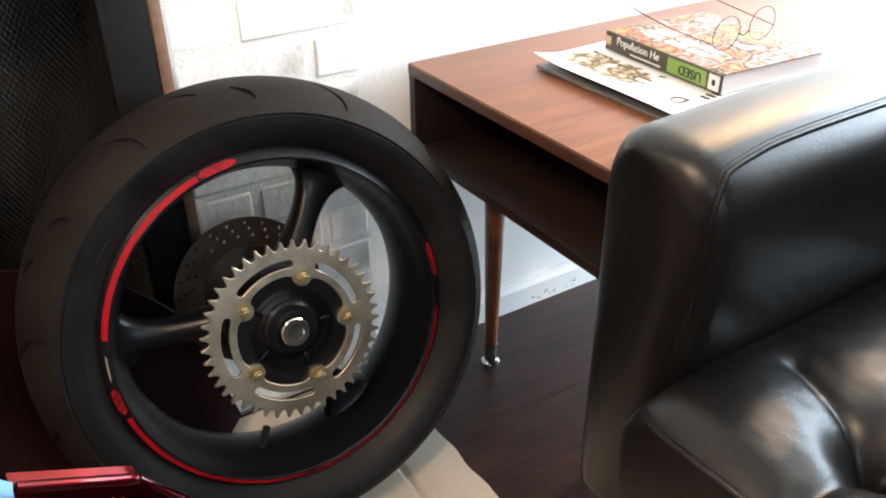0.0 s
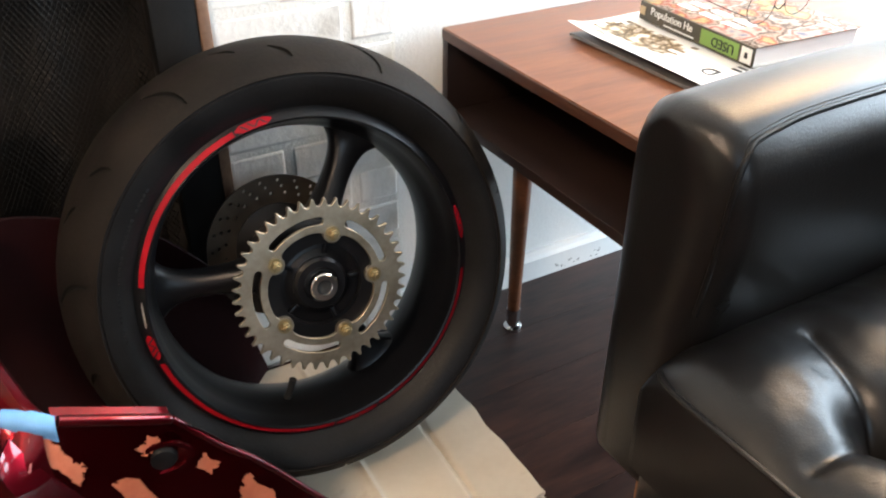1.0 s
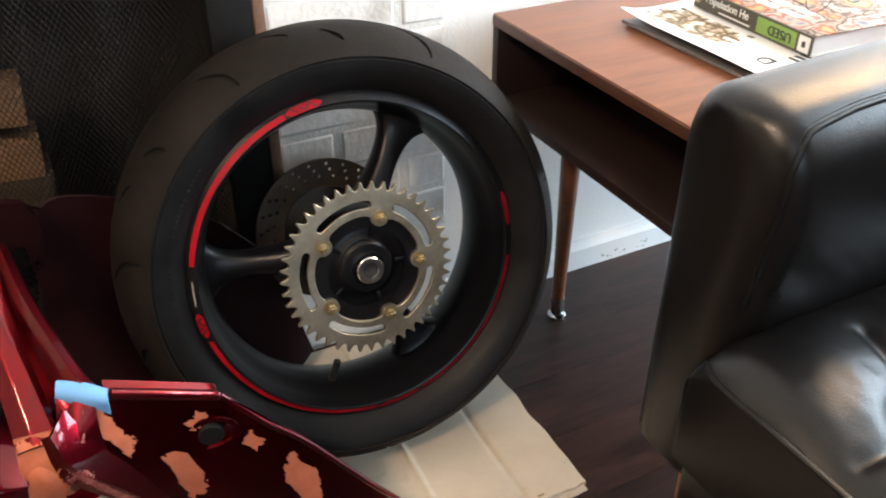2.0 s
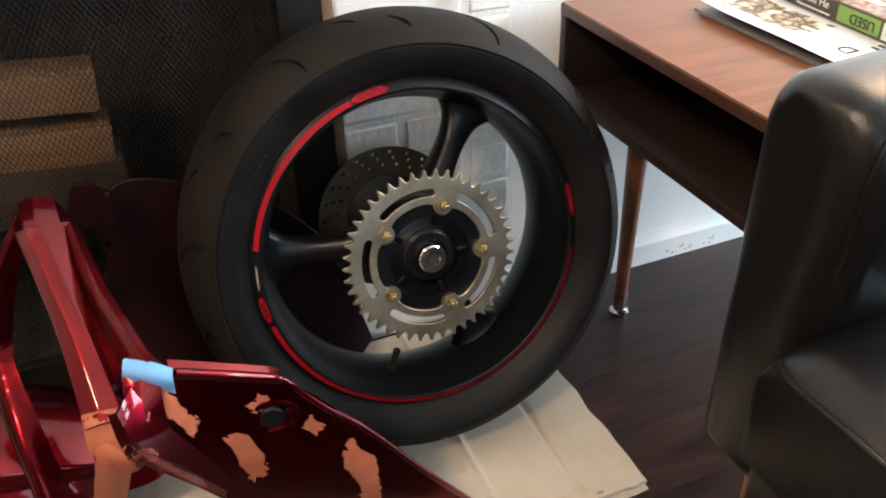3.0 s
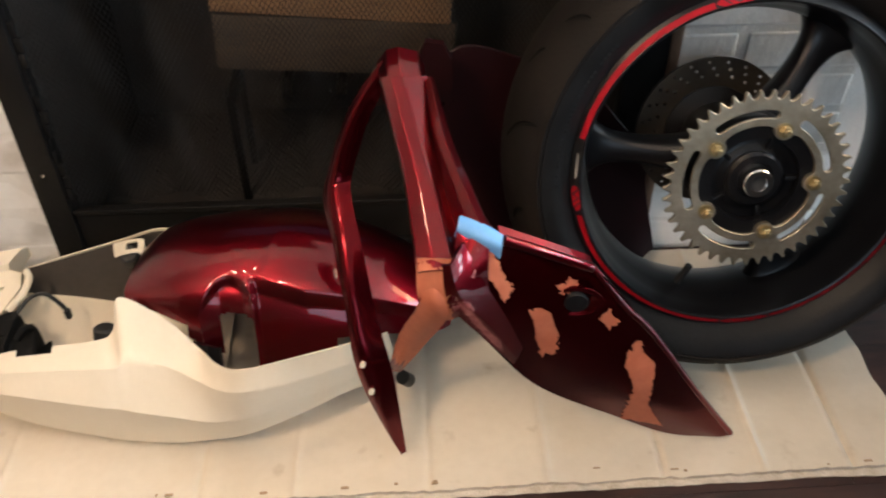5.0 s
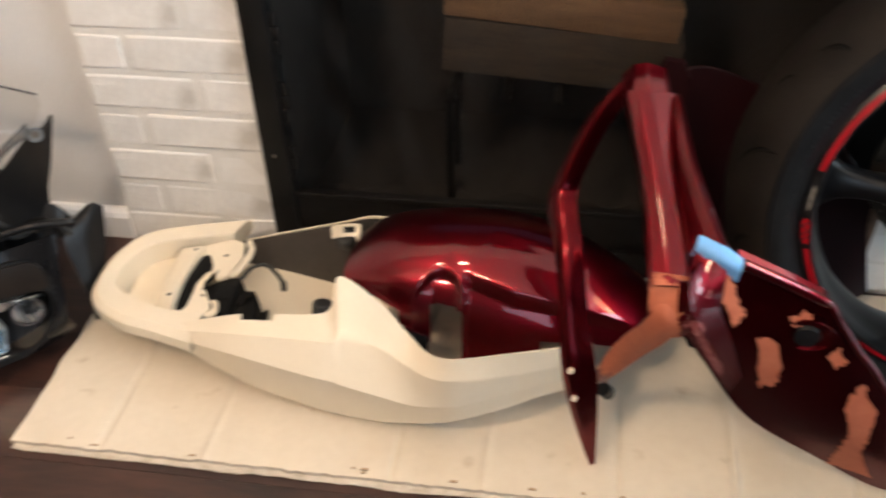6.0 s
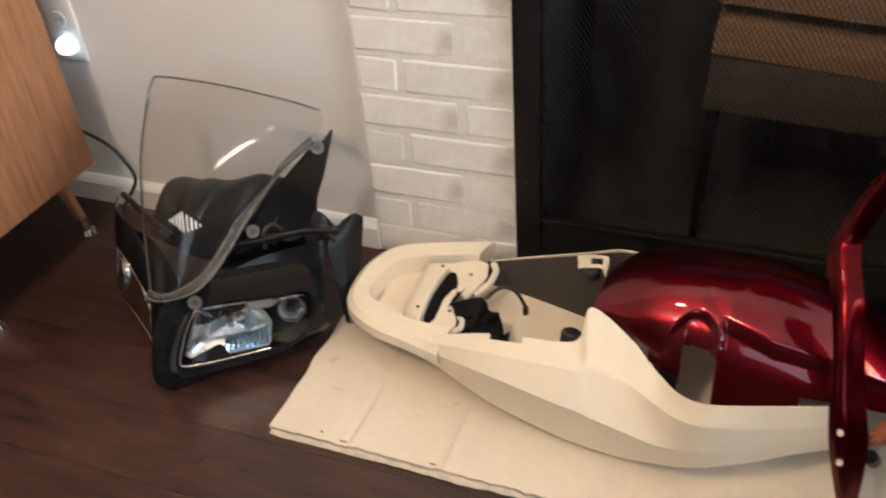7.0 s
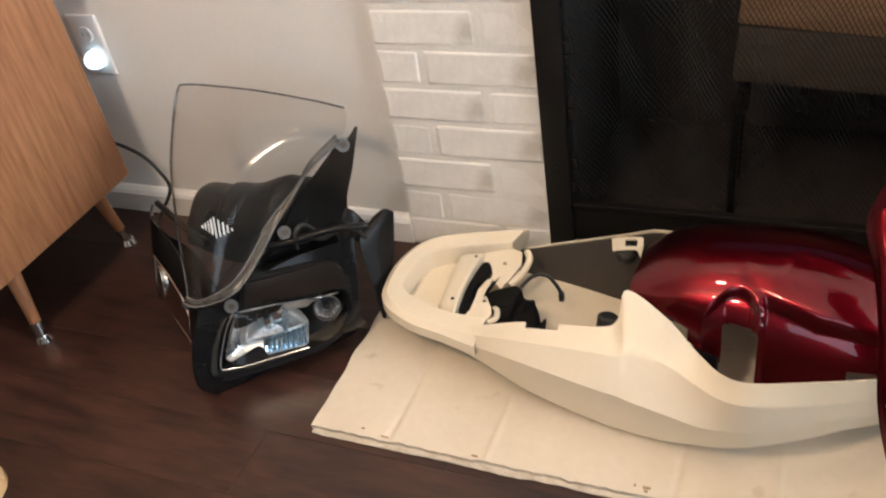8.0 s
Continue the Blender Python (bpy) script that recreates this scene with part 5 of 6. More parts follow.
    part("tray", skin([[(x, yc(x) - w, 0.022), (x, yc(x), 0.018), (x, yc(x) + w, 0.022)] for x, w in ((-0.95, 0.012), (-0.86, 0.085), (-0.76, 0.125), (-0.66, 0.15), (-0.5, 0.17), (-0.42, 0.18))], 14, 40, 0.002), WHITEABS, t, "cream inner tray")
    # U-shaped rear rim: flat top band with a square inner lip and cut ends
    outer = [(-0.756, 1.148, 0.101), (-0.843, 1.128, 0.098), (-0.920, 1.102, 0.095), (-0.953, 1.055, 0.092), (-0.960, 0.995, 0.091), (-0.946, 0.936, 0.091), (-0.889, 0.897, 0.093), (-0.820, 0.877, 0.096), (-0.757, 0.862, 0.096)]
    inner = [(-0.772, 1.110, 0.098), (-0.822, 1.099, 0.096), (-0.888, 1.080, 0.093), (-0.920, 1.052, 0.091), (-0.931, 1.000, 0.090), (-0.921, 0.964, 0.091), (-0.880, 0.940, 0.094), (-0.826, 0.918, 0.100), (-0.748, 0.900, 0.114)]
    rim = []
    for o, i in zip(outer, inner):
        o, i = Vector(o), Vector(i)
        w = (i - o).normalized()
        rim.append([o + Vector((0, 0, -0.017)) - w * 0.0065, o - w * 0.0055 + Vector((0, 0, 0.001)), o.lerp(i, 0.16) + Vector((0, 0, 0.008)), i.lerp(o, 0.05) + Vector((0, 0, 0.006)), i + Vector((0, 0, 0.003)), i + w * 0.002 + Vector((0, 0, -0.034))])
    for sec in (rim[0], rim[-1]):
        g = bmesh.new()
        g.faces.new([g.verts.new(p) for p in sec])
        bmesh.ops.solidify(g, geom=list(g.faces), thickness=0.002)
        part("rim_end", g, WHITEABS, t)
    part("rear_rim", skin(rim, 26, 120, 0.0028, crisp=True), WHITEABS, t, "U-shaped cream rear rim", sharp=20)
    rec = [[Vector(i) + Vector((0, 0, -0.034)) for i in (inner[4 - k], inner[4 + k])] for k in range(1, 4)]
    part("lamp_recess", skin([[Vector(inner[4]) + Vector((0.004, 0.004 * k, -0.034)) for k in (-1, 0, 1)]] + [[p, p.lerp(q, 0.5) + Vector((0, 0, -0.006)), q] for p, q in rec], 16, 30, 0.002), WHITEABS, t, "cream lamp recess floor")
    # raised mounting strip beside a dark curved slot
    left, right = [(-0.862, 1.079), (-0.860, 1.020), (-0.850, 0.947), (-0.817, 0.914)], [(-0.816, 1.082), (-0.822, 1.025), (-0.820, 0.965), (-0.812, 0.908)]
    strip = [[(p[0] - 0.010, p[1] - 0.002, 0.060), (p[0], p[1], 0.084), (p[0] + 0.010, p[1], 0.0895), (q[0] - 0.004, q[1], 0.0945), (q[0], q[1], 0.093), (q[0] + 0.002, q[1], 0.072)] for p, q in zip(left, right)]
    ms = part("mounting_strip", skin(strip, 19, 24, 0.002, crisp=True), WHITEABS, t, sharp=35)
    for f in (0.08, 0.92):
        part("rivet", revolve([(0, 0.0012), (0.003, 0.0006), (0.0034, 0)], 12, m=Matrix.Translation((-0.828 - 0.004 * f, 1.084 - 0.135 * f, 0.0930))), BLACKABS, ms)
    slot = []
    for x0, x1, y in ((-0.817, -0.803, 1.066), (-0.822, -0.794, 1.050), (-0.826, -0.790, 1.032), (-0.826, -0.804, 1.010), (-0.825, -0.806, 0.985), (-0.822, -0.803, 0.966), (-0.820, -0.794, 0.951), (-0.811, -0.796, 0.932)):
        slot.append([(x0, y, 0.060), (x0, y, 0.082 + 0.003 * noise.noise((x0 * 90, y * 60, 1))), ((x0 + x1) / 2, y + 0.002, 0.087), (x1, y + 0.004, 0.085 + 0.004 * noise.noise((x1 * 90, y * 60, 3))), (x1, y + 0.004, 0.060)])
    # black strip stands for the dark depth of the slot
    part("slot_dark", skin(slot, 19, 30, 0.002, crisp=True), DEEPBLACK, t, "black strip for the dark depth of the curved slot")
    for outline, z0, tilt in (
        ([(-0.819, 1.090), (-0.776, 1.111), (-0.753, 1.103), (-0.746, 1.072), (-0.757, 1.035), (-0.765, 1.011), (-0.789, 1.033), (-0.797, 1.059), (-0.815, 1.071)], 0.084, 6),
        ([(-0.780, 1.022), (-0.781, 0.980), (-0.763, 0.958), (-0.754, 0.935), (-0.759, 0.916), (-0.778, 0.905), (-0.802, 0.912), (-0.793, 0.937), (-0.794, 0.964), (-0.796, 0.988), (-0.789, 1.016)], 0.090, 0)):
        g = plate(outline, [ring2(0.004, 12, sum(p[0] for p in outline) / len(outline) + 0.004, sum(p[1] for p in outline) / len(outline) + 0.006)], 0, 0.004)
        c = Vector((-0.78, 1.09, 0.004))
        bmesh.ops.transform(g, matrix=Matrix.Translation((0, 0, z0)) @ Matrix.Translation(c) @ Matrix.Rotation(radians(tilt), 4, "X") @ Matrix.Translation(-c), verts=g.verts)
        part("lock_bracket", g, WHITEABS, t, sharp=30)
    part("bracket_curl", tube(spline([(-0.742, 1.098, 0.096), (-0.732, 1.078, 0.096), (-0.736, 1.050, 0.090), (-0.752, 1.022, 0.082)], 14), [0.006] * 14, 10), WHITEABS, t)
    part("bracket_curl", tube(spline([(-0.757, 0.952, 0.090), (-0.748, 0.945, 0.094), (-0.745, 0.928, 0.094), (-0.756, 0.918, 0.090)], 14), [0.005] * 14, 10), WHITEABS, t)
    lk = [[(x, y0, 0.03), (x, y0 + 0.002, z * 0.90), (x, y0 + 0.014, z), (x, (y0 + y1) / 2, z + 0.002), (x, y1 - 0.012, z * 0.98), (x, y1, z * 0.86), (x, y1, 0.03)] for x, y0, y1, z in ((-0.786, 0.966, 0.992, 0.078), (-0.779, 0.958, 0.998, 0.090), (-0.760, 0.936, 1.008, 0.094), (-0.738, 0.926, 1.016, 0.096), (-0.724, 0.922, 1.004, 0.100), (-0.718, 0.918, 0.998, 0.088), (-0.700, 0.914, 0.990, 0.090), (-0.684, 0.914, 0.965, 0.090), (-0.677, 0.918, 0.945, 0.082), (-0.675, 0.922, 0.940, 0.05))]
    lock = part("lock_box", skin(lk, 31, 50, 0.002), DEEPBLACK, t, "black seat lock")
    part("lock_lid", box(-0.752, -0.722, 0.950, 0.984, 0.094, 0.104, 0.004, 3), DEEPBLACK, lock)
    part("lock_latch", tube(spline([(-0.712, 0.950, 0.092), (-0.704, 0.962, 0.100), (-0.696, 0.974, 0.094)], 10), 0.0055, 10), DEEPBLACK, lock)
    cable = part("cable", tube(spline([(-0.725, 1.000, 0.100), (-0.708, 1.018, 0.112), (-0.688, 1.024, 0.114), (-0.672, 1.022, 0.100), (-0.662, 1.020, 0.082)], 24), 0.0032, 8), SOFTRUBBER, t, "short black cable")
    part("plug", box(-0.666, -0.657, 1.014, 1.024, 0.066, 0.084, 0.003), SOFTRUBBER, cable)
    for c, d in (((-0.556, 0.893, 0.150), (0.1, 0.3, 0.95)), ((-0.566, 1.080, 0.134), (0.1, -0.5, 0.86))):
        dv = Vector(d).normalized()
        part("rubber_bumper", tube([Vector(c) - dv * 0.014, Vector(c) - dv * 0.013, Vector(c) + dv * 0.012, Vector(c) + dv * 0.015], [0.012, 0.0155, 0.0155, 0.012], 18), SOFTRUBBER, t, "black rubber bumper")
    # cream bracket holding the far bumper
    arm = [[(-0.592, 1.096, 0.148), (-0.590, 1.086, 0.150), (-0.586, 1.070, 0.142)], [(-0.575, 1.092, 0.156), (-0.572, 1.080, 0.158), (-0.570, 1.066, 0.150)], [(-0.548, 1.084, 0.166), (-0.546, 1.074, 0.166), (-0.546, 1.062, 0.156)], [(-0.538, 1.080, 0.168), (-0.536, 1.068, 0.164), (-0.538, 1.060, 0.140)]]
    part("bumper_bracket", skin(arm, 12, 16, 0.003, lambda u, v: not (0.38 < u < 0.62 and 0.3 < v < 0.75)), WHITEABS, t, "cream bumper bracket")
    return t


tail_cowl()


# ---- red front mudguard resting in the tail ----
def mudguard():
    t = thing("red_front_mudguard", "glossy candy red front mudguard resting on the tail cowl", "motorcycle mudguard")
    near_lip = [(-0.52, 0.918, 0.176), (-0.49, 0.906, 0.17), (-0.44, 0.886, 0.146), (-0.36, 0.858, 0.112), (-0.27, 0.85, 0.125), (-0.18, 0.856, 0.138), (-0.11, 0.88, 0.122), (-0.08, 0.91, 0.112)]
    near_side = [(-0.531, 0.94, 0.19), (-0.492, 0.928, 0.202), (-0.442, 0.915, 0.21), (-0.362, 0.905, 0.212), (-0.27, 0.902, 0.212), (-0.178, 0.902, 0.192), (-0.106, 0.915, 0.158), (-0.074, 0.93, 0.136)]
    crown = [(-0.526, 0.995, 0.192), (-0.49, 0.998, 0.218), (-0.44, 1, 0.238), (-0.36, 1, 0.247), (-0.27, 0.998, 0.246), (-0.176, 0.99, 0.222), (-0.1, 0.98, 0.18), (-0.07, 0.98, 0.15)]
    far_side = [(-0.52, 1.05, 0.182), (-0.488, 1.062, 0.202), (-0.438, 1.07, 0.214), (-0.358, 1.075, 0.22), (-0.27, 1.072, 0.218), (-0.176, 1.055, 0.192), (-0.104, 1.03, 0.155), (-0.074, 1.015, 0.134)]
    far_lip = [(-0.515, 1.085, 0.155), (-0.486, 1.095, 0.158), (-0.436, 1.105, 0.155), (-0.356, 1.115, 0.15), (-0.27, 1.112, 0.15), (-0.178, 1.09, 0.135), (-0.11, 1.06, 0.115), (-0.08, 1.04, 0.108)]
    secs = [list(s) for s in zip(near_lip, near_side, crown, far_side, far_lip)]

    def keep(u, v):
        if v < 0.165 - 14 * (u - 0.405) ** 2 and 0.366 < u < 0.446:
            return False
        if v < 0.06 and (u < 0.28 or u > 0.62):
            return False
        return True
    def sink(u, v):
        """Depth of the pressed-in mount and of the flat lower flank."""
        step = lambda q, w: max(0.0, min(1.0, 0.5 + q / w))
        d = 0.010 * step(0.29 - 26 * (u - 0.398) ** 2 - v, 0.035) * step(0.052 - abs(u - 0.398), 0.05)
        line = 0.275 - 0.55 * (u - 0.45) if u < 0.56 else 0.215 - 0.06 * (u - 0.56)
        d = max(d, 0.011 * step(line - v, 0.06) * step(u - 0.45, 0.016) * step(0.86 - u, 0.16))
        q = max(0.0, min(1.0, (u - 0.405) / 0.05))
        d += 0.0008 * math.exp(-((v - 0.37 + 0.09 * q) / 0.035) ** 2) * step(u - 0.405, 0.01) * step(0.46 - u, 0.012)
        d += 0.0009 * step(v - 0.30, 0.04) * step(0.47 - v - 0.35 * (u - 0.46), 0.03) * step(u - 0.46 - 0.3 * (v - 0.30), 0.015) * step(0.66 - u, 0.05)
        return d
    b = bmesh.new()
    rows = [spline(r, 110) for r in secs]
    cols = [spline([r[j] for r in rows], 260) for j in range(110)]
    P = [[cols[j][i] for j in range(110)] for i in range(260)]
    for i in range(260):
        for j in range(110):
            d = sink(i / 259, j / 109)
            if d:
                n = (P[min(259, i + 1)][j] - P[max(0, i - 1)][j]).cross(P[i][min(109, j + 1)] - P[i][max(0, j - 1)]).normalized()
                n = -n if n.z > 0 else n
                cols[j][i] = P[i][j] + n * d
    grid_faces(b, [[cols[j][i] for j in range(110)] for i in range(260)], keep)
    bmesh.ops.recalc_face_normals(b, faces=b.faces)
    bmesh.ops.solidify(b, geom=list(b.faces), thickness=0.003)
    part("shell", b, CANDY, t, "glossy candy red shell", sharp=50)
    tab = part("mount_tab", skin([[(-0.436, 0.886, 0.140), (-0.415, 0.876, 0.142), (-0.396, 0.870, 0.142)], [(-0.432, 0.874, 0.116), (-0.413, 0.862, 0.116), (-0.396, 0.860, 0.118)], [(-0.416, 0.866, 0.098), (-0.408, 0.858, 0.096), (-0.397, 0.858, 0.100)]], 14, 14, 0.007), BLACKGLOSS, t, "black mounting tab")
    part("tab_boss", revolve([(0.0, 0.004), (0.006, 0.003), (0.009, 0.0)], 16, m=Matrix.Translation((-0.405, 0.856, 0.104)) @ Matrix.Rotation(radians(70), 4, "X")), BLACKGLOSS, tab)
    return t


mudguard()


# ---- headlight and windscreen assembly ----
def side_lamp(t, s, mir, at, inside):
    """The far lamp, seen edge-on past the nose."""
    part("nose_shell", skin(mir, 44, 90, 0.003, lambda u, v: not inside(u, v)), BLACKGLOSS, t, "gloss black nose shell")
    lens = part("lens", patch(mir, 88, 180, inside, 0.001), CLEAR, t, "clear headlight lens")
    # light strip round the lens
    loop = [(0.195, 0.23), (0.30, 0.215), (0.5, 0.20), (0.65, 0.195), (0.78, 0.19), (0.80, 0.24), (0.80, 0.5), (0.79, 0.725), (0.65, 0.722), (0.5, 0.72), (0.30, 0.715), (0.262, 0.67), (0.215, 0.45)]
    part("lens_bezel", tube([at(u, v) + Vector((0, -0.0015, 0)) for u, v in loop], 0.0026, 8, closed=True), CHROME, lens, "bright lens edge")
    # mirrored trough and round lamp behind the lens
    tr = [[(s * 0.020, 0.776, 0.024), (s * 0.024, 0.796, 0.060), (s * 0.024, 0.792, 0.112)], [(s * 0.040, 0.798, 0.026), (s * 0.046, 0.836, 0.062), (s * 0.044, 0.818, 0.120)], [(s * 0.070, 0.822, 0.030), (s * 0.074, 0.866, 0.072), (s * 0.068, 0.836, 0.128)], [(s * 0.128, 0.862, 0.040), (s * 0.122, 0.892, 0.080), (s * 0.128, 0.874, 0.134)], [(s * 0.150, 0.890, 0.050), (s * 0.146, 0.912, 0.085), (s * 0.150, 0.892, 0.142)], [(s * 0.196, 0.925, 0.062), (s * 0.192, 0.938, 0.095), (s * 0.196, 0.930, 0.150)]]
    rf = part("reflector", skin(tr, 20, 24, 0.001), REFLECT, t, "mirrored reflector trough")
    for k in range(2):
        x, y = 0.056 + 0.046 * k, 0.822 + 0.031 * k
        part("reflector_rib", tube([(s * x, y + 0.004, 0.046 + 0.002 * k), (s * (x + 0.002), y + 0.024, 0.075), (s * x, y + 0.012, 0.112)], 0.0024, 6), REFLECT, rf)
    sd = part("lamp_shield", box(-0.020, 0.020, -0.004, 0.004, -0.010, 0.012, 0.003), CHROME, rf)
    sd.matrix_basis = Matrix.Translation((s * 0.084, 0.846, 0.088)) @ Matrix.Rotation(s * radians(40), 4, "Z")
    fwd = Vector((s * 0.62, -0.72, 0.25)).normalized().to_track_quat("Z", "Y").to_matrix().to_4x4()
    m = Matrix.Translation((s * 0.163, 0.902, 0.098)) @ fwd
    rl = part("round_lamp", revolve([(0.0, 0.0)] + [(0.026 * q / 8, 0.024 * (q / 8) ** 2) for q in range(1, 9)], 40, m=m), REFLECT, t, "round mirrored lamp")
    part("lamp_ring", revolve([(0.024, 0.020), (0.026, 0.026), (0.030, 0.026), (0.030, 0.018)], 36, m=m), CHROME, rl)
    part("bulb", revolve([(0.0, 0.022), (0.005, 0.020), (0.007, 0.014), (0.007, 0.001)], 16, m=m), BLACKABS, rl)
    part("lamp_back", skin([[(s * 0.02, 0.825, 0.02), (s * 0.02, 0.84, 0.08), (s * 0.02, 0.855, 0.145)], [(s * 0.12, 0.915, 0.03), (s * 0.12, 0.925, 0.09), (s * 0.12, 0.93, 0.15)], [(s * 0.205, 0.955, 0.05), (s * 0.205, 0.96, 0.10), (s * 0.205, 0.965, 0.15)]], 12, 24, 0.002), BLACKABS, t)


# axes of the lamp's face: along it, up it and out of it
LAMP_O, LAMP_A, LAMP_B, LAMP_N = Vector((0.024, 0.748, 0.048)), Vector((0.7809, 0.6194, 0.0808)), Vector((-0.2361, 0.1730, 0.9562)), Vector((0.5783, -0.7658, 0.2813))
LAMP_MID = (0.112, 0.046)
LAMP_OUTER = [(0.065, 0.097), (0.095, 0.141), (0.169, 0.134), (0.239, 0.126), (0.260, 0.104), (0.263, 0.067), (0.2445, 0.022), (0.214, -0.014), (0.1765, -0.028), (0.097, -0.027), (0.002, -0.018), (-0.029, -0.003), (-0.028, 0.023), (-0.007, 0.056), (0.033, 0.092)]
LAMP_LENS = [(0.0545, 0.096), (0.027, 0.0635), (-0.0013, 0.012), (0.006, -0.001), (0.047, -0.008), (0.148, -0.0146), (0.197, -0.0095), (0.233, 0.016), (0.244, 0.059), (0.239, 0.067), (0.152, 0.083)]
LAMP_MIRROR = [(0.067, 0.093), (0.037, 0.060), (0.0136, 0.0195), (0.0236, 0.010), (0.0966, -0.003), (0.1505, -0.0092), (0.1664, 0.031), (0.1608, 0.054), (0.1374, 0.080)]


def on_lamp(a, b, out=0.0):
    return LAMP_O + LAMP_A * a + LAMP_B * b + LAMP_N * out


def radial(poly, mid, n=96):
    """Radius of a closed outline about mid, for n even angles, with its corners eased."""
    res = []
    for k in range(n):
        q = 2 * math.pi * k / n
        dx, dy = math.cos(q), math.sin(q)
        far = 0.001
        for (a, b), (c, d) in zip(poly, poly[1:] + poly[:1]):
            a, b, c, d = a - mid[0], b - mid[1], c - mid[0], d - mid[1]
            den = dx * (d - b) - dy * (c - a)
            if abs(den) > 1e-9:
                f = (a * (d - b) - b * (c - a)) / den
                w = (a * dy - b * dx) / den
                if f > 0 and -1e-6 <= w <= 1 + 1e-6:
                    far = max(far, f)
        res.append(far)
    return [0.25 * res[k - 1] + 0.5 * res[k] + 0.25 * res[(k + 1) % n] for k in range(n)]


def lamp_rings(rings, mid, close=False):
    """Loft outlines (radii, scale, height out of the face) into one surface."""
    b = bmesh.new()
    rows = []
    for radii, f, out in rings:
        n = len(radii)
        rows.append([on_lamp(mid[0] + r * f * math.cos(2 * math.pi * k / n), mid[1] + r * f * math.sin(2 * math.pi * k / n), out) for k, r in enumerate(radii)])
    grid_faces(b, rows, wrap=True)
    if close:
        b.verts.ensure_lookup_table()
        b.faces.new(b.verts[-len(rows[0]):])
    return b


def lamp_covers(p):
    d = p - LAMP_O
    a, c = d.dot(LAMP_A) - LAMP_MID[0], d.dot(LAMP_B) - LAMP_MID[1]
    return math.hypot(a, c) < 0.93 * OUTER_R[round(math.atan2(c, a) / (2 * math.pi) * 96) % 96]


OUTER_R, LENS_R = radial(LAMP_OUTER, LAMP_MID), radial(LAMP_LENS, LAMP_MID)
MIRROR_MID = (0.100, 0.040)
MIRROR_R = radial(LAMP_MIRROR, MIRROR_MID)


def head_lamp(t):
    """Main lamp: rounded black housing, brow, clear domed lens, mirror trough and round lamp."""
    part("lamp_housing", lamp_rings([(OUTER_R, 0.86, -0.085), (OUTER_R, 0.97, -0.060), (OUTER_R, 1.0, -0.012), (OUTER_R, 0.992, -0.004), (OUTER_R, 0.972, 0.000), (LENS_R, 1.03, 0.001), (LENS_R, 1.0, -0.003), (LENS_R, 0.99, -0.046), (LENS_R, 0.5, -0.055)], LAMP_MID, True), BLACKABS, t, "black lamp housing")
    b = bmesh.new()
    lo = spline([(0.079, 0.0985, 0), (0.153, 0.0860, 0), (0.230, 0.0715, 0), (0.247, 0.072, 0)], 18)
    hi = spline([(0.096, 0.136, 0), (0.168, 0.128, 0), (0.234, 0.119, 0), (0.250, 0.103, 0)], 18)
    rows = [[on_lamp(p.x, p.y, 0.002), on_lamp(p.x, p.y, 0.006), on_lamp(*p.lerp(q, 0.5).xy, 0.0085), on_lamp(q.x, q.y, 0.006), on_lamp(q.x, q.y, 0.001)] for p, q in zip(lo, hi)]
    part("brow", grid_faces(b, rows), BROWPLASTIC, t, "satin brown-black brow over the lens")
    lens = part("lens", lamp_rings([(LENS_R, f, 0.0015 + 0.009 * (1 - f * f)) for f in (1.0, 0.95, 0.85, 0.7, 0.5, 0.3, 0.12, 0.01)], LAMP_MID), CLEAR, t, "clear domed headlight lens")
    edge = [on_lamp(a, c, 0.002) for a, c in ((0.060, 0.0955), (0.046, 0.083), (0.030, 0.062), (0.012, 0.032), (0.004, 0.013), (0.010, 0.005), (0.047, -0.002), (0.098, -0.007), (0.150, -0.0115))]
    part("lens_bezel", tube(spline(edge, 70), 0.0019, 8), CHROME, lens, "bright lens edge")
    edge = [on_lamp(a, c, -0.002) for a, c in ((0.066, 0.094), (0.052, 0.078), (0.037, 0.056), (0.022, 0.028))]
    part("lens_bezel", tube(spline(edge, 40), 0.0024, 8), SMOKEEDGE, lens, "pale inner lens edge")
    wrap = [[on_lamp(a, c, 0.003), on_lamp(a - 0.012, c - 0.002, 0.000), on_lamp(a - 0.022, c - 0.006, -0.010)] for a, c in ((0.048, 0.092), (0.030, 0.074), (0.012, 0.046), (-0.002, 0.016), (-0.003, 0.002))]
    part("lens_return", skin(wrap, 10, 30, 0.001), SMOKEBAND, lens, "grey curved side of the lens")
    rf = part("reflector", lamp_rings([(MIRROR_R, 1.0, -0.005), (MIRROR_R, 0.93, -0.012), (MIRROR_R, 0.70, -0.024), (MIRROR_R, 0.55, -0.026), (MIRROR_R, 0.50, -0.036), (MIRROR_R, 0.2, -0.042), (MIRROR_R, 0.02, -0.043)], MIRROR_MID), REFLECT, t, "mirrored reflector trough")
    for k in range(9):
        a = 0.084 + 0.0086 * k
        part("reflector_rib", tube([on_lamp(a - 0.004, 0.001 - 0.0016 * k + 0.004, -0.009), on_lamp(a, 0.014 + 0.0004 * k, -0.014), on_lamp(a + 0.004, 0.026, -0.011)], 0.0044, 8), SKYMIRROR, rf, "mirror rib with the window's blue in its colour")
    # dark plate under the brow, put in for its reflection in the mirror
    hood = [[on_lamp(a, c, -0.001), on_lamp(e, g, -0.006)] for a, c, e, g in ((0.056, 0.093, 0.049, 0.066), (0.084, 0.0875, 0.072, 0.064), (0.112, 0.083, 0.098, 0.068), (0.138, 0.078, 0.126, 0.068))]
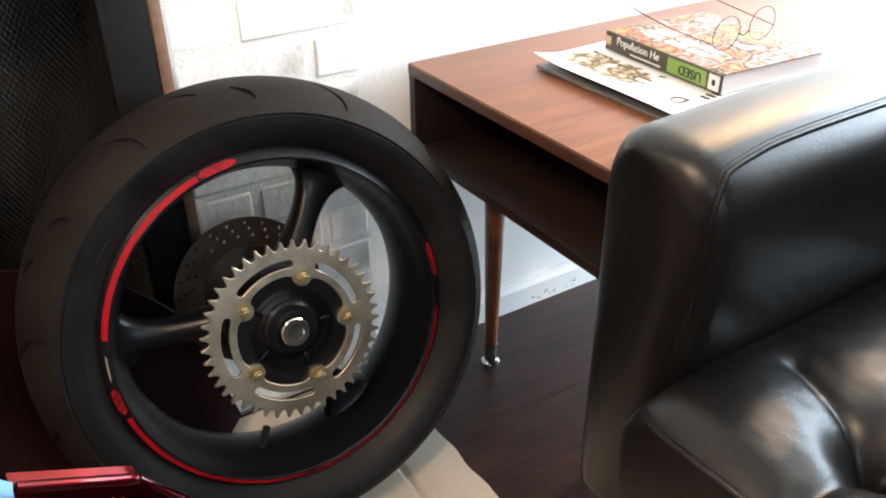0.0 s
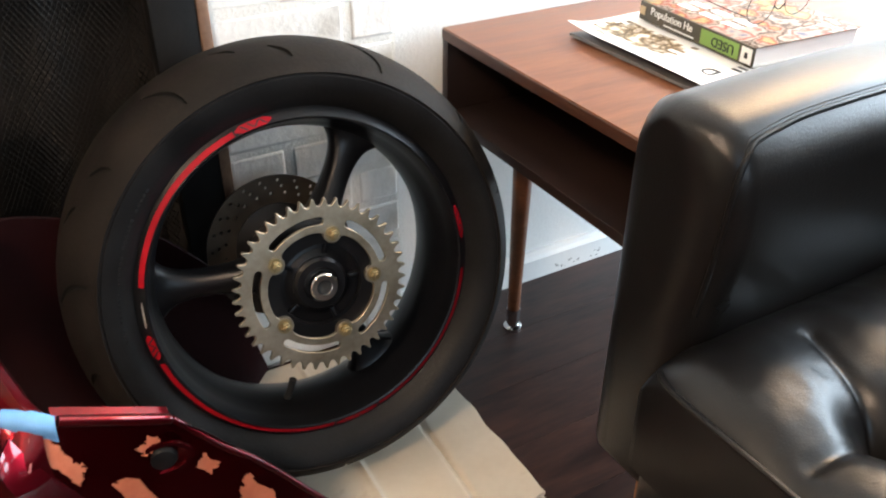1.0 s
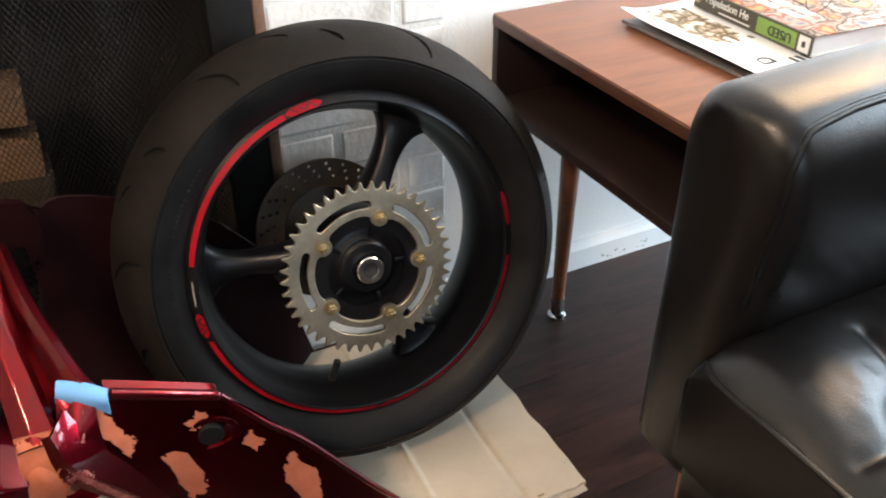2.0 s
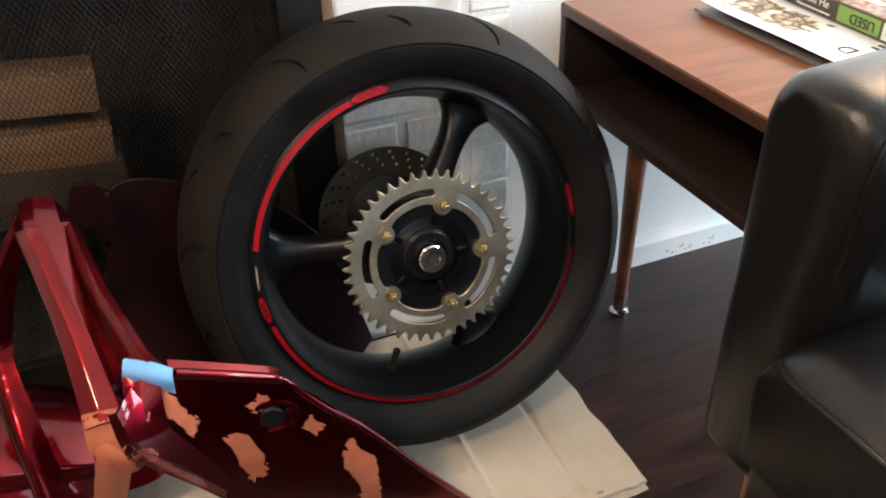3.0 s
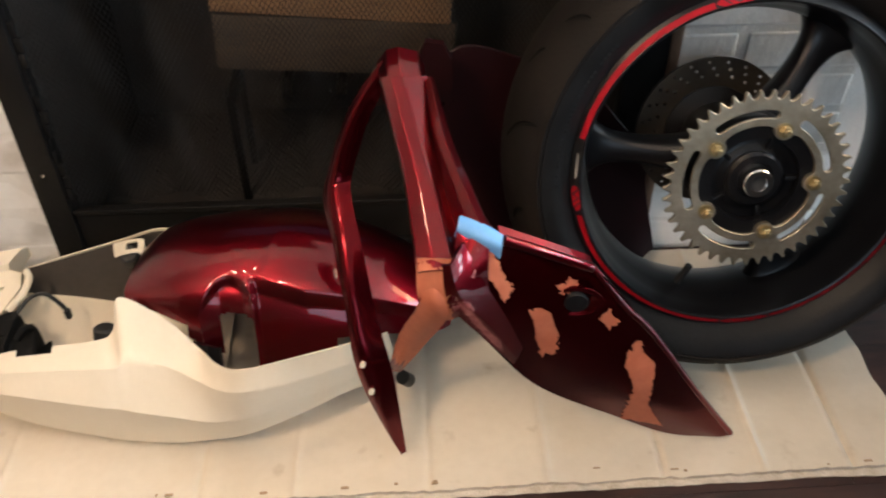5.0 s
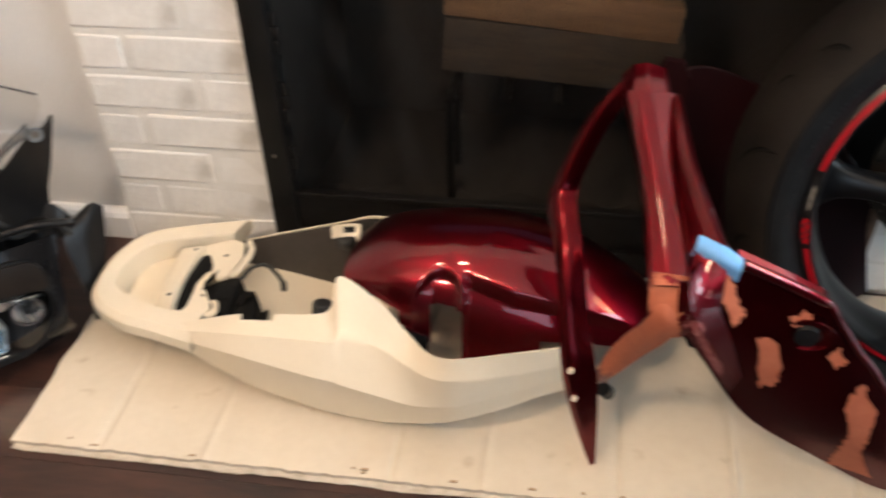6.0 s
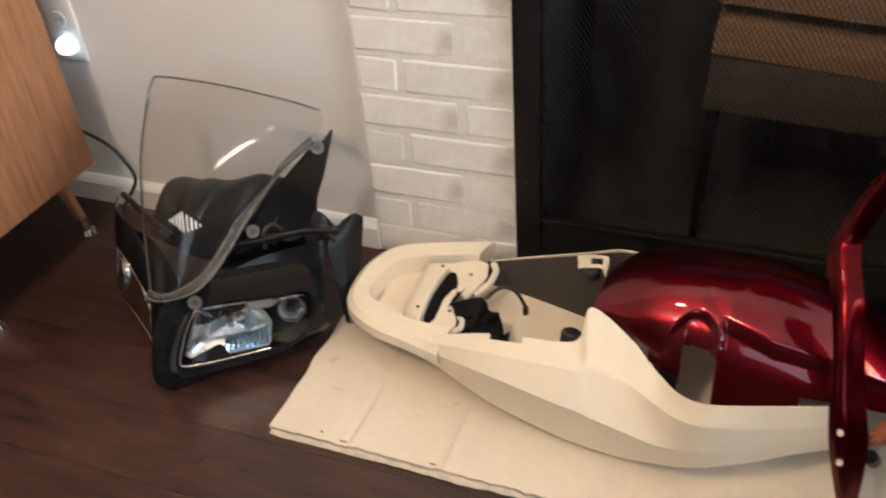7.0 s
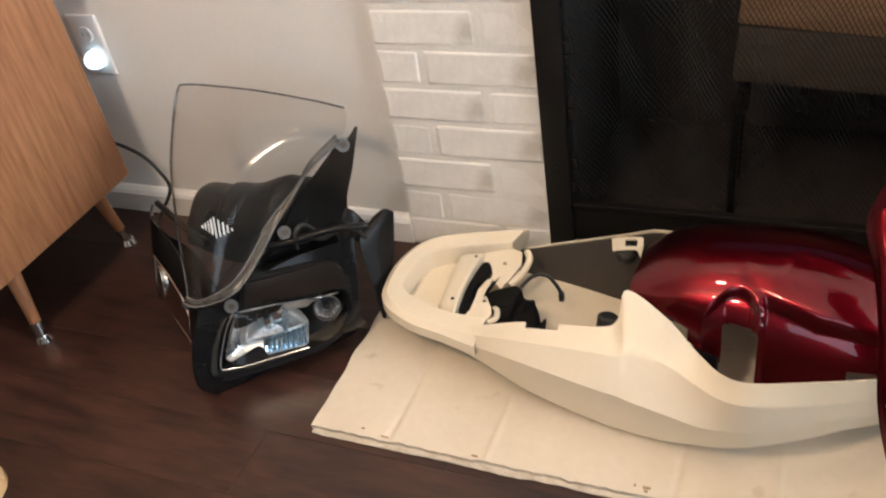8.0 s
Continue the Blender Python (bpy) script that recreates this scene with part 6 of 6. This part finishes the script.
    part("brow_reflection", skin(hood, 6, 20, 0.001), BROWPLASTIC, t, "dark plate for the brow's reflection")
    # dark plate in front of the trough
    sill = [[on_lamp(a, c, -0.006), on_lamp(e, g, -0.002)] for a, c, e, g in ((0.024, 0.0115, 0.022, 0.005), (0.045, 0.0165, 0.040, -0.001), (0.072, 0.0215, 0.070, -0.004), (0.080, 0.012, 0.082, -0.006))]
    part("lamp_dark_plate", skin(sill, 6, 20, 0.001), BLACKGLOSS, t, "dark plate in front of the trough")
    # mirror strip out to the round lamp
    strip = [[on_lamp(a, c, -0.002), on_lamp(a, e, -0.010)] for a, c, e in ((0.140, 0.079, 0.064), (0.170, 0.073, 0.056), (0.190, 0.069, 0.061), (0.230, 0.063, 0.056))]
    part("reflector_strip", skin(strip, 6, 20, 0.001), REFLECT, rf, "mirror strip beside the round lamp")
    for a, c, w, h in ((0.120, 0.056, 0.0085, 0.017), (0.101, 0.052, 0.006, 0.014)):
        sd = part("lamp_shield", box(-w, w, -h, h, -0.003, 0.003, 0.002), CHROME, rf, "bright lamp shield")
        m = Matrix((LAMP_A, LAMP_B, LAMP_N)).transposed().to_4x4() @ Matrix.Rotation(radians(24), 4, "X") @ Matrix.Rotation(radians(-10), 4, "Z")
        m.translation = on_lamp(a, c, -0.014)
        sd.matrix_basis = m
    for k in range(4):
        part("reflector_rib", tube([on_lamp(0.054 + 0.016 * k, 0.066 - 0.0005 * k, -0.003), on_lamp(0.062 + 0.016 * k, 0.086 - 0.003 * k, 0.000)], 0.0020, 6), SOFTRUBBER if k % 2 else CHROME, rf)
    m = Matrix((LAMP_A, LAMP_B, LAMP_N)).transposed().to_4x4()
    m.translation = on_lamp(0.203, 0.040, -0.028)
    rl = part("round_lamp", revolve([(0.0, 0.0)] + [(0.0205 * q / 8, 0.018 * (q / 8) ** 2) for q in range(1, 9)], 40, m=m), REFLECT, t, "round mirrored lamp")
    part("lamp_ring", revolve([(0.0195, 0.016), (0.0205, 0.021), (0.0235, 0.021), (0.0240, 0.012)], 36, m=m), CHROME, rl)
    part("bulb", revolve([(0.0, 0.019), (0.0055, 0.017), (0.0085, 0.010), (0.0085, 0.001)], 16, m=m), BLACKABS, rl)


def headlight_unit():
    t = thing("headlight_assembly", "black motorcycle headlight assembly with a smoked clear windscreen", "headlight assembly", pose(-1.2, 0, 0))
    half = [
        [(0.000, 0.742, 0.0015), (0.000, 0.716, 0.050), (0.000, 0.736, 0.112), (0.000, 0.780, 0.160)],
        [(0.030, 0.772, 0.0015), (0.024, 0.748, 0.048), (0.022, 0.766, 0.115), (0.030, 0.806, 0.160)],
        [(0.070, 0.815, 0.006), (0.062, 0.794, 0.050), (0.060, 0.812, 0.122), (0.066, 0.850, 0.176)],
        [(0.135, 0.862, 0.016), (0.130, 0.842, 0.054), (0.126, 0.860, 0.126), (0.126, 0.898, 0.196)],
        [(0.196, 0.905, 0.034), (0.198, 0.886, 0.066), (0.196, 0.908, 0.130), (0.194, 0.940, 0.206)],
        [(0.232, 0.965, 0.060), (0.238, 0.950, 0.092), (0.236, 0.965, 0.142), (0.228, 0.985, 0.200)],
    ]

    def inside(u, v):
        return 0.19 < u < 0.80 and 0.22 - 0.06 * (u - 0.19) < v < 0.71 + 0.02 * u and v < 0.24 + (u - 0.175) * 5
    for s in (1, -1):
        mir = [[(s * x, y, z) for x, y, z in r] for r in half]
        rows = [spline(r, 60) for r in mir]
        at = lambda u, v: spline([r[min(59, max(0, round(v * 59)))] for r in rows], 101)[min(100, max(0, round(u * 100)))]
        if s > 0:
            part("nose_shell", skin(mir, 44, 90, 0.003, lambda u, v: u < 0.87 and not lamp_covers(at(u, v))), BLACKGLOSS, t, "gloss black nose shell")
            head_lamp(t)
        else:
            side_lamp(t, s, mir, at, inside)
        # inner wing panel behind the screen
        wing = [
            [(s * 0.072, 0.900, 0.190), (s * 0.112, 0.985, 0.172), (s * 0.150, 1.062, 0.140)],
            [(s * 0.092, 0.938, 0.226), (s * 0.118, 1.000, 0.206), (s * 0.140, 1.060, 0.170)],
            [(s * 0.104, 0.962, 0.256), (s * 0.130, 1.014, 0.235), (s * 0.146, 1.060, 0.211)],
            [(s * 0.136, 0.990, 0.292), (s * 0.156, 1.026, 0.280), (s * 0.171, 1.060, 0.272)],
            [(s * 0.178, 1.022, 0.340), (s * 0.190, 1.042, 0.342), (s * 0.199, 1.060, 0.354)],
        ]
        if s < 0:
            wing = [[(x * 0.8, y, z) for x, y, z in r] for r in wing[:2]]
        part("wing_panel", skin(wing, 16, 60, 0.004), BLACKABS, t, "matt black inner wing")
        part("wing_stay", skin([[(s * 0.135, 1.055, 0.185), (s * 0.150, 1.060, 0.178), (s * 0.165, 1.062, 0.150)], [(s * 0.130, 1.030, 0.150), (s * 0.150, 1.030, 0.140), (s * 0.180, 1.030, 0.120)]], 10, 10, 0.006), BLACKABS, t)
        if s > 0:
            fin = [[(0.196, 1.052, 0.170), (0.217, 1.064, 0.187), (0.229, 1.068, 0.178)], [(0.188, 1.000, 0.156), (0.210, 1.030, 0.150), (0.222, 1.050, 0.115)], [(0.206, 0.980, 0.091), (0.217, 0.990, 0.085), (0.227, 1.000, 0.066)], [(0.226, 0.956, 0.026), (0.228, 0.957, 0.023), (0.229, 0.958, 0.022)]]
            part("fin", skin(fin, 12, 40, 0.004, crisp=True), BLACKABS, t, "thin black fin")
        part("frame_tube", tube(spline([(s * 0.05, 0.90, 0.20), (s * 0.11, 0.925, 0.206), (s * 0.17, 0.955, 0.215), (s * 0.215, 0.985, 0.205)], 20), 0.006, 10), BLACKABS, t)
    screen_west = [(-0.044, 0.806, 0.146), (-0.105, 0.905, 0.228), (-0.136, 0.972, 0.298), (-0.146, 1.026, 0.356), (-0.146, 1.056, 0.392), (-0.14, 1.069, 0.409)]
    screen_left = [(-0.024, 0.792, 0.158), (-0.064, 0.868, 0.256), (-0.09, 0.938, 0.328), (-0.105, 1, 0.374), (-0.105, 1.05, 0.396), (-0.104, 1.074, 0.408)]
    screen_middle = [(0, 0.784, 0.166), (0, 0.856, 0.268), (0, 0.925, 0.34), (0, 0.992, 0.384), (0, 1.05, 0.396), (0, 1.083, 0.398)]
    screen_right = [(0.026, 0.796, 0.163), (0.056, 0.88, 0.254), (0.08, 0.945, 0.328), (0.11, 1.003, 0.374), (0.11, 1.058, 0.386), (0.106, 1.085, 0.384)]
    screen_east = [(0.046, 0.824, 0.154), (0.088, 0.926, 0.223), (0.122, 0.98, 0.284), (0.184, 1.024, 0.346), (0.182, 1.066, 0.362), (0.165, 1.092, 0.368)]
    scr = [list(s) for s in zip(screen_west, screen_left, screen_middle, screen_right, screen_east)]
    ws = part("windscreen", skin(scr, 40, 70, 0), SMOKE, t, "smoked clear acrylic windscreen")
    rim_l = [r[0] for r in scr][::-1] + [(-0.0355, 0.784, 0.160)]
    part("screen_edge", tube(spline(rim_l, 90), 0.0022, 8), SMOKEEDGE, ws, "thick clear screen edge")
    # smoked flange with two raised edges round the near side and the foot
    outer = [(0.188, 1.02, 0.346), (0.15, 0.992, 0.32), (0.125, 0.972, 0.293), (0.095, 0.912, 0.243), (0.093, 0.885, 0.232), (0.086, 0.842, 0.213), (0.076, 0.812, 0.198), (0.06, 0.792, 0.188), (0.032, 0.78, 0.179), (-0.0, 0.775, 0.171), (-0.029, 0.782, 0.169)]
    inner = [(0.184, 1.02, 0.36), (0.142, 0.99, 0.324), (0.114, 0.968, 0.284), (0.080, 0.912, 0.247), (0.081, 0.885, 0.238), (0.072, 0.842, 0.216), (0.061, 0.814, 0.203), (0.044, 0.796, 0.194), (0.023, 0.785, 0.186), (0.002, 0.78, 0.182), (-0.02, 0.786, 0.182)]
    part("screen_flange", skin([[o, Vector(o).lerp(Vector(i), 0.5) + Vector((0.001, -0.002, 0.001)), i] for o, i in zip(outer, inner)], 10, 110, 0.0012), SMOKEBAND, ws, "smoked flange of the screen")
    for line, r in ((outer, 0.0019), (inner, 0.0013)):
        part("screen_edge", tube(spline([Vector(p) + Vector((0, -0.001, 0.001)) for p in line], 130), r, 8), SMOKEEDGE, ws, "grey raised edge of the flange")
    part("screen_top_edge", tube(spline(scr[-1], 40), 0.0020, 8), SMOKEEDGE, ws)
    for c in ((0.044, 0.796, 0.166), (0.092, 0.922, 0.228), (0.184, 1.018, 0.346)):
        for s in (1,):
            d = Vector((s * 0.6, -0.6, 0.5)).normalized()
            c3 = Vector((s * c[0], c[1], c[2])) + Vector((s * 0.006, 0.004, -0.006))
            lug = part("screen_lug", tube([c3 - d * 0.004, c3 + d * 0.003], 0.0115, 18), SMOKEEDGE, ws)
            part("screw", tube([c3 + d * 0.004, c3 + d * 0.0065], 0.0055, 14), DISC, lug, "dull steel screw")
    # diamond of pale upright bars on the inside of the screen
    A, C, D, E = Vector((-0.006, 0.859, 0.2715)), Vector((0.019, 0.868, 0.2900)), Vector((0.048, 0.872, 0.2620)), Vector((0.022, 0.855, 0.2510))
    lift = Vector((0.0, -0.0012, 0.0008))
    b = bmesh.new()
    for k in range(9):
        f = (k + 0.6) / 9.2
        hi = A.lerp(C, f / 0.5) if f < 0.5 else C.lerp(D, (f - 0.5) / 0.5)
        lo = A.lerp(E, f / 0.52) if f < 0.52 else E.lerp(D, (f - 0.52) / 0.48)
        tube([lo.lerp(hi, 0.06) + lift, lo.lerp(hi, 0.94) + lift], 0.0013 if k % 3 else 0.0017, 5, bm=b)
    part("sticker", b, WHITEINK, ws, "diamond sticker of pale bars")
    dsh = []
    for x, zt, y0 in ((-0.150, 0.200, 0.985), (-0.135, 0.222, 0.975), (-0.060, 0.236, 0.955), (-0.05, 0.246, 0.950), (0.0, 0.252, 0.945), (0.055, 0.268, 0.952), (0.075, 0.262, 0.962), (0.115, 0.245, 0.985)):
        dsh.append([(x, y0 - 0.03, 0.150), (x, y0 - 0.012, zt - 0.035), (x, y0 + 0.04, zt), (x, y0 + 0.095, zt - 0.02), (x, y0 + 0.10, 0.150)])
    dash = part("instrument_back", skin(dsh, 20, 50, 0.003), BLACKABS, t, "black instrument housing")
    part("stay", box(-0.16, 0.16, 0.985, 1.03, 0.125, 0.18, 0.01), BLACKABS, t)
    part("rear_stay", box(-0.06, 0.06, 1.03, 1.15, 0.0, 0.15, 0.012), BLACKABS, t)
    b = bmesh.new()
    tube(spline([(0.055, 0.905, 0.188), (0.085, 0.915, 0.202), (0.125, 0.94, 0.198), (0.150, 0.955, 0.210), (0.19, 0.985, 0.200), (0.205, 1.0, 0.17)], 30), 0.0042, 8, bm=b)
    tube(spline([(0.06, 0.92, 0.180), (0.10, 0.955, 0.192), (0.14, 0.965, 0.186), (0.17, 0.99, 0.196), (0.20, 1.02, 0.18)], 30), 0.0052, 8, bm=b)
    tube(spline([(0.115, 0.925, 0.190), (0.118, 0.928, 0.222), (0.126, 0.945, 0.228), (0.135, 0.96, 0.205)], 20), 0.0035, 8, bm=b)
    part("wiring", b, SOFTRUBBER, t)
    return t


SMOKEBAND = glassy("frosted_acrylic", (0.62, 0.61, 0.60), 0.2, 0.06)
# mirror coloured blue in place of the daylight it would reflect
SKYMIRROR = mat("mirror_with_window_blue", (0.38, 0.56, 0.70), (0.55, 0.74, 0.86), 0.22, metal=0.95, scale=60)
BROWPLASTIC = mat("brown_black_plastic", (0.009, 0.0065, 0.005), (0.014, 0.010, 0.0075), 0.30, scale=16, bump=0.05, bscale=200, spec=0.4)
SMOKEEDGE = mat("acrylic_edge", (0.06, 0.06, 0.06), (0.14, 0.14, 0.14), 0.2, scale=20, coat=0.4)
headlight_unit()

# ---- oak cabinet, wall outlet and cable ----
def cabinet():
    t = thing("oak_cabinet", "oak veneer cabinet on tapered wooden legs with chrome feet", "cabinet", pose(-1.58, 0.70, 0))
    part("body", box(-1.0, 0, 0, 0.40, 0.178, 0.80, 0.006), OAK, t, "vertical oak grain side")
    part("front_edge", box(-1.0, -0.004, -0.018, -0.001, 0.184, 0.795, 0.003), OAK, t)
    for x, y, dx, dy in ((-0.07, 0.11, 0.02, -0.026), (-0.095, 0.365, 0.02, 0.022), (-0.9, 0.11, -0.02, -0.026), (-0.9, 0.365, -0.02, 0.022)):
        p, q = Vector((x, y, 0.18)), Vector((x + dx, y + dy, 0.0))
        leg = part("leg", tube([p, p.lerp(q, 0.78)], [0.017, 0.0105], 16), OAK, t, "tapered wooden leg")
        part("ferrule", tube([p.lerp(q, 0.77), p.lerp(q, 0.95)], [0.0115, 0.010], 16), CHROME, leg, "chrome ferrule")
        part("foot", tube([(q.x, q.y, 0.011), (q.x, q.y, 0.0)], [0.012, 0.0165], 18), CHROME, leg)
    return t


cabinet()
NIGHTGLOW = bpy.data.materials.new("night_light_glow")
NIGHTGLOW.use_nodes = True
NIGHTGLOW.node_tree.nodes["Principled BSDF"].inputs["Emission Color"].default_value = (0.62, 0.86, 1.0, 1)
NIGHTGLOW.node_tree.nodes["Principled BSDF"].inputs["Emission Strength"].default_value = 3.0


def outlet():
    t = thing("wall_outlet", "white wall outlet with a white plug in its lower socket", "wall outlet", pose(-1.662, YW, 0.406))
    part("cover_plate", box(-0.037, 0.037, -0.006, 0.0, -0.064, 0.064, 0.003), PLATE, t)
    for z in (0.024, -0.024):
        sk = part("socket", revolve([(0, 0.0085), (0.015, 0.0085), (0.0165, 0.006), (0.0165, 0.0)], 24, m=Matrix.Translation((0, 0, z)) @ Matrix.Rotation(radians(90), 4, "X")), PLATE, t)
        for x in (-0.006, 0.006):
            part("slot", box(x - 0.001, x + 0.001, -0.0092, -0.008, z - 0.004, z + 0.005), SCUFF, sk)
    part("plug", revolve([(0, 0.036), (0.013, 0.034), (0.019, 0.022), (0.020, 0.009), (0, 0.009)], 24, m=Matrix.Translation((0.006, 0, -0.026)) @ Matrix.Rotation(radians(90), 4, "X")), NIGHTGLOW, t, "glowing white night light")
    return t


outlet()
solid("power_cable", tube(spline([(-1.75, 1.185, 0.20), (-1.69, 1.182, 0.196), (-1.644, 1.18, 0.184), (-1.612, 1.18, 0.166), (-1.589, 1.18, 0.137), (-1.574, 1.18, 0.091), (-1.604, 1.17, 0.041), (-1.625, 1.16, 0.010), (-1.60, 1.12, 0.005), (-1.54, 1.09, 0.005)], 60), 0.004, 8), CABLE, "thin black cable hanging down the wall", "cable")

# ---- pale wooden table beside the camera, one rounded corner in view ----
def low_table():
    x1, y1, zt = -0.953, 0.290, 0.482
    t = thing("low_table", "pale varnished wooden low table with rounded corners", "table", pose(x1, y1, 0, 0, 0, 4))
    out = []
    w, d, r = 0.60, 0.90, 0.034
    for cx, cy, a0 in ((-r, -r, 0), (-w + r, -r, 90), (-w + r, -d + r, 180), (-r, -d + r, 270)):
        out += [(cx + r * math.cos(radians(a0 + 90 * k / 8)), cy + r * math.sin(radians(a0 + 90 * k / 8))) for k in range(9)]
    top = part("tabletop", plate(out, [], zt - 0.034, zt), PALEWOOD, t, "pale glossy tabletop with a rounded edge")
    md = top.modifiers.new("edge", "BEVEL")
    md.width, md.segments, md.limit_method = 0.010, 4, "ANGLE"
    for x, y in ((-0.08, -0.08), (-w + 0.08, -0.08), (-0.08, -d + 0.08), (-w + 0.08, -d + 0.08)):
        part("leg", tube([(x - 0.02 * (1 if x > -0.3 else -1), y - 0.02 * (1 if y > -0.4 else -1), zt - 0.034), (x, y, 0)], [0.022, 0.014], 16), PALEWOOD, t)
    return t


PALEWOOD = mat("pale_varnished_wood", (0.46, 0.27, 0.12), (0.60, 0.39, 0.20), 0.28, scale=5, stretch=(9, 1, 9), bump=0.04, bscale=30, coat=0.5)
low_table()

# ---- bricks of the piers ----
def brick_mesh(length, seed):
    b = box(0, length, 0, 0.045, 0, COURSE - 0.0065, 0.0070, 3)
    r = random.Random(seed)
    for v in b.verts:
        v.co += Vector((r.uniform(-1, 1) * 0.0012, r.uniform(-0.2, 1) * 0.001, r.uniform(-1, 1) * 0.0013))
    bmesh.ops.recalc_face_normals(b, faces=b.faces)
    me = bpy.data.meshes.new("brick")
    b.to_mesh(me)
    b.free()
    me.polygons.foreach_set("use_smooth", [p.area < 0.0009 for p in me.polygons])
    me.materials.append(BRICKPAINT)
    return me


def lay_bricks(parent, x0, x1, joints, rows, edge):
    r = random.Random(21)
    cache = {}
    for k in range(rows):
        z = FIRST - COURSE + k * COURSE
        cut = [x0] + [joints[k % 2]] + [x1]
        for a, c in zip(cut, cut[1:]):
            a2, c2 = a + (0 if a == x0 else 0.004), c - (0 if c == x1 else 0.004)
            key = (round(c2 - a2, 4), r.randrange(3))
            if key not in cache:
                cache[key] = brick_mesh(c2 - a2, hash(key[0] * 1000) % 97 + key[1])
            ob = new("brick", cache[key])
            ob.parent = parent
            ob.matrix_basis = pose(a2 + r.uniform(-1, 1) * 0.001, YB + r.uniform(-1, 1) * 0.0012, max(0.001, z + 0.00375 + r.uniform(-1, 1) * 0.001), 0, 0, r.uniform(-0.25, 0.25))


lay_bricks(pier_l, *PIER_L, (-0.824, -0.933), 15, None)
lay_bricks(pier_r, *PIER_R, (0.493, 0.381), 15, None)

# ---- floor planks ----
def plank_mesh(length, width):
    b = box(0, length, 0, width, -0.012, 0.0, 0.0004, 1)
    me = bpy.data.meshes.new("plank")
    bmesh.ops.recalc_face_normals(b, faces=b.faces)
    b.to_mesh(me)
    b.free()
    me.materials.append(FLOORWOOD)
    return me


PW = 0.127
planks = {l: plank_mesh(l - 0.0003, PW - 0.0003) for l in (0.61, 0.92, 1.22)}
rnd = random.Random(3)
y = 1.2 - PW
while y > -1.95:
    x = X0 + 0.002
    while x < X1:
        l = rnd.choice((0.61, 0.92, 1.22, 1.22))
        l = rnd.choice((0.61, 0.92)) if x < X0 + 0.1 else l
        if x + l > X0 and x + l < X1 + 0.3:
            ob = new("plank", planks[l])
            ob.parent = floor
            ob.matrix_basis = pose(x, y, 0)
        x += l
    y -= PW
